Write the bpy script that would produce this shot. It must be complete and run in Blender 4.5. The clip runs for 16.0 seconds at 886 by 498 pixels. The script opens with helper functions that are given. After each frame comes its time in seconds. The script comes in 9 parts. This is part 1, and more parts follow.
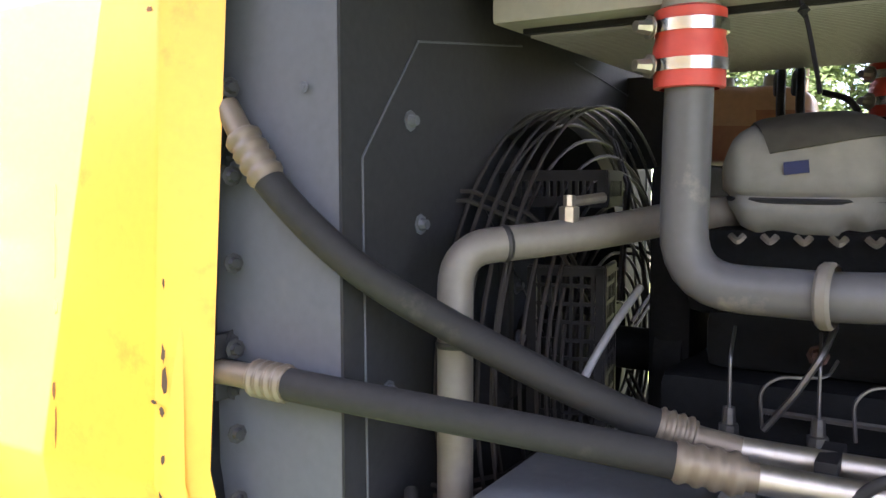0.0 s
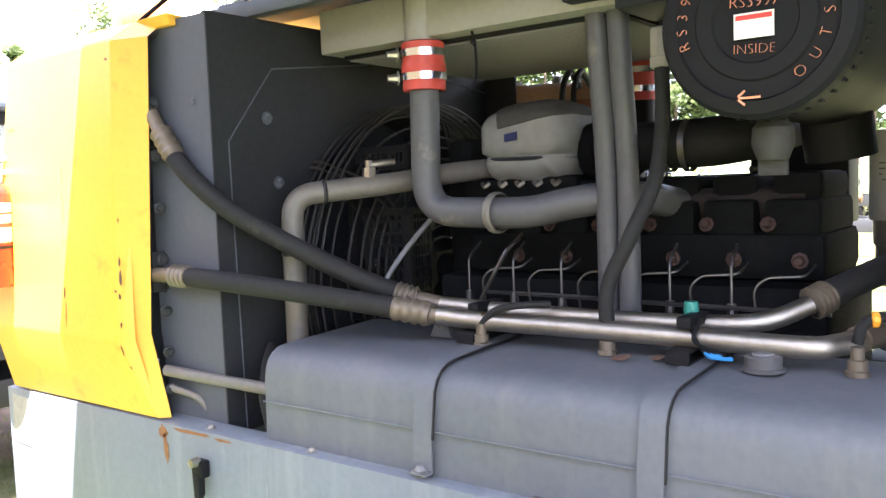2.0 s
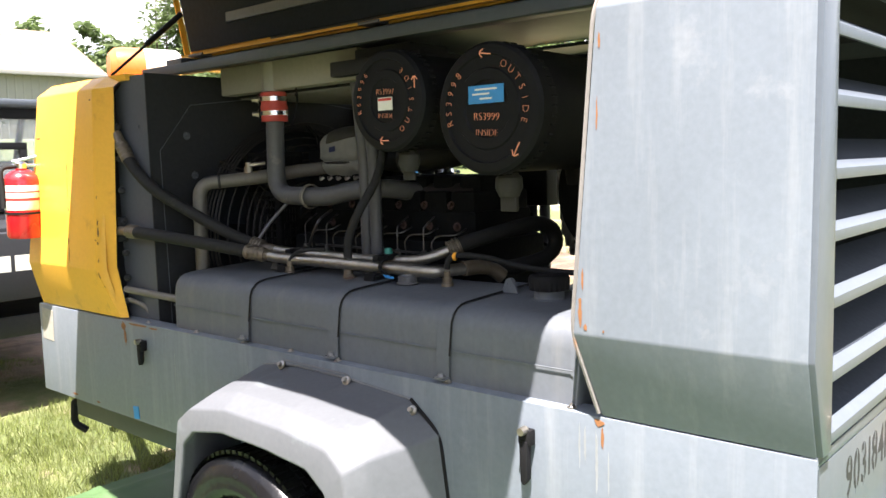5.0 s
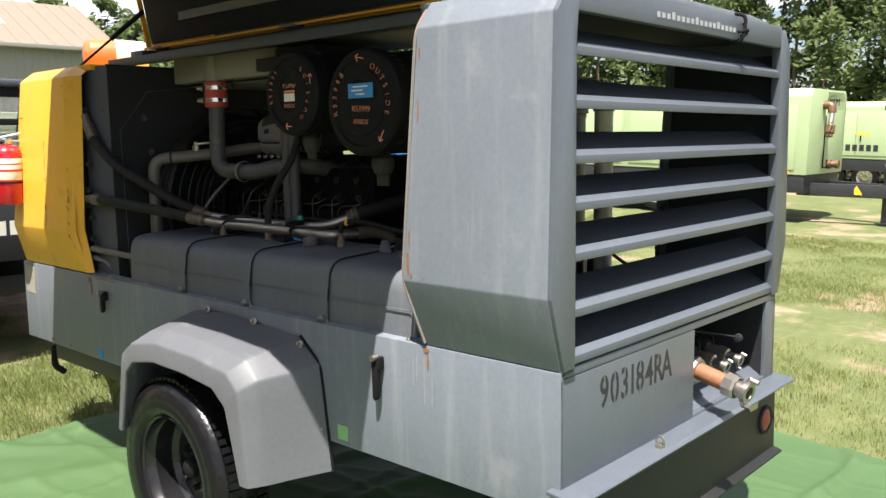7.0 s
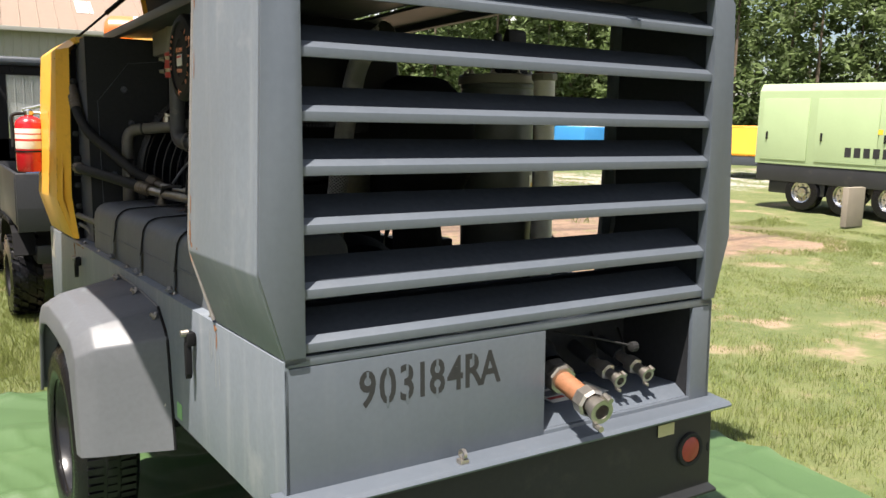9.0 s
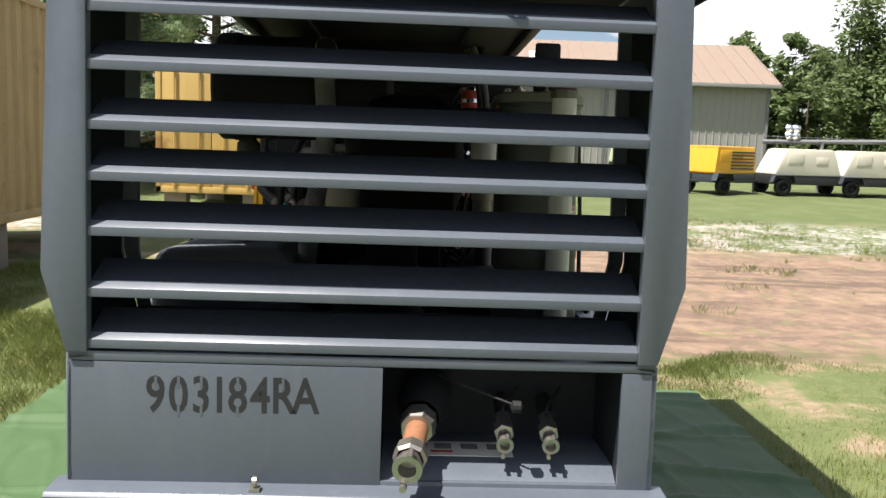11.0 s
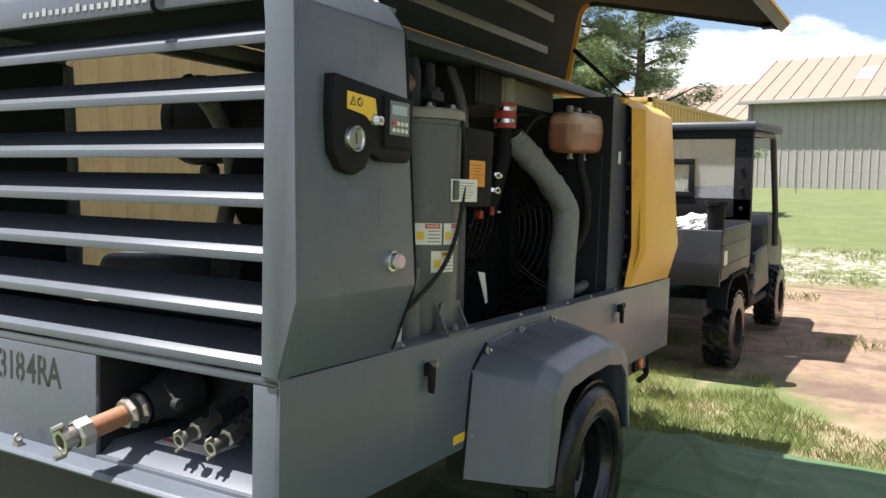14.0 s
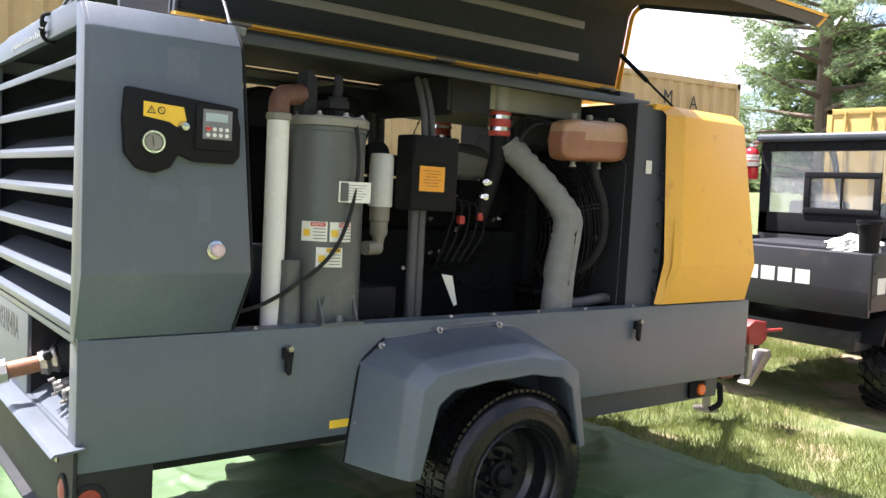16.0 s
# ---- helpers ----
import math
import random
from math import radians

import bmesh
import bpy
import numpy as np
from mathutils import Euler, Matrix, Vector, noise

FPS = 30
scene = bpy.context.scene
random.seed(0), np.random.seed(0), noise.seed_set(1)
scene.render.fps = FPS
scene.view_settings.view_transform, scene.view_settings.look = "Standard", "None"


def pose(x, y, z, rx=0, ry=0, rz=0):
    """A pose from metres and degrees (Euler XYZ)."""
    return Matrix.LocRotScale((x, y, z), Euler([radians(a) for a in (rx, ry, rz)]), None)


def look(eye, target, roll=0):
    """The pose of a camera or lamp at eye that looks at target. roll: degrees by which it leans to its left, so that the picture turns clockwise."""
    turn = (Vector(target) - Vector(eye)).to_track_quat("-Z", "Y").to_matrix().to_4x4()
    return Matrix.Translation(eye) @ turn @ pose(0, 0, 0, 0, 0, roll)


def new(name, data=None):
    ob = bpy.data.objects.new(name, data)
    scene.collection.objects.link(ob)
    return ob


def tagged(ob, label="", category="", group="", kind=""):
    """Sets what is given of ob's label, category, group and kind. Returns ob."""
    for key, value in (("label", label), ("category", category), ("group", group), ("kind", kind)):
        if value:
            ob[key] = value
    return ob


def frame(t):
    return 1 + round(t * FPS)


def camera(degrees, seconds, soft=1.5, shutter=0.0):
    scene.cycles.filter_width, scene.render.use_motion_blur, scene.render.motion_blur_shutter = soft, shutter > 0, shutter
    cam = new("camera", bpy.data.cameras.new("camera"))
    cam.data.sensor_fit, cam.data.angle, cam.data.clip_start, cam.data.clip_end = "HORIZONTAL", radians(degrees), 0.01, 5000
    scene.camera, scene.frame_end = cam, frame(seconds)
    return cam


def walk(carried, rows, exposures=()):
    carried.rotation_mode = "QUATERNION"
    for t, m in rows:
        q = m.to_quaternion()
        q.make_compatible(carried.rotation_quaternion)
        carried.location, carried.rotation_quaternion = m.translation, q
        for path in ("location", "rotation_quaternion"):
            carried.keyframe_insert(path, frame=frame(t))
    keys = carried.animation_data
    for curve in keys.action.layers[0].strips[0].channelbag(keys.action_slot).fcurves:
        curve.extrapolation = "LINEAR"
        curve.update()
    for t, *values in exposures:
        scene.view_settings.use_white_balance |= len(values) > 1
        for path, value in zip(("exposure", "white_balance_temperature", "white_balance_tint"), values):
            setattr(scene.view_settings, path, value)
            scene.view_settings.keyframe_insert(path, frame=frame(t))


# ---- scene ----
cam = camera(55.7, 16.0)
PATH = [
    (0, (-1.872, 2.124, 1.883), (-0.175, 3.172, 1.732), -0.1),
    (0.5, (-1.959, 1.882, 1.855), (-0.311, 3.008, 1.727), -0.8),
    (1, (-2.145, 1.667, 1.809), (-0.498, 2.794, 1.676), -2.5),
    (1.5, (-2.259, 1.405, 1.788), (-0.626, 2.551, 1.647), -2.6),
    (2, (-2.279, 1.08, 1.781), (-0.688, 2.283, 1.632), -2.2),
    (2.5, (-2.377, 0.775, 1.787), (-0.825, 2.024, 1.613), -3.1),
    (3, (-2.467, 0.501, 1.765), (-0.888, 1.713, 1.565), -4.1),
    (3.5, (-2.446, 0.168, 1.759), (-0.894, 1.415, 1.573), -3.8),
    (6, (-3.085, -0.993, 1.871), (-1.598, 0.324, 1.635), -0.9),
    (6.5, (-3.094, -1.213, 1.859), (-1.593, 0.086, 1.618), -0.3),
    (7, (-2.977, -1.441, 1.851), (-1.513, -0.102, 1.595), -0.8),
    (7.5, (-2.733, -1.51, 1.818), (-1.318, -0.119, 1.566), -1.0),
    (8, (-2.413, -1.639, 1.811), (-1.094, -0.154, 1.575), -1.0),
    (8.5, (-2.053, -1.938, 1.783), (-0.859, -0.353, 1.534), -0.4),
    (9, (-1.706, -2.087, 1.73), (-0.629, -0.422, 1.47), 0.3),
    (11.5, (0.496, -2.457, 1.668), (0.412, -0.465, 1.51), 2.1),
    (12, (0.817, -2.36, 1.646), (0.624, -0.374, 1.524), 2.1),
    (12.5, (1.229, -2.213, 1.664), (0.784, -0.265, 1.562), 2.5),
    (13, (1.75, -2.189, 1.67), (1.085, -0.306, 1.564), 2.3),
    (13.5, (2.106, -2.016, 1.645), (1.285, -0.197, 1.513), 1.9),
    (14, (2.484, -1.837, 1.684), (1.474, -0.116, 1.553), 1.5),
    (14.5, (2.96, -1.7, 1.699), (1.799, -0.077, 1.567), 2.2),
    (15, (3.27, -1.397, 1.675), (1.99, 0.134, 1.538), 3.1),
    (15.5, (3.591, -1.065, 1.685), (2.156, 0.323, 1.566), 3.4),
    (16, (3.955, -0.768, 1.71), (2.371, 0.445, 1.581), 3.0),
]
# All is drawn in one unit of 0.85 m; the machine stands nose-down by two degrees, and has its own frame, in which the path is written too.
UNIT = 0.85
TILT = pose(0, 0, 0.13, -2, 0, 0)


def scaled(m):
    """A pose in drawing units, in metres."""
    m = m.copy()
    m.translation = m.translation * UNIT
    return m


walk(cam, [(t, scaled(TILT @ look(eye, target, roll))) for t, eye, target, roll in PATH],
     exposures=((0.0, 4.0, 6150, 25), (3.4, 3.75, 6200, 20), (5.8, 1.78, 6550, 15), (7.0, 1.54, 6550, 14), (9.0, 1.4, 6700, 14), (11.3, 1.22, 6400, 13), (13.0, 1.24, 6300, 13), (14.5, 1.9, 6300, 15), (16.0, 2.3, 6200, 19)))

# ---- world and sun ----
SUN_WAY = Vector((-0.36, -0.195, 1.0)).normalized()
sun_data = bpy.data.lights.new("sun", "SUN")
sun_data.energy, sun_data.angle, sun_data.color = 5.0, radians(0.53), (1.0, 0.955, 0.885)
sun_ob = new("sun", sun_data)
sun_ob.matrix_world = look(SUN_WAY * 60, (0, 0, 0))

world = bpy.data.worlds.new("sky")
scene.world = world
world.use_nodes = True
wn, wl = world.node_tree.nodes, world.node_tree.links
wn.clear()
w_sky = wn.new("ShaderNodeTexSky")
w_sky.sky_type, w_sky.sun_disc = "NISHITA", False
w_sky.dust_density, w_sky.air_density = 1.0, 1.0
w_sky.sun_elevation = math.asin(SUN_WAY.z)
w_sky.sun_rotation = math.atan2(SUN_WAY.x, SUN_WAY.y)
w_co = wn.new("ShaderNodeTexCoord")
w_map = wn.new("ShaderNodeMapping")
w_map.inputs["Scale"].default_value = (1.0, 1.0, 2.4)
w_map.inputs["Location"].default_value = (0.62, 0.31, 0.08)
w_noise = wn.new("ShaderNodeTexNoise")
w_noise.inputs["Scale"].default_value, w_noise.inputs["Detail"].default_value = 3.1, 9.0
w_noise.inputs["Roughness"].default_value = 0.52
w_ramp = wn.new("ShaderNodeValToRGB")
w_ramp.color_ramp.elements[0].position, w_ramp.color_ramp.elements[1].position = 0.500, 0.550
w_grey = wn.new("ShaderNodeTexNoise")
w_grey.inputs["Scale"].default_value, w_grey.inputs["Detail"].default_value = 5.0, 4.0
w_white = wn.new("ShaderNodeMix")
w_white.data_type = "RGBA"
w_white.inputs["A"].default_value, w_white.inputs["B"].default_value = (5.5, 5.8, 6.4, 1), (16.0, 16.0, 15.8, 1)
w_mix = wn.new("ShaderNodeMix")
w_mix.data_type = "RGBA"
w_bg, w_out = wn.new("ShaderNodeBackground"), wn.new("ShaderNodeOutputWorld")
w_bg.inputs["Strength"].default_value = 0.052
wl.new(w_co.outputs["Generated"], w_map.inputs["Vector"])
wl.new(w_map.outputs["Vector"], w_noise.inputs["Vector"])
wl.new(w_map.outputs["Vector"], w_grey.inputs["Vector"])
wl.new(w_noise.outputs["Fac"], w_ramp.inputs["Fac"])
wl.new(w_grey.outputs["Fac"], w_white.inputs["Factor"])
wl.new(w_ramp.outputs["Color"], w_mix.inputs["Factor"])
wl.new(w_sky.outputs["Color"], w_mix.inputs["A"])
wl.new(w_white.outputs["Result"], w_mix.inputs["B"])
wl.new(w_mix.outputs["Result"], w_bg.inputs["Color"])
wl.new(w_bg.outputs["Background"], w_out.inputs["Surface"])

# ---- materials ----
def material(name, colour, rough=0.5, metal=0.0, vary=0.12, grain=60.0, blotch=3.0, bump=0.08, wear=None, wear_amount=0.0,
             wear_scale=6.0, streak=0.0, streak_colour=(0.5, 0.5, 0.5), coat=0.0, island=0.0, spec=0.5):
    """A painted, cast or woven surface: blotches, grain, wear in patches and runs of dirt."""
    m = bpy.data.materials.new(name)
    m.use_nodes = True
    n, l = m.node_tree.nodes, m.node_tree.links
    b = n["Principled BSDF"]
    b.inputs["Roughness"].default_value, b.inputs["Metallic"].default_value = rough, metal
    b.inputs["Coat Weight"].default_value, b.inputs["Specular IOR Level"].default_value = coat, spec
    co = n.new("ShaderNodeTexCoord")
    big, small = n.new("ShaderNodeTexNoise"), n.new("ShaderNodeTexNoise")
    for node, scale, detail in ((big, blotch, 5.0), (small, grain, 3.0)):
        node.inputs["Scale"].default_value, node.inputs["Detail"].default_value = scale, detail
        l.new(co.outputs["Object"], node.inputs["Vector"])
    sums = n.new("ShaderNodeMath")
    sums.operation = "ADD"
    l.new(big.outputs["Fac"], sums.inputs[0])
    l.new(small.outputs["Fac"], sums.inputs[1])
    span = n.new("ShaderNodeMapRange")
    span.inputs["From Min"].default_value, span.inputs["From Max"].default_value = 0.6, 1.4
    span.inputs["To Min"].default_value, span.inputs["To Max"].default_value = 1 - vary, 1 + vary
    l.new(sums.outputs[0], span.inputs["Value"])
    tone = n.new("ShaderNodeVectorMath")
    tone.operation = "SCALE"
    tone.inputs[0].default_value = colour[:3]
    l.new(span.outputs["Result"], tone.inputs["Scale"])
    last = tone.outputs["Vector"]
    if island:
        geo = n.new("ShaderNodeNewGeometry")
        r = n.new("ShaderNodeMapRange")
        r.inputs["To Min"].default_value, r.inputs["To Max"].default_value = 1 - island, 1 + island
        l.new(geo.outputs["Random Per Island"], r.inputs["Value"])
        s2 = n.new("ShaderNodeVectorMath")
        s2.operation = "SCALE"
        l.new(last, s2.inputs[0])
        l.new(r.outputs["Result"], s2.inputs["Scale"])
        last = s2.outputs["Vector"]
    def patch(last, colour, vector_scale, scale, low, high, amount):
        mp = n.new("ShaderNodeMapping")
        mp.inputs["Scale"].default_value = vector_scale
        l.new(co.outputs["Object"], mp.inputs["Vector"])
        w = n.new("ShaderNodeTexNoise")
        w.inputs["Scale"].default_value, w.inputs["Detail"].default_value, w.inputs["Roughness"].default_value = scale, 8.0, 0.65
        l.new(mp.outputs["Vector"], w.inputs["Vector"])
        mr = n.new("ShaderNodeMapRange")
        mr.inputs["From Min"].default_value, mr.inputs["From Max"].default_value = low, high
        mr.inputs["To Max"].default_value = amount
        l.new(w.outputs["Fac"], mr.inputs["Value"])
        mx = n.new("ShaderNodeMix")
        mx.data_type = "RGBA"
        mx.inputs["B"].default_value = (*colour[:3], 1)
        l.new(mr.outputs["Result"], mx.inputs["Factor"])
        l.new(last, mx.inputs["A"])
        return mx.outputs["Result"]
    if wear is not None and wear_amount:
        last = patch(last, wear, (1, 1, 1), wear_scale, 0.60, 0.72, wear_amount)
    if streak:
        last = patch(last, streak_colour, (7, 7, 0.5), 2.2, 0.52, 0.75, streak)
    l.new(last, b.inputs["Base Color"])
    rr = n.new("ShaderNodeMapRange")
    rr.inputs["To Min"].default_value, rr.inputs["To Max"].default_value = max(0.03, rough - 0.1), min(1, rough + 0.12)
    l.new(big.outputs["Fac"], rr.inputs["Value"])
    l.new(rr.outputs["Result"], b.inputs["Roughness"])
    if bump:
        bp = n.new("ShaderNodeBump")
        bp.inputs["Strength"].default_value, bp.inputs["Distance"].default_value = bump, 0.004
        l.new(small.outputs["Fac"], bp.inputs["Height"])
        l.new(bp.outputs["Normal"], b.inputs["Normal"])
    return m


M = {}
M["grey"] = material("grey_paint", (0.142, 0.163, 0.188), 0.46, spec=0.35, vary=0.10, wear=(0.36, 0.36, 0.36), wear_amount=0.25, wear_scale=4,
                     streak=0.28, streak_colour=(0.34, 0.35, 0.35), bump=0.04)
# Far side grey: fewer runs, and its shade put into a darker base.
M["grey_far_shaded"] = material("shaded_far_grey_paint", (0.078, 0.094, 0.114), 0.32, vary=0.08, wear=(0.16, 0.17, 0.18), wear_amount=0.2, wear_scale=3, streak=0.08, streak_colour=(0.22, 0.23, 0.23), bump=0.02, spec=0.6)
# Rear grey: cleaner, its dim grazing light put into a darker base.
M["grey_rear_dim"] = material("dimmed_rear_grey_paint", (0.080, 0.094, 0.112), 0.34, vary=0.08, wear=(0.17, 0.18, 0.19), wear_amount=0.2, wear_scale=5, streak=0.08, streak_colour=(0.2, 0.2, 0.2), bump=0.03, spec=0.55)
M["grey_dark"] = material("dark_grey_paint", (0.044, 0.053, 0.064), 0.45, vary=0.12, wear=(0.14, 0.14, 0.13), wear_amount=0.3, streak=0.1,
                          streak_colour=(0.14, 0.14, 0.13), bump=0.05)
M["yellow"] = material("yellow_paint", (0.74, 0.385, 0.04), 0.36, vary=0.06, wear=(0.30, 0.13, 0.03), wear_amount=0.35, wear_scale=9, bump=0.03)
# Inner sheet metal, darkened so its colour carries part of the interior shade.
M["inner"] = material("shaded_inner_panel", (0.0205, 0.0215, 0.024), 0.6, vary=0.2, wear=(0.03, 0.028, 0.024), wear_amount=0.5, bump=0.1, spec=0.18)
# Hood lining; also used where cowl and louvre shade is put into colour.
M["lining"] = material("black_lining_and_shade", (0.025, 0.030, 0.038), 0.85, vary=0.2, bump=0.2, spec=0.15)
M["rail"] = material("grey_steel_strip", (0.16, 0.16, 0.165), 0.5, vary=0.12, wear=(0.05, 0.05, 0.05), wear_amount=0.4)
M["tank"] = material("dusty_tank_paint", (0.098, 0.108, 0.122), 0.55, vary=0.12, wear=(0.14, 0.14, 0.14), wear_amount=0.3, wear_scale=5, streak=0.5,
                     streak_colour=(0.15, 0.15, 0.15), bump=0.06, spec=0.35)
M["fender"] = material("sun_bleached_grey_plastic", (0.096, 0.102, 0.111), 0.5, vary=0.10, wear=(0.22, 0.27, 0.27), wear_amount=0.3, wear_scale=5, bump=0.05)
M["dark_steel"] = material("dark_steel_line", (0.10, 0.097, 0.094), 0.4, metal=0.8, vary=0.2)
M["rubber"] = material("dusty_rubber", (0.015, 0.015, 0.015), 0.72, vary=0.2, wear=(0.07, 0.065, 0.055), wear_amount=0.5, wear_scale=9, bump=0.25, spec=0.25)
# Rear skirt colour, much darker than the panels above it.
M["chassis"] = material("near_black_skirt", (0.014, 0.015, 0.015), 0.5, vary=0.2, wear=(0.05, 0.045, 0.035), wear_amount=0.4, bump=0.06, spec=0.3)
M["tyre"] = material("tyre_rubber", (0.006, 0.006, 0.007), 0.26, vary=0.2, wear=(0.014, 0.013, 0.012), wear_amount=0.3, grain=34, bump=0.7, spec=0.30)
M["dusty_black"] = material("dusty_black_rubber", (0.035, 0.034, 0.030), 0.7, vary=0.2, wear=(0.08, 0.075, 0.06), wear_amount=0.5, wear_scale=8, bump=0.15, spec=0.25)
M["plastic"] = material("black_plastic", (0.0095, 0.0095, 0.0105), 0.58, vary=0.16, bump=0.08, spec=0.13)
M["guard_wire"] = material("dusty_brown_black_wire", (0.020, 0.0175, 0.016), 0.5, vary=0.2, wear=(0.05, 0.035, 0.028), wear_amount=0.4, wear_scale=9)
# Casting colour is near black: the crowded bay's shade is included.
M["engine"] = material("shade_black_casting", (0.0055, 0.006, 0.0065), 0.72, vary=0.3, wear=(0.012, 0.009, 0.007), wear_amount=0.5, wear_scale=12, bump=0.4, spec=0.07)
M["grey_mid"] = material("mid_grey_paint", (0.068, 0.074, 0.088), 0.45, vary=0.1, wear=(0.09, 0.09, 0.09), wear_amount=0.3, streak=0.1, streak_colour=(0.11, 0.11, 0.11), bump=0.04, spec=0.25)
M["steel"] = material("dull_steel_pipe", (0.36, 0.335, 0.295), 0.44, metal=1.0, vary=0.15, wear=(0.20, 0.15, 0.10), wear_amount=0.4, wear_scale=14)
M["crimp"] = material("zinc_hose_fitting", (0.14, 0.115, 0.085), 0.5, metal=0.45, vary=0.15, wear=(0.2, 0.15, 0.1), wear_amount=0.4)
M["pipe"] = material("grey_painted_pipe", (0.072, 0.072, 0.076), 0.45, vary=0.12, wear=(0.30, 0.27, 0.22), wear_amount=0.35, wear_scale=10, spec=0.35)
M["pipe_tan"] = material("dusty_tan_pipe", (0.12, 0.11, 0.094), 0.5, vary=0.14, wear=(0.20, 0.14, 0.08), wear_amount=0.4, wear_scale=10)
M["duct"] = material("pale_beige_duct", (0.21, 0.20, 0.168), 0.5, vary=0.1, wear=(0.2, 0.18, 0.14), wear_amount=0.3)
M["red"] = material("red_silicone_sleeve", (0.42, 0.045, 0.03), 0.5, vary=0.15)
M["orange"] = material("orange_translucent_tank", (0.52, 0.16, 0.05), 0.4, vary=0.15)
M["bottle"] = material("stained_bottle_plastic", (0.40, 0.235, 0.14), 0.36, vary=0.15, wear=(0.30, 0.15, 0.08), wear_amount=0.4)
M["bottle_full"] = material("bottle_plastic_over_coolant", (0.27, 0.115, 0.065), 0.36, vary=0.12, wear=(0.15, 0.06, 0.03), wear_amount=0.4)
M["blanket"] = material("quilted_heat_blanket", (0.20, 0.20, 0.185), 0.75, vary=0.14, grain=35, bump=0.5, wear=(0.14, 0.13, 0.12), wear_amount=0.5, spec=0.20)
M["white"] = material("white_paint", (0.62, 0.62, 0.60), 0.45, vary=0.08, wear=(0.35, 0.33, 0.28), wear_amount=0.3)
M["label"] = material("white_label", (0.66, 0.65, 0.58), 0.5, vary=0.05, bump=0.0)
M["faded_print"] = material("faded_pale_print", (0.33, 0.34, 0.35), 0.5, vary=0.1, bump=0.0)
M["label_red"] = material("red_print", (0.5, 0.04, 0.03), 0.5, vary=0.05, bump=0.0)
M["label_yellow"] = material("yellow_label", (0.75, 0.47, 0.03), 0.5, vary=0.05, bump=0.0)
M["label_orange"] = material("orange_label", (0.78, 0.33, 0.02), 0.5, vary=0.05, bump=0.0)
M["label_blue"] = material("blue_label", (0.03, 0.22, 0.50), 0.5, vary=0.1, bump=0.0)
M["ink"] = material("black_ink", (0.015, 0.015, 0.016), 0.6, vary=0.1, bump=0.0)
M["chalk"] = material("orange_paint_marker", (0.78, 0.30, 0.17), 0.7, vary=0.15, bump=0.0)
M["chrome"] = material("worn_chrome", (0.62, 0.62, 0.62), 0.2, metal=1.0, vary=0.1)
M["rust"] = material("rusty_orange_pipe", (0.24, 0.105, 0.05), 0.6, vary=0.25, wear=(0.15, 0.06, 0.02), wear_amount=0.6, wear_scale=16, bump=0.3)
M["brass"] = material("brass_coupling", (0.40, 0.37, 0.33), 0.35, metal=0.9, vary=0.15, wear=(0.25, 0.16, 0.08), wear_amount=0.4)
M["old_bronze"] = material("old_bronze", (0.16, 0.09, 0.05), 0.45, metal=0.5, vary=0.25, wear=(0.3, 0.18, 0.1), wear_amount=0.4)
M["lamp_red"] = material("dusty_red_reflector", (0.26, 0.03, 0.02), 0.4, vary=0.2, wear=(0.2, 0.1, 0.08), wear_amount=0.4)
M["lamp_orange"] = material("orange_reflector", (0.75, 0.14, 0.02), 0.25, vary=0.1)
M["green_dark"] = material("green_grey_vessel_paint", (0.085, 0.094, 0.09), 0.4, vary=0.1, wear=(0.2, 0.2, 0.18), wear_amount=0.3, spec=0.40)
M["red_shiny"] = material("red_gloss_paint", (0.50, 0.015, 0.02), 0.25, vary=0.05, coat=0.4)


# ---- shapes ----
def box(bm, lo, hi, bevel=0.0, turn=None):
    made = bmesh.ops.create_cube(bm, size=1.0)["verts"]
    size, mid = [b - a for a, b in zip(lo, hi)], Vector([(a + b) / 2 for a, b in zip(lo, hi)])
    for v in made:
        co = Vector((v.co.x * size[0], v.co.y * size[1], v.co.z * size[2]))
        v.co = (turn @ co if turn is not None else co) + mid
    if bevel:
        bmesh.ops.bevel(bm, geom=list({e for v in made for e in v.link_edges}), offset=bevel, segments=2, affect="EDGES", profile=0.6)
    return bm


def put(axis, u, v, w):
    """A point from its coordinates across (u, v) and along (w) an axis: x: (y, z), y: (x, z), z: (x, y)."""
    return Vector((w, u, v)) if axis == "x" else Vector((u, w, v)) if axis == "y" else Vector((u, v, w))


def prism(bm, outline, axis, a, b, bevel=0.0):
    lows = [bm.verts.new(put(axis, u, v, a)) for u, v in outline]
    highs = [bm.verts.new(put(axis, u, v, b)) for u, v in outline]
    faces = [bm.faces.new(lows[::-1]), bm.faces.new(highs)]
    count = len(outline)
    for i in range(count):
        j = (i + 1) % count
        faces.append(bm.faces.new((lows[i], lows[j], highs[j], highs[i])))
    bmesh.ops.recalc_face_normals(bm, faces=faces)
    if bevel:
        bmesh.ops.bevel(bm, geom=list({e for f in faces for e in f.edges}), offset=bevel, segments=2, affect="EDGES", profile=0.6)
    return bm


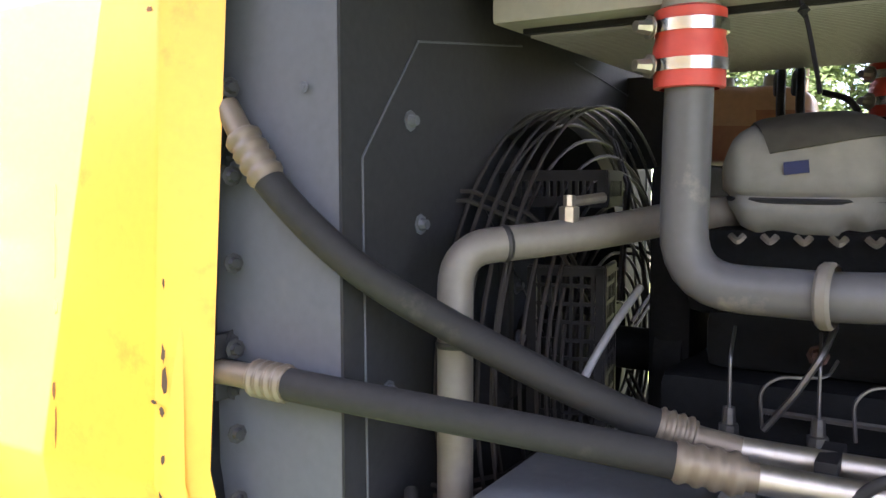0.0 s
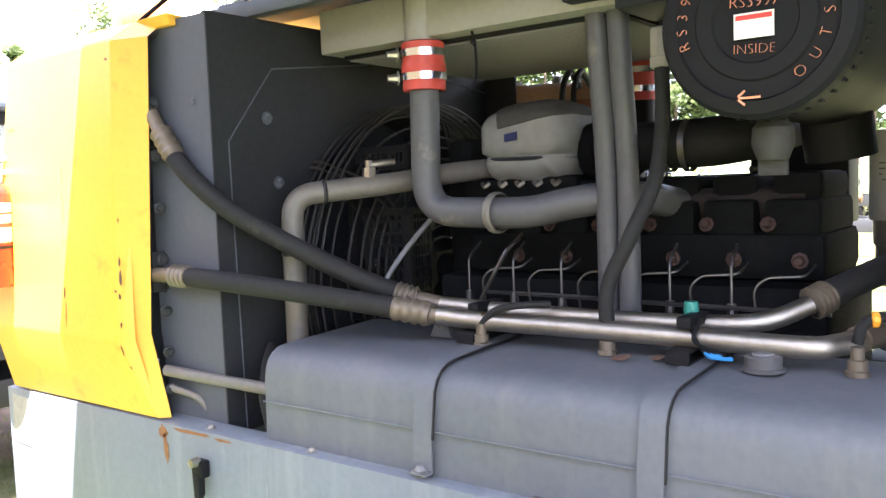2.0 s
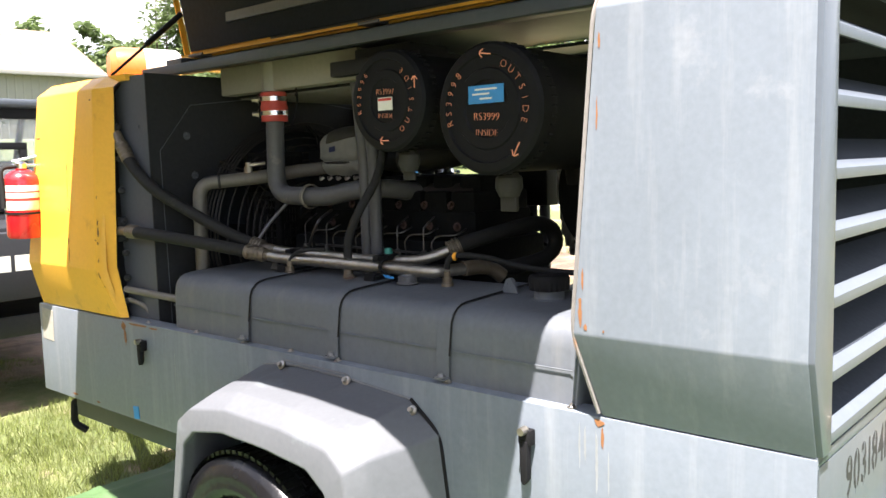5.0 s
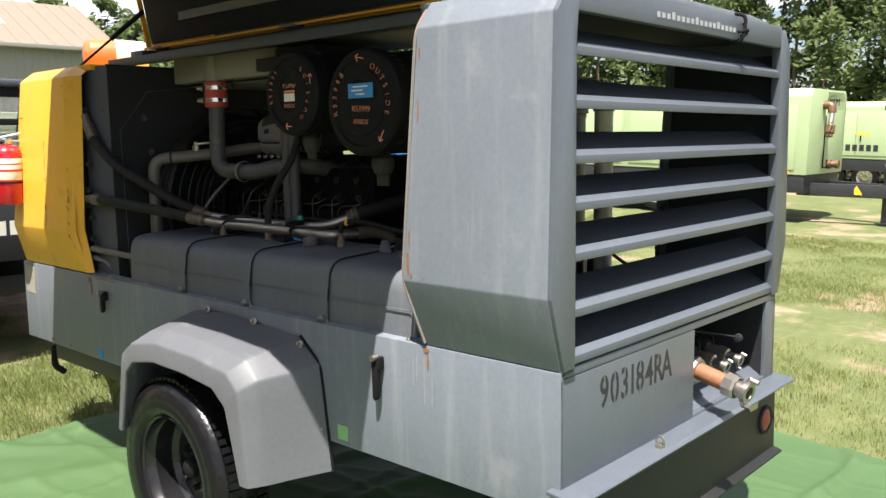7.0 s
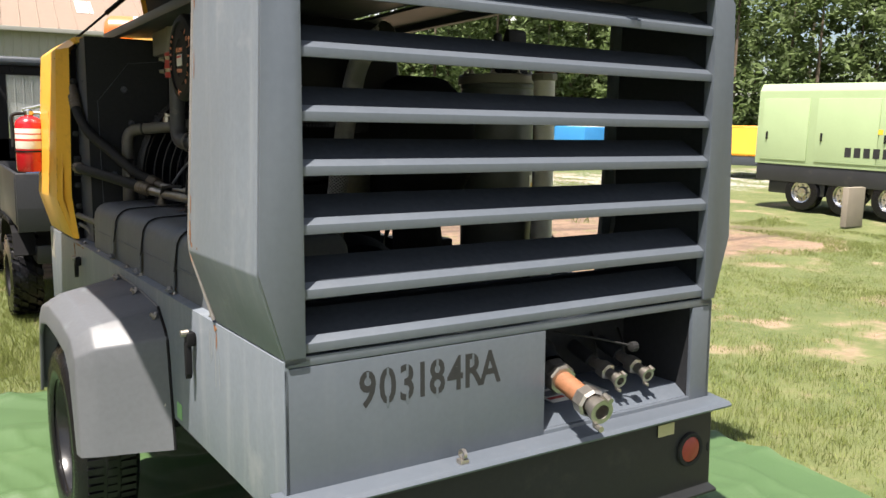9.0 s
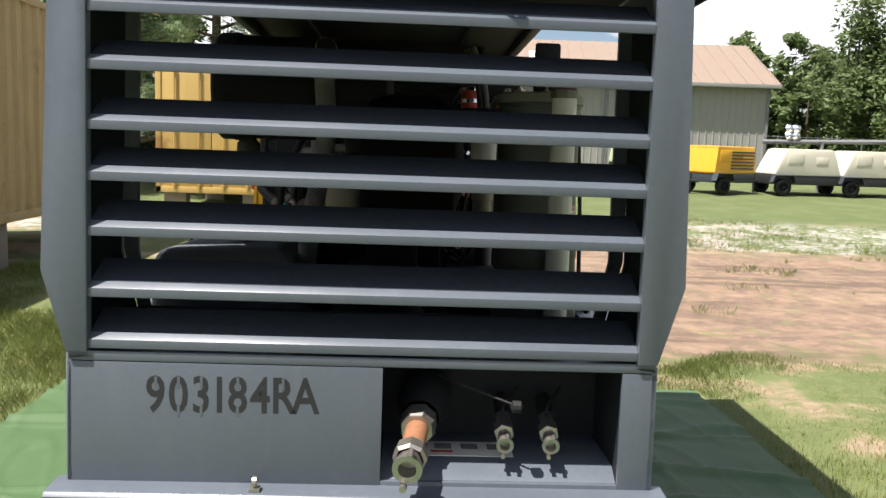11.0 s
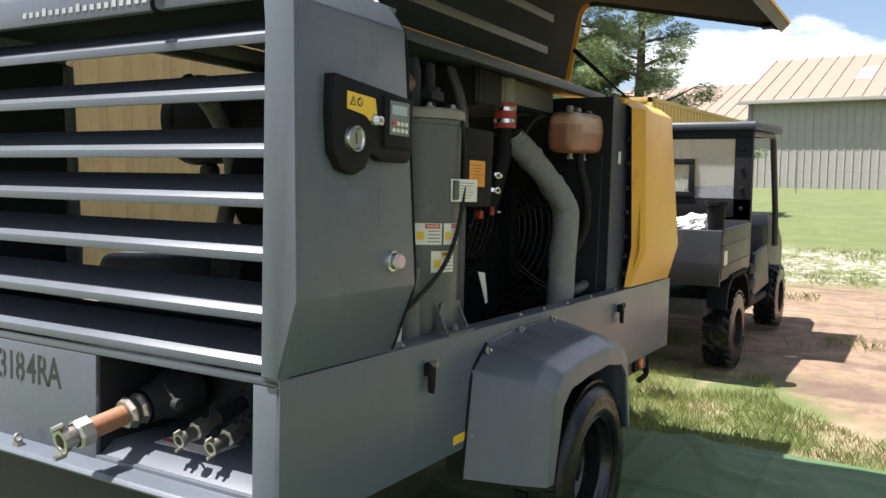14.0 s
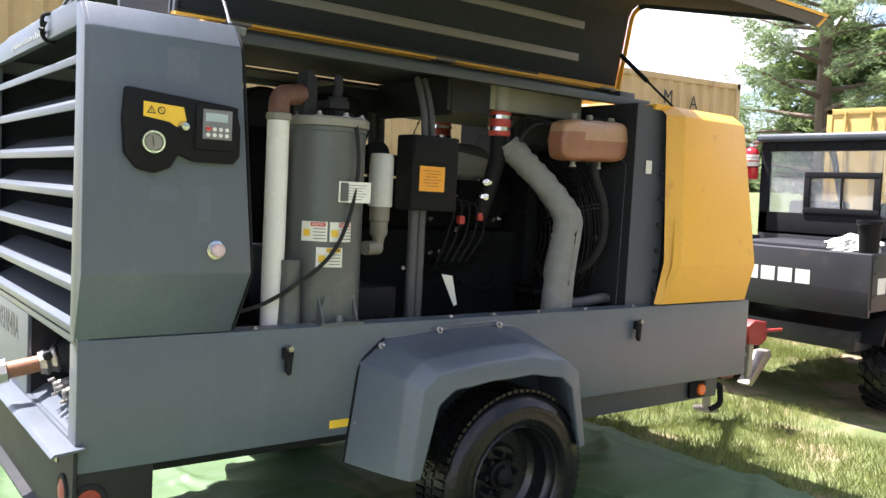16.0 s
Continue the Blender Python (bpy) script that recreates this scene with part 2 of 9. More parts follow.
def sheet(bm, line, axis, a, b, thick):
    """A bent sheet: an open outline given a thickness to its left, drawn out along an axis."""
    pts = [Vector(p) for p in line]
    offs = []
    for i, p in enumerate(pts):
        d0 = (p - pts[i - 1]).normalized() if i else (pts[1] - p).normalized()
        d1 = (pts[i + 1] - p).normalized() if i + 1 < len(pts) else d0
        n0, n1 = Vector((-d0.y, d0.x)), Vector((-d1.y, d1.x))
        nn = (n0 + n1).normalized()
        offs.append(p + nn * thick / max(0.35, nn.dot(n0)))
    return prism(bm, [tuple(p) for p in pts] + [tuple(p) for p in reversed(offs)], axis, a, b)


def eased(points, radius, steps=5):
    """A line of points with its corners rounded."""
    pts = [Vector(p) for p in points]
    out = [pts[0]]
    for a, p, b in zip(pts, pts[1:], pts[2:]):
        r = min(radius, (a - p).length * 0.49, (b - p).length * 0.49)
        s, e = p + (a - p).normalized() * r, p + (b - p).normalized() * r
        for k in range(steps + 1):
            t = k / steps
            out.append(s * (1 - t) ** 2 + p * 2 * t * (1 - t) + e * t * t)
    return out + [pts[-1]]


def curved(points, steps=8):
    """A smooth line through the points."""
    pts = [Vector(p) for p in points]
    pts = [2 * pts[0] - pts[1]] + pts + [2 * pts[-1] - pts[-2]]
    out = []
    for a, b, c, d in zip(pts, pts[1:], pts[2:], pts[3:]):
        for k in range(steps):
            t = k / steps
            out.append(0.5 * (2 * b + (c - a) * t + (2 * a - 5 * b + 4 * c - d) * t * t + (3 * b - a - 3 * c + d) * t ** 3))
    return out + [pts[-2]]


def tube(bm, line, radius, sides=12, cap=True):
    """A round bar along a line; radius: one, or one for each point."""
    line = [Vector(p) for p in line]
    radii = list(radius) if isinstance(radius, (list, tuple)) else [radius] * len(line)
    way = (line[1] - line[0]).normalized()
    side = way.cross(Vector((0.31, 0.17, 0.93))).normalized()
    rings = []
    for i, p in enumerate(line):
        ahead = ((line[min(i + 1, len(line) - 1)] - line[max(i - 1, 0)]).normalized())
        side = (side - ahead * side.dot(ahead)).normalized()
        up = ahead.cross(side)
        rings.append([bm.verts.new(p + radii[i] * (math.cos(2 * math.pi * k / sides) * side + math.sin(2 * math.pi * k / sides) * up)) for k in range(sides)])
    for r0, r1 in zip(rings, rings[1:]):
        for k in range(sides):
            bm.faces.new((r0[k], r0[(k + 1) % sides], r1[(k + 1) % sides], r1[k]))
    if cap:
        bm.faces.new(rings[0][::-1])
        bm.faces.new(rings[-1])
    return bm


def lathe(bm, profile, at, axis=(0, 0, 1), sides=28):
    """Turned round an axis from a profile of (radius, height); a radius of 0 closes it."""
    axis = Vector(axis).normalized()
    side = axis.orthogonal().normalized()
    up = axis.cross(side)
    rings = []
    for r, h in profile:
        if r <= 1e-6:
            rings.append([bm.verts.new(Vector(at) + axis * h)])
        else:
            rings.append([bm.verts.new(Vector(at) + axis * h + r * (math.cos(2 * math.pi * k / sides) * side + math.sin(2 * math.pi * k / sides) * up)) for k in range(sides)])
    for r0, r1 in zip(rings, rings[1:]):
        for k in range(sides):
            j = (k + 1) % sides
            if len(r0) == 1 and len(r1) > 1:
                bm.faces.new((r0[0], r1[j], r1[k]))
            elif len(r1) == 1 and len(r0) > 1:
                bm.faces.new((r0[k], r0[j], r1[0]))
            elif len(r0) > 1:
                bm.faces.new((r0[k], r0[j], r1[j], r1[k]))
    return bm


def bolt(bm, at, axis, r=0.014, h=0.012):
    lathe(bm, [(0, h), (r * 0.7, h), (r * 0.75, h * 0.7), (r, 0.003), (r * 1.5, 0.002), (r * 1.5, 0), (0, 0)], at, axis, 8)
    return bm


def loft(bm, line_a, line_b, steps=1):
    rows = []
    for k in range(steps + 1):
        t = k / steps
        rows.append([bm.verts.new(Vector(a) * (1 - t) + Vector(b) * t) for a, b in zip(line_a, line_b)])
    faces = []
    for r0, r1 in zip(rows, rows[1:]):
        for i in range(len(r0) - 1):
            faces.append(bm.faces.new((r0[i], r0[i + 1], r1[i + 1], r1[i])))
    return faces


BASES = {}


def thing(name, base, label, category, group="", kind="", frame_pose=None):
    """An Empty at the base of a thing; its parts are given in the frame's own coordinates."""
    ob = new(name)
    ob.empty_display_size = 0.1
    ob.matrix_world = scaled((frame_pose if frame_pose is not None else Matrix()) @ Matrix.Translation(base))
    BASES[ob.name] = Vector(base)
    return tagged(ob, label, category, group, kind)


def mesh_of(name, bm, mat, base=(0, 0, 0), angle=35):
    bmesh.ops.remove_doubles(bm, verts=bm.verts[:], dist=1e-5)
    bmesh.ops.recalc_face_normals(bm, faces=bm.faces[:])
    data = bpy.data.meshes.new(name)
    bm.to_mesh(data)
    bm.free()
    data.transform(Matrix.Scale(UNIT, 4) @ Matrix.Translation(-Vector(base)))
    data.materials.append(M[mat] if isinstance(mat, str) else mat)
    if len(data.polygons):
        data.polygons.foreach_set("use_smooth", [True] * len(data.polygons))
        data.set_sharp_from_angle(angle=radians(angle))
    return data


def part(name, bm, mat, parent, label="", angle=35):
    """Links a bmesh as one mesh object under a thing or under a part."""
    base = BASES[parent.name]
    ob = new(name, mesh_of(name, bm, mat, base, angle))
    ob.parent = parent
    BASES[ob.name] = base
    return tagged(ob, label)


def ragged(bm, m, w, h, seed, thick=0.0006, points=14):
    """A thin patch with an uneven outline on the pose m."""
    rng = random.Random(seed)
    ring = []
    for k in range(points):
        a, r = 2 * math.pi * k / points, rng.uniform(0.55, 1.05)
        ring.append((math.cos(a) * r * w / 2, math.sin(a) * r * h / 2))
    low = [bm.verts.new(m @ Vector((x, y, 0))) for x, y in ring]
    high = [bm.verts.new(m @ Vector((x, y, thick))) for x, y in ring]
    bm.faces.new(low[::-1])
    bm.faces.new(high)
    for i in range(points):
        j = (i + 1) % points
        bm.faces.new((low[i], low[j], high[j], high[i]))
    return bm


def pieces(name, bm, mat, parent, label="", angle=35):
    """Links each separate piece of a bmesh as a mesh of its own."""
    bm.verts.ensure_lookup_table()
    seen, made = set(), []
    for v in bm.verts[:]:
        if v in seen:
            continue
        stack, island = [v], []
        seen.add(v)
        while stack:
            q = stack.pop()
            island.append(q)
            for e in q.link_edges:
                o = e.other_vert(q)
                if o not in seen:
                    seen.add(o)
                    stack.append(o)
        one = bmesh.new()
        copy = {q: one.verts.new(q.co) for q in island}
        for f in {f for q in island for f in q.link_faces}:
            one.faces.new([copy[q] for q in f.verts])
        made.append(part(name, one, mat, parent, label, angle))
    bm.free()
    return made


def B():
    return bmesh.new()


def words(text, size, mat, parent, pose_m, name="lettering", label="", depth=0.0012, squeeze=1.0, align="CENTER", bold=0.0):
    """Raised lettering from the built-in font, turned into a mesh; pose_m in the frame of the parent's coordinates."""
    curve = bpy.data.curves.new(name, "FONT")
    curve.offset = bold
    curve.body, curve.size, curve.extrude, curve.align_x, curve.align_y = text, size, depth, align, "CENTER"
    curve.resolution_u = 3
    holder = bpy.data.objects.new(name, curve)
    scene.collection.objects.link(holder)
    data = bpy.data.meshes.new_from_object(holder.evaluated_get(bpy.context.evaluated_depsgraph_get()))
    bpy.data.objects.remove(holder)
    bpy.data.curves.remove(curve)
    data.transform(Matrix.Scale(UNIT, 4) @ Matrix.Translation(-BASES[parent.name]) @ pose_m @ Matrix.Diagonal((squeeze, 1, 1, 1)))
    data.materials.clear()
    data.materials.append(M[mat])
    ob = new(name, data)
    ob.parent = parent
    BASES[ob.name] = BASES[parent.name]
    return tagged(ob, label)


def facing(at, normal, up=(0, 0, 1), roll=0.0):
    """The pose of a flat thing at a place, whose z looks along normal and whose y goes up."""
    z = Vector(normal).normalized()
    x = Vector(up).cross(z).normalized()
    y = z.cross(x)
    m = Matrix((x, y, z)).transposed().to_4x4()
    return Matrix.Translation(at) @ m @ Matrix.Rotation(radians(roll), 4, "Z")


def plate(bm, m, w, h, thick=0.002, off=(0, 0)):
    """A thin flat plate on the pose m."""
    c = [m @ Vector((off[0] + sx * w / 2, off[1] + sy * h / 2, sz)) for sz in (0, thick) for sx, sy in ((-1, -1), (1, -1), (1, 1), (-1, 1))]
    v = [bm.verts.new(p) for p in c]
    for f in ((0, 3, 2, 1), (4, 5, 6, 7), (0, 1, 5, 4), (1, 2, 6, 5), (2, 3, 7, 6), (3, 0, 4, 7)):
        bm.faces.new([v[i] for i in f])
    return bm

# ---- the compressor: body ----
comp = thing("air_compressor", (0, 1.84, -0.03), "grey and yellow towable air compressor with both hoods raised", "air compressor", frame_pose=TILT)
M["rusty_edge"] = material("rusty_grey_edge", (0.16, 0.15, 0.14), 0.6, vary=0.2, wear=(0.32, 0.14, 0.06), wear_amount=0.9, wear_scale=5, bump=0.2)
SIDES = (("near", -1), ("far", 1))


# rear cowl: two side panels, roof, frame and louvres
def cowl_edge(z):
    """The front edge of the rear cowl stands furthest forward at its bend."""
    return 0.568 + 0.046 * min(1.0, max(0.0, (z - 1.13) / 0.24)) if z < 1.37 else 0.614 - 0.062 * min(1.0, (z - 1.37) / 0.85)


COWL = [(0.868, 1.132), (0.938, 1.37), (0.912, 2.225), (0.845, 2.315)]
for _, s in SIDES:
    bm = B()
    inner = [(0.835, 2.285), (0.882, 2.215), (0.908, 1.372), (0.84, 1.132)]
    prism(bm, [(s * x, z) for x, z in COWL + inner], "y", 0.002, 0.60, 0.006)
    # inner return of the panel, round the door opening
    prism(bm, [(s * x, z) for x, z in [(0.90, 1.38), (0.83, 1.15), (0.79, 1.15), (0.85, 1.38), (0.83, 2.2), (0.885, 2.2)]], "y", 0.575, 0.598)
    for v in bm.verts:
        if v.co.y > 0.5:
            v.co.y += cowl_edge(v.co.z) - 0.60
    side_panel = part("cowl_panel", bm, "grey" if s < 0 else "grey_far_shaded", comp, "grey painted side panel with rust along its edge" if s < 0 else "grey painted side panel")
    # Added dark sheet: stands in for the deep shade inside the cowl.
    bm = B()
    sheet(bm, [(s * 0.874, 2.21), (s * 0.900, 1.372), (s * 0.834, 1.14)], "y", 0.035, 0.56, 0.004 * s)
    part("cowl_lining", bm, "lining", side_panel, "dark inner sheet")
    bm = B()
    line = [(s * 0.875, 0.574, 1.14), (s * 0.935, 0.620, 1.37), (s * 0.910, 0.560, 2.22), (s * 0.855, 0.558, 2.29)]
    tube(bm, eased(line, 0.05), 0.006, 6)
    part("edge_seal", bm, M["rusty_edge"] if s < 0 else M["plastic"], side_panel)
bm = B()
prism(bm, [(-0.845, 2.315), (-0.5, 2.345), (0.5, 2.345), (0.845, 2.315), (0.835, 2.285), (0.5, 2.315), (-0.5, 2.315), (-0.835, 2.285)], "y", 0.002, 0.60, 0.004)
cowl_roof = part("cowl_roof", bm, "grey", comp)
# Another added sheet, for the shade under the cowl roof.
bm = B()
box(bm, (-0.80, 0.032, 2.268), (0.80, 0.57, 2.278), 0.002)
part("roof_lining", bm, "lining", cowl_roof, "dark inner sheet")
bm = B()
for s in (-1, 1):
    prism(bm, [(s * x, z) for x, z in [(0.806, 1.135), (0.866, 1.135), (0.936, 1.37), (0.910, 2.223), (0.843, 2.312), (0.79, 2.312), (0.806, 2.15)]], "y", -0.012, 0.03, 0.004)
box(bm, (-0.80, -0.012, 2.232), (0.80, 0.02, 2.325), 0.006)
box(bm, (-0.866, 0.0, 1.108), (0.866, 0.04, 1.136), 0.003)
frame_ob = part("grille_frame", bm, "grey_rear_dim", comp, "grey painted grille frame with rounded corners")
for z in (2.124, 1.963, 1.795, 1.650, 1.492, 1.315, 1.165):
    bm = B()
    prism(bm, [(-0.004, z - 0.020), (-0.004, z + 0.006), (0.020, z + 0.024), (0.026, z + 0.020), (0.006, z + 0.0), (0.006, z - 0.020)], "x", -0.806, 0.806, 0.0015)
    slat = part("louvre", bm, "grey_rear_dim", frame_ob)
    # Blade behind the lip in black: the slat's own shade as colour.
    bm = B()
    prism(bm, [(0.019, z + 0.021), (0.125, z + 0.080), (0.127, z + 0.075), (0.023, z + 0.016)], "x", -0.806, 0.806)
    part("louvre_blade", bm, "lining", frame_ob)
bm = B()
for k in range(18):
    plate(bm, facing((-0.312 + k * 0.0362, -0.0125, 2.268 + (0.004 if k % 5 == 3 else 0)), (0, -1, 0)), 0.020, 0.018 if k % 5 != 3 else 0.026)
tagged(part("web_address_strip", bm, "faded_print", frame_ob, "white printed address strip"), kind="stuff")
bm = B()
tube(bm, curved([(0.30, 0.06, 2.335), (0.345, 0.0, 2.335), (0.36, -0.03, 2.32), (0.358, -0.03, 2.27), (0.352, -0.02, 2.235), (0.345, 0.02, 2.225)]), 0.008, 8)
tube(bm, curved([(0.335, -0.015, 2.262), (0.365, -0.04, 2.27), (0.385, -0.03, 2.266)]), 0.006, 6)
tube(bm, curved([(0.345, -0.02, 2.25), (0.366, -0.036, 2.255), (0.372, -0.02, 2.30)]), 0.006, 6)
part("cable_loop", bm, "plastic", frame_ob)

# base: long box with a recess for the air outlets
for _, s in SIDES:
    bm = B()
    prism(bm, [(s * x, z) for x, z in [(0.87, 0.648), (0.87, 1.128), (0.80, 1.136), (0.80, 1.118), (0.852, 1.112), (0.852, 0.648)]], "y", 0.0, 4.118, 0.003)
    side = part("base_panel", bm, "grey" if s < 0 else "grey_far_shaded", comp, "grey painted lower side panel with runs of dirt" if s < 0 else "grey painted lower side panel")
    bm = B()
    for y in (0.68, 1.15, 1.68, 1.95, 2.25, 2.6, 3.0):
        bolt(bm, (s * 0.845, y, 1.131), (0, 0, 1), 0.010, 0.01)
    pieces("rail_bolt", bm, "steel", side)
    for y in (0.81, 3.0):
        bm = B()
        tail = 0.885 if s < 0 and y < 1 else 0.938
        box(bm, (s * 0.888 - 0.016, y - 0.022, 1.005), (s * 0.888 + 0.016, y + 0.022, 1.055), 0.008)
        prism(bm, [(y - 0.014, 1.02), (y + 0.016, 1.02), (y + 0.012, tail + 0.012), (y + 0.002, tail), (y - 0.012, tail + 0.02)], "x", s * 0.896 - 0.011, s * 0.896 + 0.011, 0.004)
        latch = part("latch", bm, "plastic", side, "black plastic toggle latch")
        bm = B()
        lathe(bm, [(0, 0.028), (0.012, 0.026), (0.014, 0.0)], (s * 0.895, y, 1.052), (s, 0, 0), 10)
        part("latch_pin", bm, "steel", latch)
bm = B()
box(bm, (-0.868, 0.0, 0.652), (0.05, 0.018, 1.106), 0.003)
box(bm, (0.765, 0.0, 0.652), (0.868, 0.018, 1.106), 0.003)
box(bm, (0.05, 0.0, 0.655), (0.765, 0.018, 0.762), 0.003)
rear_panel = part("rear_panel", bm, "grey_rear_dim", comp, "grey painted rear panel with a recess")
# Recess walls, with their shade put into the dark inner colour.
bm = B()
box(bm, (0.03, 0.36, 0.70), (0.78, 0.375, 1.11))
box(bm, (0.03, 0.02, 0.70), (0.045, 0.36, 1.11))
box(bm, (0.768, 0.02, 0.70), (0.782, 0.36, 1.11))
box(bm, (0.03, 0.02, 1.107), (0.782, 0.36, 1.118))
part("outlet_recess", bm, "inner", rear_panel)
bm = B()
prism(bm, [(0.018, 0.762), (0.075, 0.80), (0.36, 0.80), (0.36, 0.79), (0.08, 0.79), (0.018, 0.75)], "x", 0.05, 0.765)
part("recess_shelf", bm, "grey_rear_dim", rear_panel)
across = -0.645
for ch in "903184RA":
    step_x = 0.040 if ch == "1" else 0.066
    words(ch, 0.150, "ink", rear_panel, facing((across + step_x / 2, -0.0003, 1.012 + 0.008 * across), (0, -1, 0), roll=0.6), "stencilled_number", "black stencilled number", squeeze=0.78, bold=0.0028, depth=0.0002)
    if ch in "0839R":
        bm = B()
        for dz in ((0.042, -0.042) if ch in "083" else (0.04,)):
            plate(bm, facing((across + step_x / 2, -0.0006, 1.012 + 0.008 * across + dz), (0, -1, 0)), 0.008, 0.034, 0.0003)
        pieces("stencil_gap", bm, "grey_rear_dim", rear_panel)
    across += step_x
bm = B()
prism(bm, [(0.03, 0.752), (-0.075, 0.742), (-0.088, 0.730), (-0.084, 0.722), (-0.072, 0.732), (0.03, 0.740)], "x", -0.905, 0.905, 0.002)
shelf = part("bumper_shelf", bm, "grey_rear_dim", comp, "grey bumper shelf with scraped paint")
bm = B()
prism(bm, [(-0.008, 0.74), (-0.012, 0.40), (-0.05, 0.388), (-0.05, 0.378), (0.0, 0.385), (0.008, 0.74)], "x", -0.885, 0.885, 0.002)
for s in (-1, 1):
    box(bm, (s * 0.862 - 0.006, 0.01, 0.40), (s * 0.862 + 0.006, 0.28, 0.70), 0.003)
rear_skirt = part("rear_skirt", bm, "chassis", comp, "black skirt under the bumper shelf")
for s in (-1, 1):
    bm = B()
    lathe(bm, [(0, 0.016), (0.034, 0.014), (0.048, 0.008), (0.052, 0.0), (0.052, -0.01)], (s * 0.765, -0.010, 0.558), (0, -1, 0), 24)
    lamp = part("tail_lamp", bm, "lamp_red", rear_skirt, "round red tail lamp")
    bm = B()
    lathe(bm, [(0.050, -0.008), (0.066, -0.008), (0.068, 0.004), (0.064, 0.011), (0.050, 0.010)], (s * 0.765, -0.010, 0.558), (0, -1, 0), 28)
    part("lamp_ring", bm, "rubber", lamp, "black rubber ring")
    bm = B()
    lathe(bm, [(0, 0.012), (0.042, 0.010), (0.045, 0.0)], (s * 0.868, 0.05, 0.545), (s, 0, 0), 20)
    lamp = part("side_reflector", bm, "lamp_red", rear_skirt)
    bm = B()
    lathe(bm, [(0.044, -0.004), (0.062, -0.004), (0.064, 0.006), (0.058, 0.013), (0.044, 0.011)], (s * 0.868, 0.05, 0.545), (s, 0, 0), 28)
    part("lamp_ring", bm, "rubber", lamp, "black rubber ring")
bm = B()
plate(bm, facing((0.63, -0.0125, 0.66), (0, -1, 0)), 0.085, 0.045)
part("skirt_label", bm, material("faded_yellow_label", (0.40, 0.36, 0.20), 0.6), rear_skirt, "faded yellow label")
bm = B()
lathe(bm, [(0.011, -0.006), (0.017, -0.006), (0.017, 0.006), (0.011, 0.006), (0.011, -0.006)], (-0.312, -0.05, 0.772), (1, 0, 0), 16)
box(bm, (-0.328, -0.063, 0.742), (-0.296, -0.037, 0.758), 0.003)
part("eye_bolt", bm, "brass", shelf)

# floor, bulkheads, roof spine and front
bm = B()
box(bm, (-0.85, 0.03, 0.652), (0.85, 4.03, 0.664))
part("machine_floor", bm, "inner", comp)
bm = B()
box(bm, (-0.851, 4.10, 0.652), (0.851, 4.117, 1.126))
prism(bm, [(4.06, 1.135), (4.10, 1.13), (4.095, 1.12), (4.03, 1.12)], "x", -0.85, 0.85)
part("front_base_panel", bm, "grey", comp)
YC = [(0.868, 1.135), (0.938, 1.37), (0.905, 2.232), (0.83, 2.292)]
YI = [(0.82, 2.262), (0.876, 2.218), (0.91, 1.372), (0.842, 1.135)]
for _, s in SIDES:
    bm = B()
    loops = []
    for pts, back, ahead in ((YC, (3.218, 3.288, 3.275, 3.265), (4.068, 4.045, 3.87, 3.85)), (YI, (3.25, 3.26, 3.235, 3.225), (3.84, 3.86, 4.02, 4.045))):
        loops.append([bm.verts.new((s * x, y, z)) for (x, z), y in zip(pts, back)])
        loops.append([bm.verts.new((s * x, y, z)) for (x, z), y in zip(pts, ahead)])
    lo, la = loops[0] + loops[2], loops[1] + loops[3]
    n = len(lo)
    for i in range(n):
        j = (i + 1) % n
        bm.faces.new((lo[i], lo[j], la[j], la[i]))
    for i in range(3):
        bm.faces.new((lo[i], lo[i + 1], lo[n - 2 - i], lo[n - 1 - i]))
        bm.faces.new((la[i], la[i + 1], la[n - 2 - i], la[n - 1 - i]))
    bmesh.ops.recalc_face_normals(bm, faces=bm.faces[:])
    bmesh.ops.bevel(bm, geom=[e for e in bm.edges if e.calc_face_angle(0) > 0.2], offset=0.008, segments=2, affect="EDGES", profile=0.6)
    yellow_panel = part("front_cowl_panel", bm, "yellow", comp, "yellow painted front corner panel, chipped and rusty" if s < 0 else "yellow painted front corner panel")
    bm = B()
    back = [(0.868, 3.216, 1.137), (0.937, 3.286, 1.37), (0.905, 3.273, 2.23), (0.83, 3.263, 2.29)]
    rim = [(0.842, 3.186, 1.137), (0.866, 3.225, 1.385), (0.848, 3.178, 2.235), (0.79, 3.175, 2.285)]
    loft(bm, [(s * a, b, c) for a, b, c in back], [(s * a, b, c) for a, b, c in rim])
    bmesh.ops.solidify(bm, geom=bm.faces[:], thickness=0.012)
    part("cowl_flange", bm, "yellow", yellow_panel, "yellow bent flange with scratches")
    bm = B()
    pts = [(0.835, 3.196, 1.137), (0.856, 3.232, 1.385), (0.838, 3.19, 2.22), (0.78, 3.188, 2.27)]
    inner2 = [(0.79, 3.27, 1.137), (0.80, 3.27, 1.385), (0.79, 3.27, 2.22), (0.74, 3.27, 2.26)]
    loft(bm, [(s * a, b, c) for a, b, c in pts], [(s * a, b, c) for a, b, c in inner2])
    bmesh.ops.solidify(bm, geom=bm.faces[:], thickness=0.008)
    for z in (1.22, 1.33, 1.45, 1.60, 1.75, 1.9, 2.05):
        bolt(bm, (s * 0.835, 3.19, z), (s * 0.3, -0.9, 0), 0.012, 0.012)
    part("inner_flange", bm, "inner", yellow_panel)
bm = B()
prism(bm, [(-0.83, 2.292), (0.83, 2.292), (0.82, 2.262), (-0.82, 2.262)], "y", 3.11, 3.85, 0.004)
part("front_roof", bm, "yellow", comp)
bm = B()
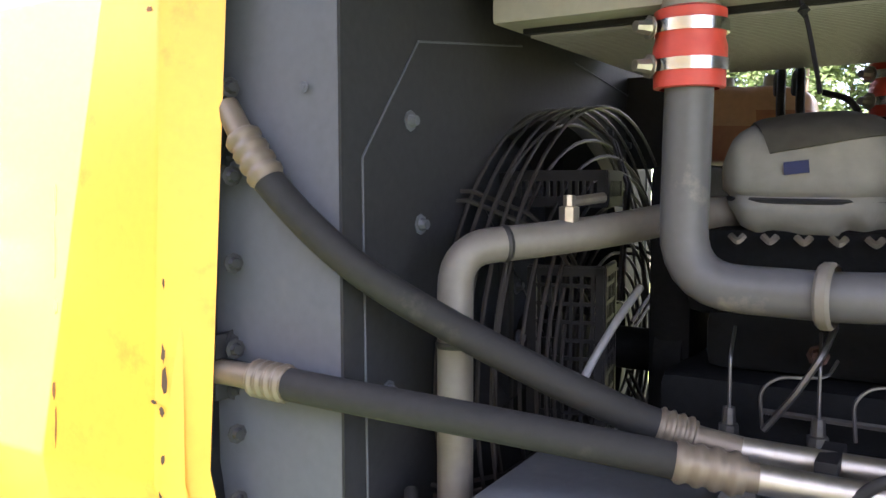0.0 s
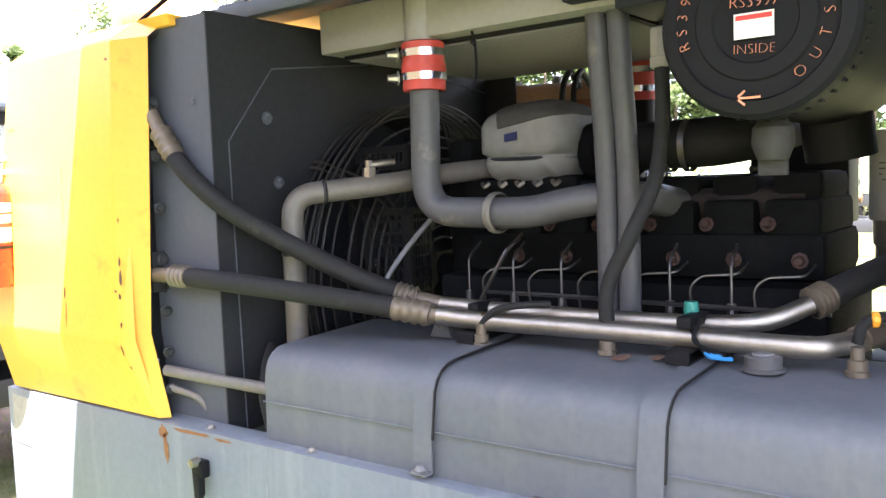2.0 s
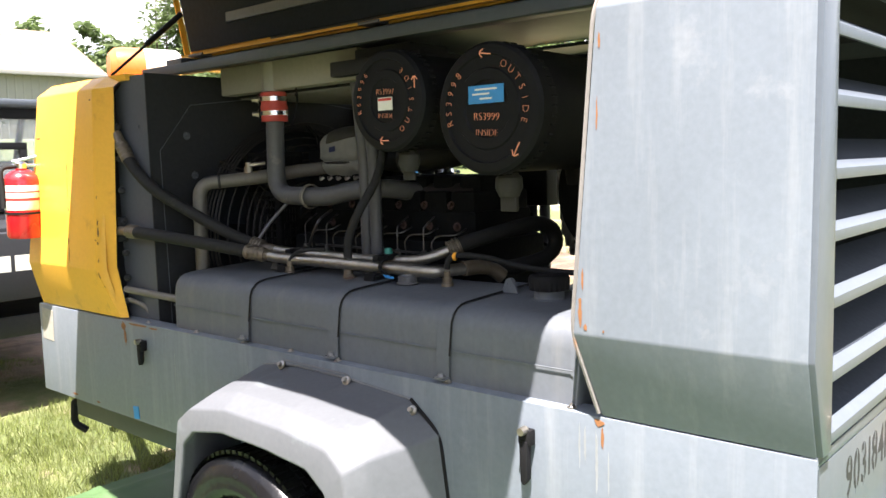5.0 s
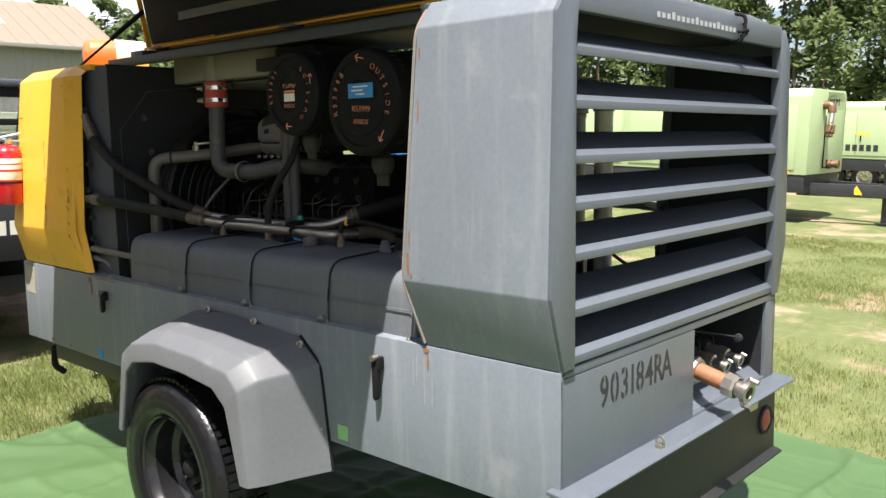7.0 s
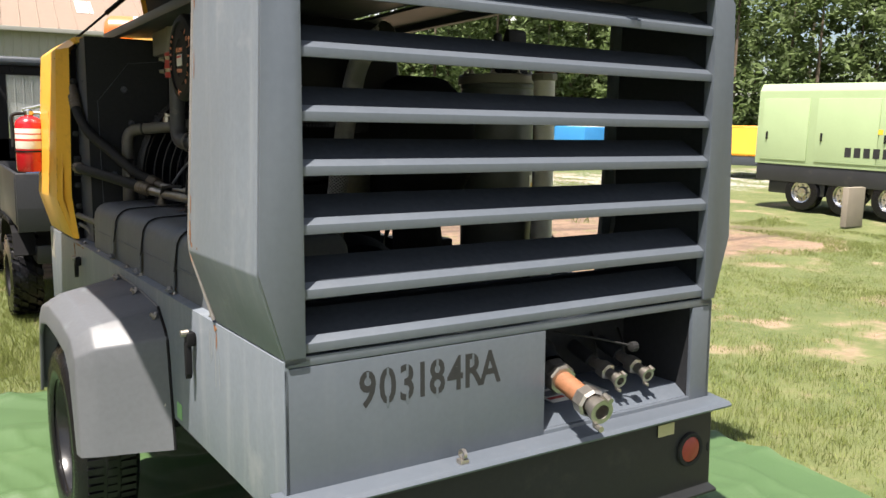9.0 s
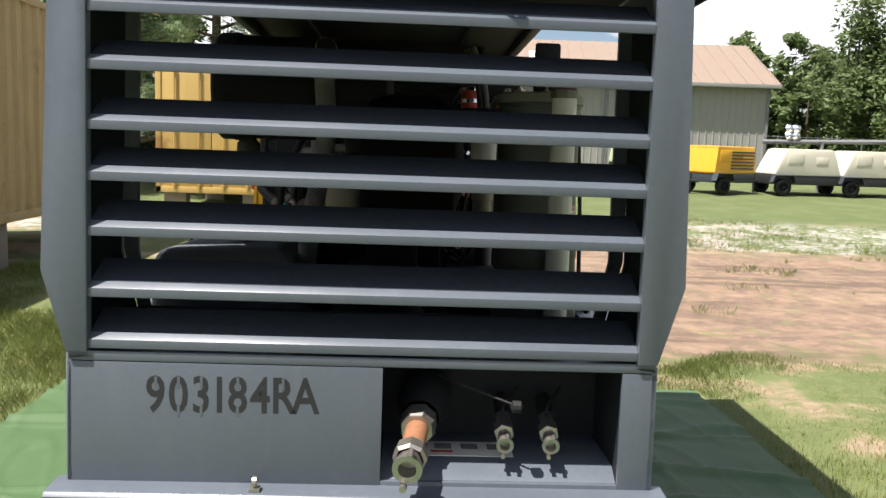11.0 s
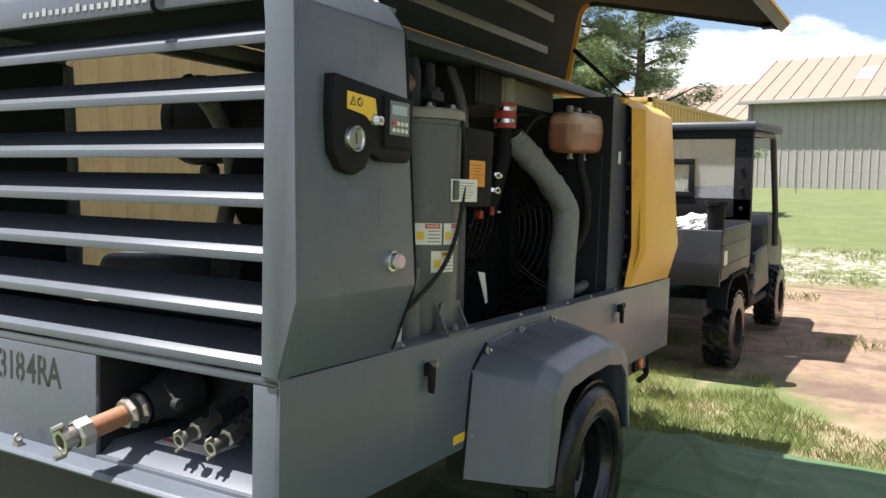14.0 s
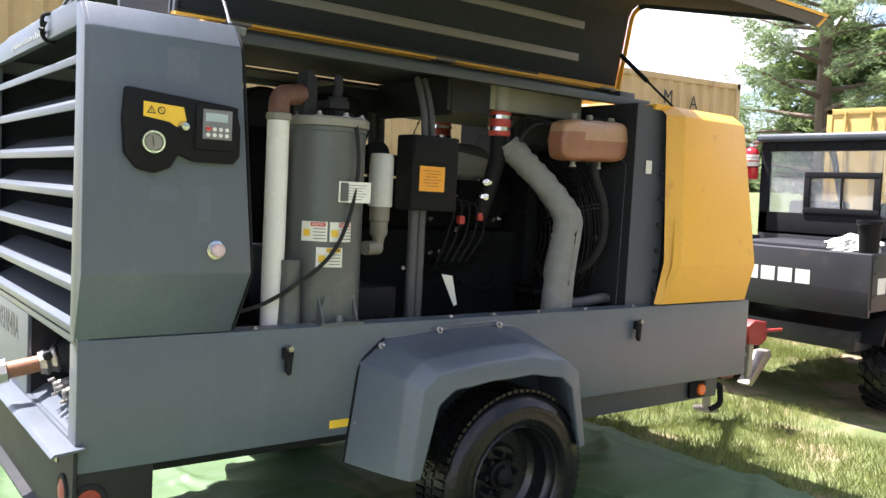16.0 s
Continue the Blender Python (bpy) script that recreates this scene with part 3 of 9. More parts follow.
prism(bm, [(3.85, 2.275), (4.03, 1.14), (4.0, 1.14), (3.83, 2.26)], "x", -0.81, 0.81)
part("front_grille", bm, "grey_dark", comp)
bm = B()
box(bm, (-0.36, 0.58, 2.352), (0.36, 3.32, 2.404), 0.006)
for s in (-1, 1):
    prism(bm, [(s * 0.36, 2.345), (s * 0.62, 2.335), (s * 0.62, 2.322), (s * 0.36, 2.33)], "y", 0.6, 3.3)
    box(bm, (s * 0.62 - 0.02, 0.6, 2.29), (s * 0.62 + 0.02, 3.28, 2.335), 0.004)
    box(bm, (s * 0.42 - 0.05, 3.2, 2.345), (s * 0.42 + 0.05, 3.34, 2.40), 0.008)
pieces("roof_beam", bm, "grey_dark", comp)
bm = B()
box(bm, (-0.36, 0.62, 2.405), (0.36, 3.3, 2.425), 0.006)
part("spine_cover", bm, "yellow", comp)

# radiator wall with fan guard
bm = B()
RING, FC = 0.55, Vector((0.02, 2.985, 1.49))
outer = [(-0.798, 1.10), (0.798, 1.10), (0.798, 2.285), (-0.798, 2.285)]
hole = [(FC.x + RING * math.cos(a), FC.z + RING * math.sin(a)) for a in [math.pi * 2 * k / 48 for k in range(48)]]
ov = [bm.verts.new((x, 3.0, z)) for x, z in outer]
hv = [bm.verts.new((x, 3.0, z)) for x, z in hole]
edges = [bm.edges.new((ov[i], ov[(i + 1) % 4])) for i in range(4)] + [bm.edges.new((hv[i], hv[(i + 1) % 48])) for i in range(48)]
bmesh.ops.triangle_fill(bm, edges=edges, use_beauty=True)
bmesh.ops.solidify(bm, geom=bm.faces[:], thickness=0.02)
lathe(bm, [(RING, 0), (RING + 0.01, 0.0), (RING + 0.01, -0.2), (RING, -0.2), (RING, 0)], FC, (0, -1, 0), 48)
wall = part("radiator_shroud", bm, "inner", comp, "dark grey fan shroud plate")
bm = B()
box(bm, (-0.74, 3.20, 1.10), (0.74, 3.23, 2.28))
part("radiator_core", bm, "lining", wall)
for _, s in SIDES:
    bm = B()
    loft(bm, [(s * 0.799, 2.985, 1.10), (s * 0.799, 2.985, 2.28)], [(s * 0.805, 3.265, 1.10), (s * 0.805, 3.265, 2.28)])
    bmesh.ops.solidify(bm, geom=bm.faces[:], thickness=0.012)
    part("shroud_side", bm, "grey_mid", wall, "grey bent side plate of the shroud")
    bm = B()
    tube(bm, [(s * 0.735, 2.978, 1.11), (s * 0.745, 2.978, 1.93), (s * 0.573, 2.978, 2.145), (s * 0.15, 2.978, 2.195)], 0.0022, 6)
    part("plate_seam", bm, "grey_mid", wall, "pale seam of an access plate")
bm = B()
for x, z in ((-0.60, 2.0), (-0.567, 1.811), (-0.673, 1.519), (-0.168, 1.655), (-0.159, 1.534), (0.398, 2.029), (0.55, 2.0), (0.55, 1.5)):
    bolt(bm, (x, 2.979, z), (0, -1, 0), 0.013, 0.016)
bolt(bm, (-0.806, 3.05, 2.045), (-1, 0, 0), 0.006, 0.004)
pieces("shroud_bolt", bm, "grey_mid", wall)
bm = B()
for k in range(13):
    t = k / 12
    r = 0.12 + 0.455 * t
    d = 0.17 * (1 - max(0, (t - 0.62) / 0.38) ** 2)
    ring = [FC + Vector((r * math.cos(a), -d, r * math.sin(a))) for a in [2 * math.pi * i / 56 for i in range(57)]]
    tube(bm, ring, 0.0042, 5, False)
for k in range(6):
    r = 0.575
    ring = [FC + Vector((r * math.cos(a), -0.03 * k, r * math.sin(a))) for a in [2 * math.pi * i / 56 for i in range(57)]]
    tube(bm, ring, 0.0042, 5, False)
for k in range(6):
    a = 0.35 + math.pi * 2 * k / 6
    c, s_ = math.cos(a), math.sin(a)
    for off in (-0.012, 0.012):
        o = Vector((-s_ * off, 0, c * off))
        tube(bm, [FC + o + Vector((0.12 * c, -0.175, 0.12 * s_)), FC + o + Vector((0.40 * c, -0.175, 0.40 * s_)), FC + o + Vector((0.51 * c, -0.13, 0.51 * s_)), FC + o + Vector((0.58 * c, -0.03, 0.58 * s_)), FC + o + Vector((0.58 * c, 0.0, 0.58 * s_))], 0.005, 5)
guard = tagged(part("fan_guard", bm, "guard_wire", wall, "round black wire fan guard"), kind="stuff")
bm = B()
for k in range(8):
    a = math.pi * 2 * k / 8
    turn = Matrix.Rotation(a, 3, "Y")
    v = []
    for r, y0, y1 in ((0.09, -0.02, 0.05), (0.46, -0.05, 0.07)):
        for dx, y in ((-0.07, y0), (0.07, y1)):
            v.append(FC + turn @ Vector((dx * (0.6 + r), y - 0.02, r)))
    vv = [bm.verts.new(p) for p in v]
    bm.faces.new((vv[0], vv[1], vv[3], vv[2]))
bmesh.ops.solidify(bm, geom=bm.faces[:], thickness=0.008)
pieces("fan_blade", bm, "plastic", wall)
bm = B()
lathe(bm, [(0, 0.10), (0.08, 0.09), (0.09, -0.05), (0, -0.05)], FC, (0, -1, 0), 16)
part("fan_hub", bm, "plastic", wall)

# raised hoods
for _, s in SIDES:
    tip = 1.71 if s > 0 else 1.63
    path = [(0.352, 2.418), (0.43, 2.86), (0.455, 2.905), (0.50, 2.935), (0.56, 2.94), (tip - 0.05, 2.705), (tip, 2.69)]
    y0, y1 = 0.47, 3.285
    bm = B()
    # outside skin lies over the inside lining
    line = [(s * x, z) for x, z in path]
    sheet(bm, line, "y", 2.62, y1, 0.014 * s)
    hood = part("hood_door", bm, "yellow", comp, "raised grey and yellow hood door with a dark lining")
    bm = B()
    sheet(bm, line, "y", y0, 2.619, 0.014 * s)
    part("grey_skin", bm, "grey_dark", hood, "dark grey rear part of the hood skin")
    bm = B()
    inside = [(s * x, z) for x, z in [(0.375, 2.44), (0.448, 2.85), (0.47, 2.888), (0.51, 2.912), (0.56, 2.918), (tip - 0.07, 2.688)]]
    sheet(bm, inside, "y", y0 + 0.03, y1 - 0.03, 0.014 * s)
    part("hood_lining", bm, "lining", hood, "dark inner sheet")
    bm = B()
    for y in (y1 - 0.004, y0 + 0.004):
        if y < 1:
            part("hood_rim", bm, "yellow", hood, "yellow folded rim")
            bm = B()
        pts = [(s * x, z) for x, z in [(0.362, 2.415), (0.44, 2.855), (0.463, 2.895), (0.505, 2.921), (0.56, 2.927), (tip - 0.05, 2.692)]]
        if s > 0 and y > 1:
            # the rim of the roof half is covered by the lining
            sheet(bm, pts[3:], "y", y - 0.004, y + 0.004, -0.030 * s)
            part("covered_rim", bm, "lining", hood, "dark covered rim")
            bm = B()
            pts = pts[:4]
        sheet(bm, pts, "y", y - 0.004, y + 0.004, -0.030 * s)
    sheet(bm, line, "y", y0 - 0.006, y0 - 0.0005, 0.016 * s)
    part("rear_rim", bm, "grey_dark", hood, "dark grey rear edge")
    bm = B()
    sheet(bm, [(s * 0.352, 2.415), (s * 0.41, 2.408)], "y", y0, y1, 0.012 * s)
    seam = 2.62 if s < 0 else 3.26
    sheet(bm, [(s * (tip - 0.01), 2.692), (s * (tip - 0.05), 2.655)], "y", seam, y1, 0.010 * s)
    part("hood_lip", bm, "yellow", hood, "yellow folded lip")
    bm = B()
    sheet(bm, [(s * (tip - 0.01), 2.692), (s * (tip - 0.05), 2.655)], "y", y0, seam - 0.001, 0.010 * s)
    part("grey_lip", bm, "grey_dark", hood, "dark grey folded lip")
    for u in (0.30, 0.75):
        bm = B()
        a, b = Vector((0.375, 2.44)), Vector((0.448, 2.85))
        p = a.lerp(b, u)
        box(bm, (s * (p.x + 0.003), y0 + 0.35, p.y - 0.022), (s * (p.x + 0.012), y1 - 0.4, p.y + 0.022), 0.002)
        part("lining_strip", bm, "rail", hood, "grey steel strip holding the lining")
    # gas strut, hinges and the catch at the tip
    bm = B()
    a, b = Vector((s * 0.79, 3.30, 2.30)), Vector((s * 0.44, 3.22, 2.62))
    tube(bm, [a, a.lerp(b, 0.5)], 0.007, 8)
    tube(bm, [a.lerp(b, 0.48), b], 0.014, 10)
    part("gas_strut", bm, "plastic", hood, "black gas strut")
    bm = B()
    a, b = Vector((s * 0.80, 0.55, 2.33)), Vector((s * 0.44, 0.62, 2.62))
    tube(bm, [a, a.lerp(b, 0.5)], 0.007, 8)
    tube(bm, [a.lerp(b, 0.48), b], 0.014, 10)
    part("gas_strut", bm, "plastic" if s < 0 else "chrome", hood)
    for y in (0.75, 1.9, 3.15):
        bm = B()
        box(bm, (s * 0.37 - 0.05, y - 0.06, 2.405), (s * 0.37 + 0.05, y + 0.06, 2.418), 0.003)
        tube(bm, [(s * 0.355, y - 0.06, 2.418), (s * 0.355, y + 0.06, 2.418)], 0.009, 8)
        part("hinge", bm, "rail", hood)
    bm = B()
    box(bm, (s * (tip - 0.11) - 0.03, 3.18, 2.665), (s * (tip - 0.11) + 0.03, 3.26, 2.69), 0.004)
    part("hood_catch", bm, "plastic", hood)

# fenders and wheels
M["rim_black"] = material("black_gloss_rim", (0.010, 0.010, 0.011), 0.25, vary=0.15, bump=0.03)
FIN = [(1.105, 0.525), (1.165, 0.960), (1.290, 1.058), (1.60, 1.082), (1.95, 1.088), (2.09, 1.066), (2.22, 0.95), (2.33, 0.525)]
FCREASE = [(1.20, 0.518), (1.242, 0.928), (1.32, 1.003), (1.60, 1.034), (1.90, 1.043), (2.06, 1.013), (2.18, 0.92), (2.265, 0.525)]
FOUT = [(1.235, 0.515), (1.287, 0.893), (1.36, 0.957), (1.60, 0.984), (1.90, 0.992), (2.12, 0.958), (2.21, 0.895), (2.285, 0.525)]
FLIP = [(1.285, 0.520), (1.365, 0.820), (1.448, 0.878), (1.65, 0.899), (1.90, 0.906), (2.09, 0.875), (2.16, 0.815), (2.235, 0.525)]
FBOLTS = ((1.155, 0.70), (1.263, 1.03), (1.58, 1.082), (1.945, 1.088))
for _, s in SIDES:
    bm = B()
    rows = [[bm.verts.new((s * x, y, z)) for y, z in row] for x, row in ((0.872, FIN), (1.128, FCREASE), (1.196, FOUT), (1.206, FLIP), (1.190, FLIP))]
    for r0, r1 in zip(rows, rows[1:]):
        for i in range(7):
            if r0[i].co != r1[i].co:
                bm.faces.new((r0[i], r0[i + 1], r1[i + 1], r1[i]))
    bmesh.ops.recalc_face_normals(bm, faces=bm.faces[:])
    bmesh.ops.bevel(bm, geom=[e for e in bm.edges if len(e.link_faces) == 2], offset=0.008, segments=2, affect="EDGES", profile=0.5)
    bmesh.ops.subdivide_edges(bm, edges=[e for e in bm.edges if e.calc_length() > 0.12], cuts=5, use_grid_fill=True)
    for v in bm.verts:
        # creases pressed in towards the bolts, and a little sag of the thin skin
        for y, z in FBOLTS:
            d, inward = math.hypot(v.co.y - y, v.co.z - z), (1.10 - abs(v.co.x)) / 0.23
            if inward > 0:
                v.co.z -= 0.010 * math.exp(-(d / 0.035) ** 2) * min(1.0, inward)
        v.co.z += 0.003 * noise.noise(v.co * 7)
    bmesh.ops.solidify(bm, geom=bm.faces[:], thickness=0.006)
    fender = part("fender", bm, "fender" if s < 0 else "grey_far_shaded", comp, "angular grey plastic mudguard over the wheel", 22)
    bm = B()
    tube(bm, eased([(s * 0.8745, y, z + 0.002) for y, z in FIN[:3]], 0.05), 0.006, 8)
    part("rubber_beading", bm, "plastic", fender, "black rubber edge strip")
    bm = B()
    tube(bm, eased([(s * 0.8745, y, z + 0.002) for y, z in FIN[2:6]], 0.08), 0.004, 8)
    tube(bm, eased([(s * 0.885, 1.572, 1.085), (s * 0.893, 1.58, 1.104), (s * 0.893, 1.93, 1.110), (s * 0.885, 1.938, 1.09)], 0.012), 0.0032, 6)
    pieces("fender_rod", bm, "rail", fender, "thin weathered metal edge rod")
    for y, z in FBOLTS:
        bm = B()
        lathe(bm, [(0, 0.020), (0.008, 0.020), (0.010, 0.008), (0.017, 0.006), (0.018, 0)], (s * 0.895, y, z), (s, 0, 0.5), 10)
        part("fender_bolt", bm, "brass" if s < 0 else "steel", fender)
    # wheel
    wheel_c = Vector((s * 1.045, 1.88, 0.393))
    R, W = 0.43, 0.12
    bm = B()
    prof = [(0.258, -W + 0.01), (0.28, -W), (0.34, -W - 0.012), (0.395, -W + 0.004), (0.417, -W + 0.028), (0.425, -0.06), (0.43, 0), (0.425, 0.06), (0.417, W - 0.028),
            (0.405, W - 0.006), (0.39, W + 0.003), (0.386, W + 0.008), (0.37, W + 0.010), (0.366, W + 0.014), (0.34, W + 0.016), (0.315, W + 0.012), (0.308, W + 0.016), (0.29, W + 0.012), (0.268, W - 0.002), (0.258, W - 0.02), (0.258, -W + 0.01)]
    lathe(bm, prof, wheel_c, (s, 0, 0), 64)
    wheel_ob = part("wheel", bm, "tyre", comp, "black trailer tyre on a black steel wheel", 60)
    bm = B()
    for k in range(72):
        a = 2 * math.pi * k / 72
        for h0, h1, sk in ((-0.095, -0.035, 0.03), (-0.02, 0.02, 0.0), (0.035, 0.095, -0.03)):
            m = Matrix.Translation(wheel_c) @ Matrix.Rotation(a + sk, 4, "X")
            c = Matrix.Translation((s * (h0 + h1) / 2, 0, R - 0.002)) 
            q = m @ c
            v = [bm.verts.new(q @ Vector((sx * (h1 - h0) / 2, sy * 0.0125, sz))) for sz in (-0.008, 0.006) for sx, sy in ((-1, -1), (1, -1), (1, 1), (-1, 1))]
            for f in ((4, 5, 6, 7), (0, 1, 5, 4), (1, 2, 6, 5), (2, 3, 7, 6), (3, 0, 4, 7)):
                bm.faces.new([v[i] for i in f])
    part("tread", bm, "tyre", wheel_ob)
    bm = B()
    lathe(bm, [(0.263, 0.122), (0.268, 0.116), (0.256, 0.106), (0.248, 0.07), (0.238, 0.06), (0.232, -0.02), (0.21, -0.045), (0.15, -0.05), (0.13, -0.03), (0.10, -0.03), (0.10, -0.035), (0, -0.035)], wheel_c, (s, 0, 0), 48)
    part("rim", bm, "rim_black", wheel_ob, "black painted steel rim")
    bm = B()
    lathe(bm, [(0, 0.045), (0.03, 0.042), (0.045, 0.03), (0.05, 0.005), (0.066, 0.0), (0.072, -0.035)], wheel_c, (s, 0, 0), 24)
    part("hub_cap", bm, "plastic", wheel_ob)
    for k in range(8):
        a = 2 * math.pi * k / 8
        bm = B()
        lathe(bm, [(0, 0.015), (0.012, 0.013), (0.016, 0.0), (0.018, -0.032)], wheel_c + Vector((0, 0.098 * math.cos(a), 0.098 * math.sin(a))), (s, 0, 0), 6)
        part("lug_nut", bm, "plastic", wheel_ob)

# chassis below
bm = B()
tube(bm, [(-0.98, 1.88, 0.393), (0.98, 1.88, 0.393)], 0.045, 12)
for s in (-1, 1):
    box(bm, (s * 0.55 - 0.04, 0.0, 0.52), (s * 0.55 + 0.04, 4.2, 0.65), 0.006)
    box(bm, (s * 0.62 - 0.05, 1.5, 0.38), (s * 0.62 + 0.05, 2.2, 0.54), 0.01)
pieces("chassis_member", bm, "inner", comp)
for _, s in SIDES:
    bm = B()
    box(bm, (s * 0.745 - 0.01, 2.65, 0.49), (s * 0.745 + 0.01, 4.0, 0.65), 0.003)
    skirt = part("front_skirt", bm, "grey_dark", comp)
    if s > 0:
        bm = B()
        lathe(bm, [(0, 0.014), (0.034, 0.012), (0.040, 0.0), (0.040, -0.006)], (s * 0.778, 3.80, 0.555), (s, 0, 0), 20)
        part("side_reflector", bm, "lamp_orange", skirt)
        bm = B()
        box(bm, (s * 0.757, 3.69, 0.505), (s * 0.775, 3.85, 0.605), 0.004)
        part("reflector_bracket", bm, "plastic", skirt)
    bm = B()
    tube(bm, eased([(s * 0.70, 4.0, 0.52), (s * 0.74, 4.06, 0.56), (s * 0.74, 4.08, 0.42), (s * 0.70, 4.02, 0.38)], 0.03), 0.02, 8)
    part("lashing_ring", bm, "plastic", comp)
bm = B()
for s in (-1, 1):
    tube(bm, eased([(s * 0.45, 3.9, 0.56), (s * 0.40, 4.2, 0.55), (s * 0.06, 4.95, 0.42), (0, 5.15, 0.42)], 0.1), 0.045, 10)
tube(bm, [(0.0, 4.75, 0.42), (0.0, 5.25, 0.42)], 0.06, 12)
towbar = part("tow_bar", bm, "grey_dark", comp)
bm = B()
tube(bm, [(0.0, 5.0, 0.72), (0.0, 5.0, 0.12)], 0.035, 12)
lathe(bm, [(0, 0.02), (0.1, 0.02), (0.1, 0), (0, 0)], (0, 5.0, 0.10), (0, 0, 1), 20)
part("jack_stand", bm, "steel", towbar)
bm = B()
tube(bm, curved([(0.35, 4.1, 0.62), (0.5, 4.35, 0.70), (0.62, 4.4, 0.82), (0.55, 4.3, 0.92), (0.48, 4.2, 0.88)]), 0.012, 8)
part("safety_chain", bm, "lamp_orange", towbar)
bm = B()
box(bm, (0.38, 4.34, 0.52), (0.56, 4.50, 0.64), 0.02)
part("red_hand_pump", bm, material("dull_red_paint", (0.14, 0.018, 0.015), 0.5), towbar)
# coupler with its red lever housing and a bright bracket
bm = B()
prism(bm, [(4.94, 0.70), (4.92, 0.84), (5.00, 0.88), (5.16, 0.86), (5.18, 0.72), (5.08, 0.68)], "x", 0.24, 0.38, 0.012)
tube(bm, [(0.36, 5.10, 0.79), (0.42, 5.30, 0.80)], 0.014, 8)
coupler = part("coupler", bm, material("chipped_red_paint", (0.26, 0.025, 0.02), 0.45, wear=(0.3, 0.25, 0.22), wear_amount=0.4, wear_scale=20), towbar, "red coupler housing")
bm = B()
prism(bm, [(5.00, 0.38), (5.05, 0.36), (5.30, 0.58), (5.27, 0.63), (5.20, 0.62)], "x", 0.26, 0.36, 0.006)
tube(bm, [(0.31, 5.06, 0.42), (0.31, 5.06, 0.72)], 0.03, 10)
tube(bm, [(0.30, 5.02, 0.62), (0.05, 5.0, 0.45)], 0.035, 10)
part("coupler_bracket", bm, "steel", coupler, "bright steel bracket")
for s, y0, label in ((-1, 1.04, "greenish sticker"), (1, 1.08, "yellow sticker")):
    bm = B()
    plate(bm, facing((s * 0.8705, y0, 0.70), (s, 0, 0)), 0.10 if s > 0 else 0.06, 0.035 if s > 0 else 0.06)
    part("sticker", bm, "label_yellow" if s > 0 else material("green_sticker", (0.2, 0.42, 0.16), 0.5), comp, label)
bm = B()
plate(bm, facing((-0.8705, 3.12, 0.685), (-1, 0, 0), roll=6), 0.05, 0.06)
part("sticker", bm, "label_blue", comp, "small blue sticker")
bm = B()
plate(bm, facing((-0.8705, 4.02, 1.02), (-1, 0, 0), roll=-3), 0.13, 0.17)
part("weathered_plate", bm, material("weathered_paper", (0.30, 0.285, 0.245), 0.6, vary=0.2, wear=(0.2, 0.18, 0.14), wear_amount=0.5), comp, "weathered paper plate")

# control panel on the far side
bm = B()
PX = 0.926
def panel_outline(grow=0.0):
    g = grow
    return [(0.12 - g, 2.03 + g), (0.57 + g, 1.99 + g), (0.595 + g, 1.90), (0.595 + g, 1.775), (0.57, 1.742 - g), (0.40, 1.742 - g), (0.335, 1.77 - g), (0.30, 1.71 - g),
            (0.24, 1.685 - g), (0.17, 1.70 - g), (0.12 - g, 1.76), (0.11 - g, 1.90)]
prism(bm, panel_outline(), "x", PX - 0.02, PX + 0.032, 0.010)
panel = part("control_panel", bm, "plastic", comp, "black plastic control panel with gauge and display")
bm = B()
lathe(bm, [(0, 0.010), (0.034, 0.010), (0.038, 0.016), (0.046, 0.016), (0.050, 0.0)], (PX + 0.0320, 0.225, 1.812), (1, 0, 0), 32)
gauge = part("pressure_gauge", bm, "chrome", panel)
bm = B()
lathe(bm, [(0, 0.0125), (0.033, 0.0125), (0.033, 0.011)], (PX + 0.0320, 0.225, 1.812), (1, 0, 0), 32)
part("gauge_dial", bm, "duct", gauge, "white round dial")
bm = B()
plate(bm, facing((PX + 0.0455, 0.222, 1.815), (1, 0, 0), roll=8), 0.003, 0.04)
part("gauge_needle", bm, "ink", gauge)
bm = B()
prism(bm, [(0.185, 1.975), (0.345, 1.965), (0.36, 1.90), (0.33, 1.875), (0.29, 1.90), (0.185, 1.915)], "x", PX + 0.0310, PX + 0.0350)
plate_ob = part("warning_plate", bm, "label_yellow", panel, "yellow plate with warning signs")
bm = B()
for k, y in enumerate((0.215, 0.255)):
    prism(bm, [(y - 0.018, 1.928), (y + 0.018, 1.928), (y, 1.96)], "x", PX + 0.0350, PX + 0.0365) if k == 0 else lathe(bm, [(0, 0.0055), (0.016, 0.0055), (0.016, 0.004)], (PX + 0.0310, y, 1.943), (1, 0, 0), 20)
pieces("warning_sign", bm, "ink", plate_ob)
bm = B()
prism(bm, [(0.215 - 0.011, 1.932), (0.215 + 0.011, 1.932), (0.215, 1.952)], "x", PX + 0.0360, PX + 0.0370)
lathe(bm, [(0, 0.0062), (0.0115, 0.0062), (0.0115, 0.005)], (PX + 0.0310, 0.255, 1.943), (1, 0, 0), 20)
pieces("sign_field", bm, "label_yellow", plate_ob)
bm = B()
plate(bm, facing((PX + 0.0372, 0.215, 1.940), (1, 0, 0)), 0.003, 0.011, 0.0005)
plate(bm, facing((PX + 0.0374, 0.255, 1.943), (1, 0, 0), roll=45), 0.003, 0.024, 0.0005)
pieces("sign_mark", bm, "ink", plate_ob)
bm = B()
lathe(bm, [(0, 0.03), (0.016, 0.028), (0.024, 0.012), (0.026, 0)], (PX + 0.0320, 0.345, 1.885), (1, 0, 0), 20)
part("key_switch", bm, "chrome", panel)
bm = B()
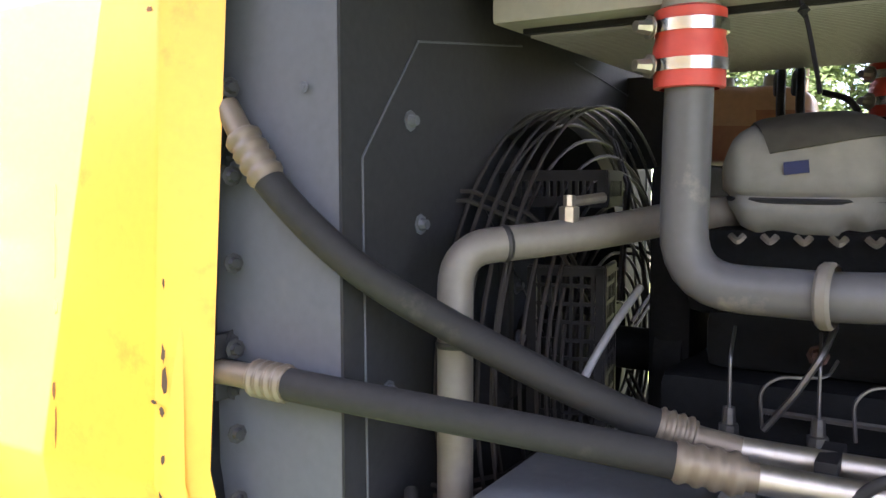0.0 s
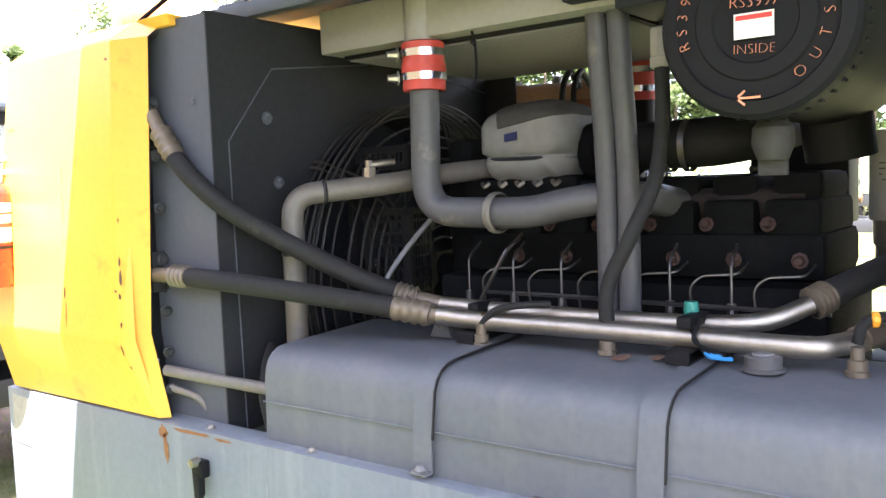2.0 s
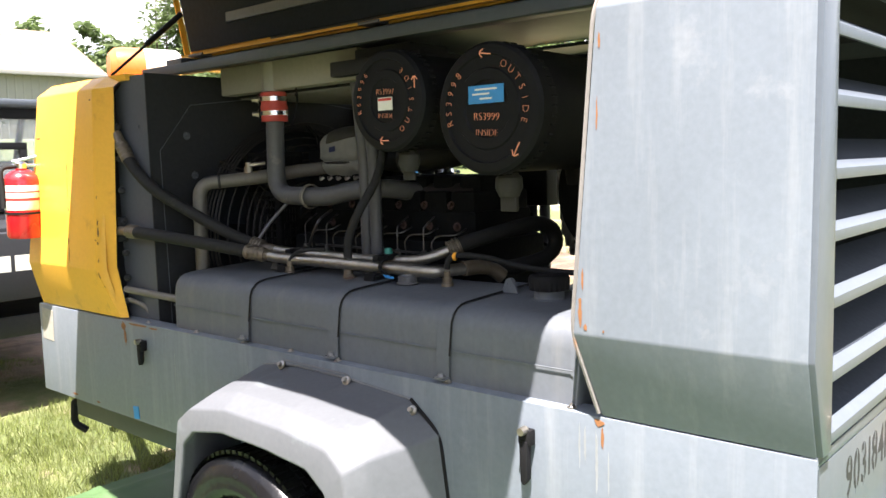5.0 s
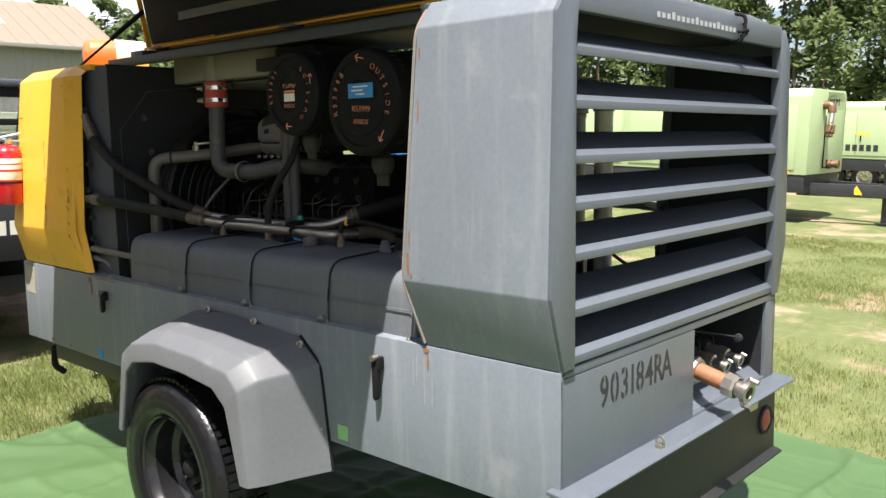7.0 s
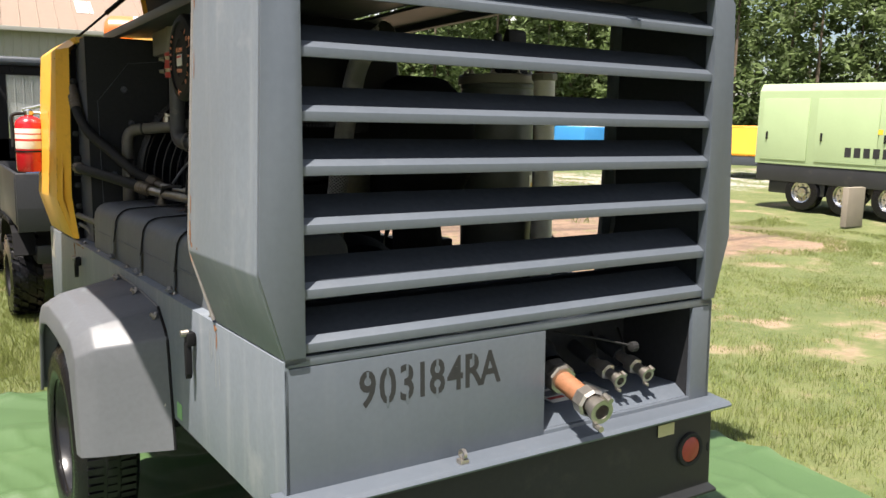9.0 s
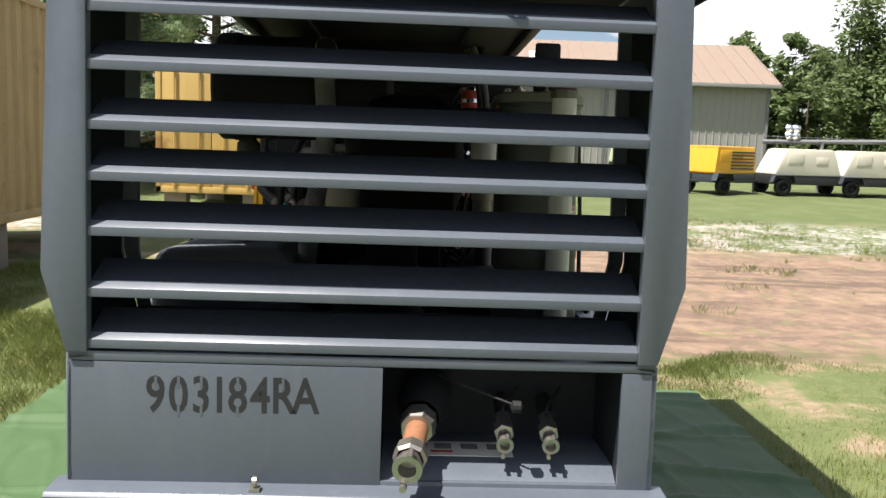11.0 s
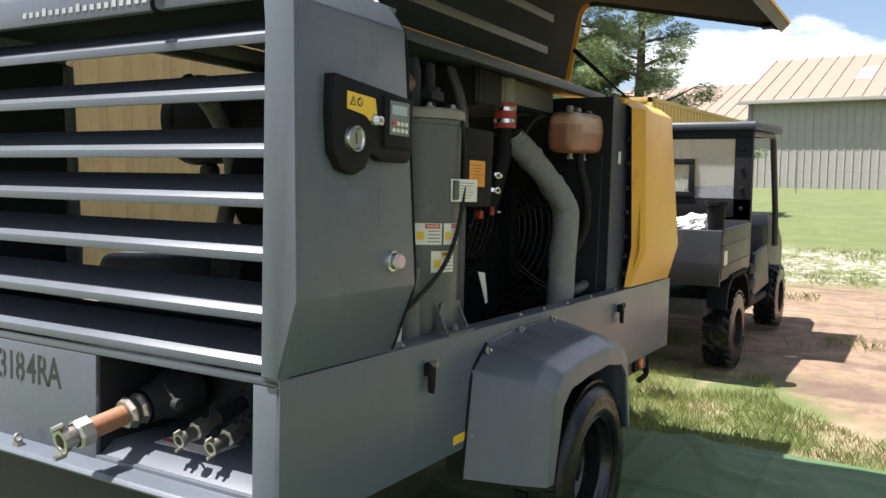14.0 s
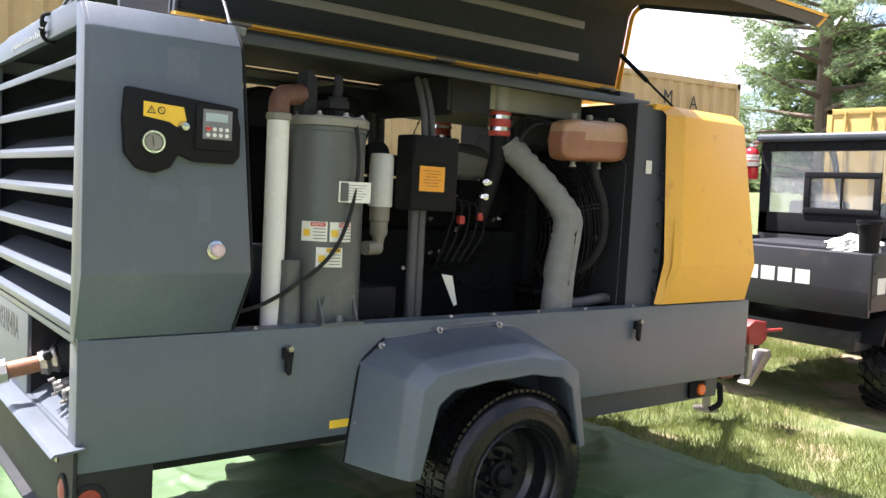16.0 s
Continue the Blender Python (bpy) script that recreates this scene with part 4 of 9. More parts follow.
box(bm, (PX + 0.0270, 0.395, 1.795), (PX + 0.0430, 0.575, 1.985), 0.006)
bezel = part("display_bezel", bm, "plastic", panel)
bm = B()
plate(bm, facing((PX + 0.0435, 0.485, 1.905), (1, 0, 0)), 0.125, 0.125)
face = part("display_face", bm, "rail", bezel, "grey display face with buttons")
bm = B()
plate(bm, facing((PX + 0.0458, 0.48, 1.935), (1, 0, 0)), 0.095, 0.035)
part("screen", bm, material("lcd_screen", (0.35, 0.42, 0.44), 0.3, vary=0.05), face)
bm = B()
for k in range(8):
    y, z = 0.445 + (k % 4) * 0.027, 1.885 - (k // 4) * 0.025
    lathe(bm, [(0, 0.0045), (0.008, 0.004), (0.009, 0)], (PX + 0.0455, y, z), (1, 0, 0), 10)
pieces("button", bm, "label", face)
bm = B()
plate(bm, facing((PX + 0.0458, 0.445, 1.885), (1, 0, 0)), 0.02, 0.014, 0.006)
part("stop_button", bm, "label_red", face)
shrink = Matrix.Translation((PX, 0.115, 2.03)) @ Matrix.Diagonal((1, 0.89, 0.86, 1)) @ Matrix.Translation((-PX, -0.115, -2.03))
off = BASES[comp.name]
for ob in [panel] + list(panel.children_recursive):
    ob.data.transform(Matrix.Scale(UNIT, 4) @ Matrix.Translation(-off) @ shrink @ Matrix.Translation(off) @ Matrix.Scale(1 / UNIT, 4))
bm = B()
lathe(bm, [(0, 0.04), (0.020, 0.038), (0.026, 0.028), (0.026, 0.012), (0.035, 0.010), (0.037, 0.0)], (0.934, 0.466, 1.458), (1, 0, 0), 24)
knob = part("stop_knob", bm, "chrome", comp, "round metal emergency stop knob")
bm = B()
lathe(bm, [(0, 0.046), (0.021, 0.044), (0.0265, 0.036), (0.0265, 0.030)], (0.934, 0.466, 1.458), (1, 0, 0), 20)
part("knob_face", bm, material("faded_pink", (0.55, 0.40, 0.41), 0.5), knob)
for y0, z0, w, h in ((0.33, 2.13, 0.12, 0.12), (0.42, 1.63, 0.05, 0.13), (0.27, 1.66, 0.10, 0.05)):
    bm = B()
    plate(bm, facing((0.9125 + 0.0305 * (2.225 - z0), y0, z0), (1, 0, 0.03)), w, h, 0.0004)
    part("faded_sticker_mark", bm, material("faded_paint", (0.098, 0.114, 0.140), 0.36), comp)

bm = B()
a, b = Vector((-0.52, 3.86, 2.42)), Vector((-0.16, 3.74, 2.41))
w = (b - a).normalized()
lathe(bm, [(0, 0), (0.07, 0.012), (0.098, 0.04), (0.105, 0.09), (0.105, 0.19)], a, w, 28)
drum = part("silencer_drum", bm, "orange", comp, "orange and white drum lying on the front roof")
bm = B()
lathe(bm, [(0.105, 0.19), (0.107, 0.2), (0.105, 0.21), (0.105, 0.37), (0.09, 0.39), (0, 0.395)], a, w, 28)
part("white_end", bm, "white", drum)
bm = B()
for t in (0.08, 0.30):
    box(bm, tuple(a + w * t + Vector((-0.02, -0.08, -0.13))), tuple(a + w * t + Vector((0.02, 0.08, -0.09))), 0.004)
pieces("drum_cradle", bm, "inner", drum)

# chips and rust on the weathered side
M["rust_stain"] = material("brown_rust_stain", (0.20, 0.085, 0.03), 0.8, vary=0.3, bump=0.2)
M["chip"] = material("bare_dark_chip", (0.07, 0.04, 0.025), 0.8, vary=0.2)
yellow_near = next(ob for ob in comp.children if ob.name.startswith("front_cowl_panel"))
base_near = next(ob for ob in comp.children if ob.name.startswith("base_panel"))
def on_yellow(y, z):
    x = 0.938 - (z - 1.37) * 0.0383 if z > 1.37 else 0.938 - (1.37 - z) * 0.30
    return facing((-x - 0.0006, y, z), (-1, 0, 0.038 if z > 1.37 else -0.30))
bm = B()
for k, (y, z, w, h) in enumerate(((3.56, 1.86, 0.010, 0.07), (3.562, 1.76, 0.007, 0.12), (3.56, 1.66, 0.016, 0.03), (3.565, 1.50, 0.012, 0.05), (3.56, 1.43, 0.006, 0.08), (3.87, 2.02, 0.06, 0.012), (3.30, 2.18, 0.02, 0.012))):
    ragged(bm, on_yellow(y, z), w, h, k + 1)
pieces("rust_run", bm, "rust_stain", yellow_near)
bm = B()
for k, (y, z, w, h) in enumerate(((3.262, 1.60, 0.012, 0.035), (3.258, 1.555, 0.018, 0.05), (3.264, 1.50, 0.016, 0.022), (3.285, 1.515, 0.02, 0.008), (3.262, 1.42, 0.014, 0.02), (3.275, 1.345, 0.010, 0.05), (3.262, 1.29, 0.008, 0.012), (3.262, 1.72, 0.008, 0.02))):
    ragged(bm, on_yellow(y, z), w, h, k + 40)
pieces("paint_chip", bm, "chip", yellow_near)
bm = B()
for k, (y, z, w, h) in enumerate(((3.19, 1.10, 0.05, 0.05), (3.18, 1.05, 0.03, 0.10), (3.05, 1.118, 0.20, 0.012), (2.92, 1.115, 0.10, 0.010), (0.575, 1.112, 0.035, 0.025), (0.565, 1.07, 0.012, 0.07), (3.75, 0.675, 0.07, 0.016), (3.5, 0.672, 0.04, 0.012))):
    ragged(bm, facing((-0.8712, y, z), (-1, 0, 0)), w, h, k + 70)
pieces("rust_stain", bm, "rust_stain", base_near)
cowl_near = next(ob for ob in comp.children if ob.name.startswith("cowl_panel"))
bm = B()
for k, (y, z, w, h) in enumerate(((0.592, 1.43, 0.014, 0.09), (0.585, 1.52, 0.008, 0.06), (0.575, 1.39, 0.012, 0.02), (0.52, 1.385, 0.008, 0.01), (0.545, 1.95, 0.006, 0.10), (0.54, 2.14, 0.008, 0.05))):
    ragged(bm, facing((-0.9388 + 0.0304 * (z - 1.37) - 0.0004, y, z), (-1, 0, 0.03)), w, h, k + 120, 0.0006)
pieces("rust_stain", bm, "rust_stain", cowl_near)
M["run"] = material("pale_run_of_dirt", (0.205, 0.215, 0.22), 0.6, vary=0.15, bump=0.02)
bm = B()
for k, (y, z, w, h) in enumerate(((0.585, 1.00, 0.012, 0.20), (0.622, 1.04, 0.010, 0.11), (0.64, 1.03, 0.007, 0.14), (0.548, 0.98, 0.006, 0.16), (2.2, 0.98, 0.006, 0.18), (2.75, 0.95, 0.006, 0.25))):
    ragged(bm, facing((-0.8704, y, z), (-1, 0, 0)), w, h, k + 90, 0.0003, 22)
pieces("dirt_run", bm, "run", base_near)
# ---- the compressor: outlets at the rear ----
def ribbed(bm, a, b, r, rings=5, sides=14):
    """A crimped sleeve: a bar with ring-shaped swellings."""
    a, b = Vector(a), Vector(b)
    line, radii = [], []
    for k in range(rings * 4 + 1):
        t = k / (rings * 4)
        line.append(a.lerp(b, t))
        radii.append(r * (1.0 + 0.07 * (1 if k % 4 in (1, 2) else -1)))
    return tube(bm, line, radii, sides)


def claw_coupling(bm, at, way, r):
    at, way = Vector(at), Vector(way).normalized()
    lathe(bm, [(r * 0.55, 0.0), (r * 0.9, 0.0), (r * 0.95, r * 0.9), (r * 1.15, r), (r * 1.15, r * 1.5), (r * 0.7, r * 1.5), (r * 0.6, r * 0.4)], at, way, 18)
    side = way.orthogonal().normalized()
    for k in (0, 1):
        q = Matrix.Rotation(math.pi * k + 0.6, 3, way) @ side
        tube(bm, [at + way * r * 0.9 + q * r * 0.9, at + way * r * 1.2 + q * r * 1.45, at + way * r * 2.1 + q * r * 1.35], r * 0.28, 7)
    return bm


bm = B()
o0, o1 = Vector((0.19, 0.30, 0.965)), Vector((0.125, -0.22, 0.862))
w = (o1 - o0).normalized()
lathe(bm, [(0, 0), (0.085, 0), (0.085, 0.10), (0.07, 0.13), (0.06, 0.2)], o0, w, 20)
outlet = part("main_outlet", bm, "inner", comp, "rusty orange air outlet pipe with claw coupling")
bm = B()
ribbed(bm, o0 + w * 0.20, o0 + w * 0.28, 0.053, 2, 8)
part("outlet_nut", bm, "brass", outlet)
bm = B()
tube(bm, [o0 + w * 0.27, o0 + w * 0.42], 0.035, 18)
part("outlet_pipe", bm, "rust", outlet, "rusty orange pipe nipple")
bm = B()
lathe(bm, [(0.038, 0.0), (0.05, 0.005), (0.05, 0.045), (0.042, 0.055)], o0 + w * 0.40, w, 8)
claw_coupling(bm, o0 + w * 0.45, w, 0.037)
lathe(bm, [(0.024, 0.012), (0, 0.012)], o0 + w * 0.45, w, 14)
part("claw_coupling", bm, "brass", outlet, "worn silver claw coupling")
bm = B()
tube(bm, curved([(0.22, 0.16, 1.05), (0.32, 0.06, 1.035), (0.44, 0.0, 1.005)]), 0.004, 6)
lathe(bm, [(0, -0.02), (0.018, -0.012), (0.018, 0.012), (0, 0.02)], (0.45, -0.005, 1.0), (1, 0, 0), 10)
part("lever", bm, "rubber", outlet)
for x in (0.455, 0.595):
    a, b = Vector((x - 0.015, 0.30, 0.94)), Vector((x - 0.035, -0.05, 0.85))
    w = (b - a).normalized()
    bm = B()
    tube(bm, [a, a + w * 0.12], 0.028, 12)
    valve = part("small_outlet", bm, "inner", comp, "small brass air outlet valve")
    bm = B()
    tube(bm, [a + w * 0.10, a + w * 0.26], 0.02, 12)
    lathe(bm, [(0.02, 0), (0.032, 0.004), (0.032, 0.045), (0.02, 0.05)], a + w * 0.17, w, 6)
    part("valve_body", bm, "brass", valve)
    bm = B()
    claw_coupling(bm, a + w * 0.25, w, 0.023)
    part("claw_coupling", bm, "brass", valve)
    bm = B()
    tube(bm, curved([a + w * 0.14, a + w * 0.14 + Vector((0.0, 0, 0.05)), a + w * 0.05 + Vector((0.05, 0, 0.07))]), 0.005, 6)
    part("valve_lever", bm, "rubber", valve)
bm = B()
m_ = facing((0.33, 0.19, 0.8015), (0, -0.02, 1), up=(0, 1, 0))
plate(bm, m_, 0.27, 0.13)
plate_ = part("safety_label", bm, "label", rear_panel, "white and red safety label with signs")
bm = B()
for k in range(3):
    plate(bm, m_ @ Matrix.Translation((-0.085 + 0.085 * k, 0.02, 0.0022)), 0.055, 0.05, 0.0006)
pieces("label_sign", bm, "rail", plate_)
bm = B()
plate(bm, m_ @ Matrix.Translation((-0.09, -0.028, 0.0022)), 0.07, 0.02, 0.0006)
part("label_band", bm, "label_red", plate_)

# ---- fuel tank ----
def rounded(points, r, steps=5):
    pts = [Vector((*p, 0)) for p in points]
    out = []
    n = len(pts)
    for i, p in enumerate(pts):
        a, b = pts[i - 1], pts[(i + 1) % n]
        rr = min(r, (a - p).length * 0.49, (b - p).length * 0.49)
        s, e = p + (a - p).normalized() * rr, p + (b - p).normalized() * rr
        for k in range(steps + 1):
            t = k / steps
            q = s * (1 - t) ** 2 + p * 2 * t * (1 - t) + e * t * t
            out.append((q.x, q.y))
    return out


TANK = rounded([(-0.838, 0.95), (-0.828, 1.375), (-0.33, 1.392), (-0.33, 0.95)], 0.085)
bm = B()
prism(bm, TANK, "y", 0.665, 2.80)
bmesh.ops.bevel(bm, geom=[e for f in bm.faces if len(f.verts) > 8 for e in f.edges], offset=0.03, segments=3, affect="EDGES", profile=0.5)
tank = part("fuel_tank", bm, "tank", comp, "dusty dark grey fuel tank with rounded edges and straps", 40)
bm = B()
tube(bm, [(-0.838, 0.68, 1.235), (-0.8385, 2.78, 1.235)], 0.0022, 6)
part("weld_seam", bm, "tank", tank)
bm = B()
for k, (x, y, w, h) in enumerate(((-0.60, 1.87, 0.07, 0.05), (-0.57, 1.80, 0.05, 0.03))):
    ragged(bm, facing((x, y, 1.3835 + 0.034 * (x + 0.828)), (-0.034, 0, 1), up=(0, 1, 0)), w, h, 300 + k, 0.001)
pieces("rust_patch", bm, material("brown_tank_rust", (0.14, 0.08, 0.05), 0.8, vary=0.3), tank)
for y in (2.242, 1.702, 1.168):
    bm = B()
    skin = [(x - 0.004, z + 0.004) for x, z in rounded([(-0.838, 0.95), (-0.828, 1.375), (-0.33, 1.392), (-0.33, 0.95)], 0.085)[6:12]]
    outline = [(-0.872, 1.142), (-0.846, 1.144), (-0.8445, 1.22)] + skin + [(-0.60, 1.389), (-0.40, 1.396)]
    sheet(bm, outline, "y", y - 0.027, y + 0.027, 0.004)
    strap = part("tank_strap", bm, "tank", tank, "flat grey steel strap bolted to the sill")
    bm = B()
    sheet(bm, [(p[0], p[1] - 0.001) for p in outline[2:]], "y", y - 0.031, y - 0.027, 0.005)
    part("strap_lining", bm, "rubber", strap)
    bm = B()
    bolt(bm, (-0.859, y, 1.148), (0, 0, 1), 0.013, 0.014)
    part("strap_bolt", bm, "rail", strap)
for y in (2.40, 1.11):
    bm = B()
    prism(bm, [(y - 0.035, 1.388), (y + 0.035, 1.388), (y + 0.015, 1.43), (y - 0.015, 1.43)], "x", -0.557, -0.545)
    lathe(bm, [(0.009, -0.009), (0.017, -0.009), (0.017, 0.009), (0.009, 0.009), (0.009, -0.009)], (-0.551, y, 1.422), (1, 0, 0), 14)
    part("lifting_lug", bm, "tank", tank)
bm = B()
lathe(bm, [(0, 0.0), (0.066, 0.0), (0.060, 0.006), (0.050, 0.010), (0.050, 0.05)], (-0.56, 0.945, 1.378), (0, 0, 1), 24)
neck = part("filler_neck", bm, "tank", tank)
bm = B()
lathe(bm, [(0.052, 0.034), (0.064, 0.037), (0.066, 0.074), (0.062, 0.084), (0.052, 0.088), (0.050, 0.084), (0, 0.086)], (-0.56, 0.945, 1.378), (0, 0, 1), 48)
for v in bm.verts:
    d = Vector((v.co.x + 0.56, v.co.y - 0.945, 0))
    if d.length > 0.063:
        v.co += d.normalized() * (0.003 if round(math.atan2(d.y, d.x) / (2 * math.pi) * 48) % 2 else -0.001)
part("filler_cap", bm, "plastic", neck, "round black fuel filler cap")
for y, x in ((2.239, -0.604), (1.926, -0.554), (1.41, -0.535)):
    bm = B()
    lathe(bm, [(0, 0.056), (0.012, 0.056), (0.013, 0.033), (0.019, 0.032), (0.019, 0.012), (0.023, 0.010), (0.023, 0)], (x, y, 1.386), (0, 0, 1), 12)
    part("tank_fitting", bm, "crimp", tank, "small dull steel fitting")
bm = B()
lathe(bm, [(0, 0.034), (0.032, 0.033), (0.036, 0.029), (0.036, 0.008), (0.042, 0.006), (0.042, 0.0)], (-0.575, 1.575, 1.388), (0, 0, 1), 24)
gauge2 = part("fuel_sender", bm, "pipe", tank, "pale round fuel sender")
bm = B()
lathe(bm, [(0, 0.037), (0.020, 0.036), (0.022, 0.033)], (-0.575, 1.575, 1.388), (0, 0, 1), 20)
part("sender_dial", bm, "rail", gauge2)

# ---- pipes and hoses over the tank ----
bm = B()
tube(bm, curved([(-0.615, 2.36, 1.456), (-0.587, 2.236, 1.446), (-0.565, 2.0, 1.442), (-0.551, 1.741, 1.438), (-0.547, 1.507, 1.436), (-0.50, 1.455, 1.436), (-0.42, 1.43, 1.436)]), 0.023, 14)
pipe_main = part("oil_pipe", bm, "steel", comp, "bright steel oil pipe clamped over the tank")
bm = B()
tube(bm, curved([(-0.55, 2.40, 1.474), (-0.515, 2.2, 1.462), (-0.492, 1.9, 1.456), (-0.478, 1.70, 1.458), (-0.445, 1.60, 1.468), (-0.385, 1.53, 1.498)]), 0.021, 14)
part("oil_pipe", bm, "steel", comp, "bright steel oil pipe")
bm = B()
for y in (2.275, 1.735):
    box(bm, (-0.625, y - 0.026, 1.392), (-0.45, y + 0.026, 1.398), 0.002)
    box(bm, (-0.625, y - 0.026, 1.416), (-0.45, y + 0.026, 1.421), 0.002)
    for x in (-0.62, -0.455):
        box(bm, (x - 0.004, y - 0.026, 1.398), (x + 0.004, y + 0.026, 1.417), 0.001)
    box(bm, (-0.585, y - 0.016, 1.462), (-0.47, y + 0.016, 1.486), 0.003)
pieces("pipe_bracket", bm, "plastic", pipe_main)
UP = [(-0.835, 3.20, 2.02), (-0.838, 3.10, 1.89), (-0.805, 2.96, 1.76), (-0.72, 2.82, 1.655), (-0.65, 2.62, 1.555), (-0.575, 2.50, 1.495), (-0.55, 2.40, 1.474)]
LOW = [(-0.835, 3.25, 1.556), (-0.838, 3.14, 1.556), (-0.83, 2.97, 1.548), (-0.768, 2.76, 1.522), (-0.685, 2.55, 1.488), (-0.615, 2.36, 1.456)]
for pts, r, first, last in ((UP, 0.027, (4, 10), (-13, -8)), (LOW, 0.028, (10, 15), (-7, -2))):
    line = curved(pts, 10)
    bm = B()
    tube(bm, line[first[1] - 1:last[0] + 1], r, 14)
    hose = part("oil_hose", bm, "rubber", comp, "thick dusty black rubber oil hose")
    for end, rest in ((first, line[:first[0] + 1]), (last, line[last[1]:])):
        bm = B()
        ribbed(bm, line[end[0]], line[end[1]], r * 1.12, 4)
        if len(rest) > 1:
            tube(bm, rest, r * 0.80, 12)
        part("hose_fitting", bm, "crimp", hose, "crimped dull zinc fitting")
for z in (1.98, 1.562):
    bm = B()
    box(bm, (-0.845, 3.228, z - 0.06), (-0.76, 3.248, z + 0.06), 0.006)
    for dz in (-0.045, 0.045):
        bolt(bm, (-0.80, 3.228, z + dz), (0, -1, 0), 0.014, 0.014)
    part("hose_flange", bm, "inner", comp)
# hoses at the tail of the tank
for pts, r, mt, lab in (([(-0.385, 1.53, 1.498), (-0.34, 1.495, 1.52), (-0.22, 1.43, 1.553), (-0.06, 1.362, 1.583), (0.03, 1.335, 1.562), (0.055, 1.325, 1.50), (0.0, 1.335, 1.445), (-0.14, 1.37, 1.42), (-0.28, 1.40, 1.42)], 0.031, "rubber", "black rubber oil hose in a tight loop"),
                        ([(-0.42, 1.43, 1.436), (-0.35, 1.415, 1.436), (-0.29, 1.395, 1.425), (-0.25, 1.37, 1.39)], 0.029, "crimp", "dull steel pipe elbow"),
                        ([(-0.535, 1.41, 1.45), (-0.535, 1.40, 1.485), (-0.51, 1.37, 1.50), (-0.45, 1.30, 1.49), (-0.38, 1.18, 1.455), (-0.34, 1.0, 1.44), (-0.28, 0.7, 1.45)], 0.011, "rubber", "thin black hose"),
                        ([(-0.554, 1.926, 1.43), (-0.547, 1.924, 1.54), (-0.53, 1.875, 1.653), (-0.46, 1.845, 1.775), (-0.41, 1.845, 1.90), (-0.388, 1.852, 2.06)], 0.018, "rubber", "black rubber breather hose"),
                        ([(-0.604, 2.239, 1.44), (-0.60, 2.20, 1.475), (-0.585, 2.14, 1.49), (-0.54, 2.08, 1.49)], 0.009, "rubber", "thin black hose"),
                        ([(-0.41, 2.74, 1.47), (-0.36, 2.715, 1.55), (-0.30, 2.69, 1.62), (-0.24, 2.665, 1.68)], 0.008, "rail", "thin braided line"),
                        ([(-0.145, 2.04, 1.585), (-0.147, 1.97, 1.565), (-0.142, 1.90, 1.51), (-0.14, 1.86, 1.44)], 0.012, "rail", "thin braided hose"),
                        ([(-0.84, 3.20, 1.275), (-0.81, 3.05, 1.262), (-0.77, 2.80, 1.245)], 0.017, "pipe_tan", "tan steel drain pipe"),
                        ([(-0.835, 3.19, 1.225), (-0.80, 3.10, 1.19), (-0.775, 3.05, 1.10)], 0.011, "pipe_tan", "grey drain hose"),
                        ([(-0.78, 2.82, 1.12), (-0.77, 2.86, 1.22), (-0.72, 2.90, 1.30), (-0.66, 2.94, 1.34)], 0.013, "rubber", "thin black hose")):
    bm = B()
    tube(bm, curved(pts, 8), r, 12)
    h = part("hose", bm, mt, comp, lab)
    if r > 0.03:
        bm = B()
        line = curved(pts, 8)
        ribbed(bm, line[0], line[7], r * 1.12, 4)
        part("hose_fitting", bm, "crimp", h)
bm = B()
lathe(bm, [(0.012, 0), (0.0155, 0.003), (0.0155, 0.012), (0.012, 0.015)], (-0.525, 1.388, 1.496), (0.3, -0.9, 0), 10)
part("yellow_cap_nut", bm, "label_orange", comp)
bm = B()
lathe(bm, [(0, 0.02), (0.014, 0.018), (0.017, 0.0), (0.014, -0.02), (0, -0.02)], (-0.495, 1.751, 1.49), (0, 0, 1), 12)
conn = part("green_connector", bm, material("green_plastic", (0.02, 0.20, 0.16), 0.45), comp, "green plug with loose wires")
bm = B()
for k in range(4):
    tube(bm, curved([(-0.50, 1.745, 1.475), (-0.555, 1.735 - 0.008 * k, 1.475), (-0.58 - 0.004 * k, 1.71, 1.44), (-0.585, 1.69 - 0.012 * k, 1.415)]), 0.004, 5)
pieces("plug_wire", bm, "plastic", conn)
bm = B()
for k in range(3):
    tube(bm, curved([(-0.585, 1.69 - 0.012 * k, 1.416), (-0.59, 1.675 - 0.012 * k, 1.408), (-0.59, 1.655 - 0.012 * k, 1.408)]), 0.004, 5)
pieces("blue_wire_end", bm, "label_blue", conn)
bm = B()
lathe(bm, [(0.021, 1.985), (0.029, 1.99), (0.029, 2.01), (0.025, 2.012), (0.027, 2.02), (0.027, 2.075), (0.02, 2.08)], (-0.386, 1.853, 0.05), (0, 0, 1), 8)
part("breather_fitting", bm, "duct", comp, "pale hexagon hose fitting")
bm = B()
tube(bm, curved([(-0.43, 2.36, 2.20), (-0.44, 2.34, 2.14), (-0.47, 2.32, 2.06), (-0.50, 2.31, 2.02)]), 0.004, 5)
lathe(bm, [(0, 0.012), (0.010, 0.0), (0, -0.012)], (-0.44, 2.345, 2.155), (0, 0, 1), 8)
part("tie_wire", bm, "plastic", comp, "dark tie wire hanging from the cooler")
# braided hose by the rear cowl
bm = B()
line = curved([(-0.29, 0.90, 1.30), (-0.27, 0.905, 1.50), (-0.23, 0.92, 1.72), (-0.22, 0.88, 1.88), (-0.22, 0.78, 2.03), (-0.20, 0.62, 2.12)], 10)
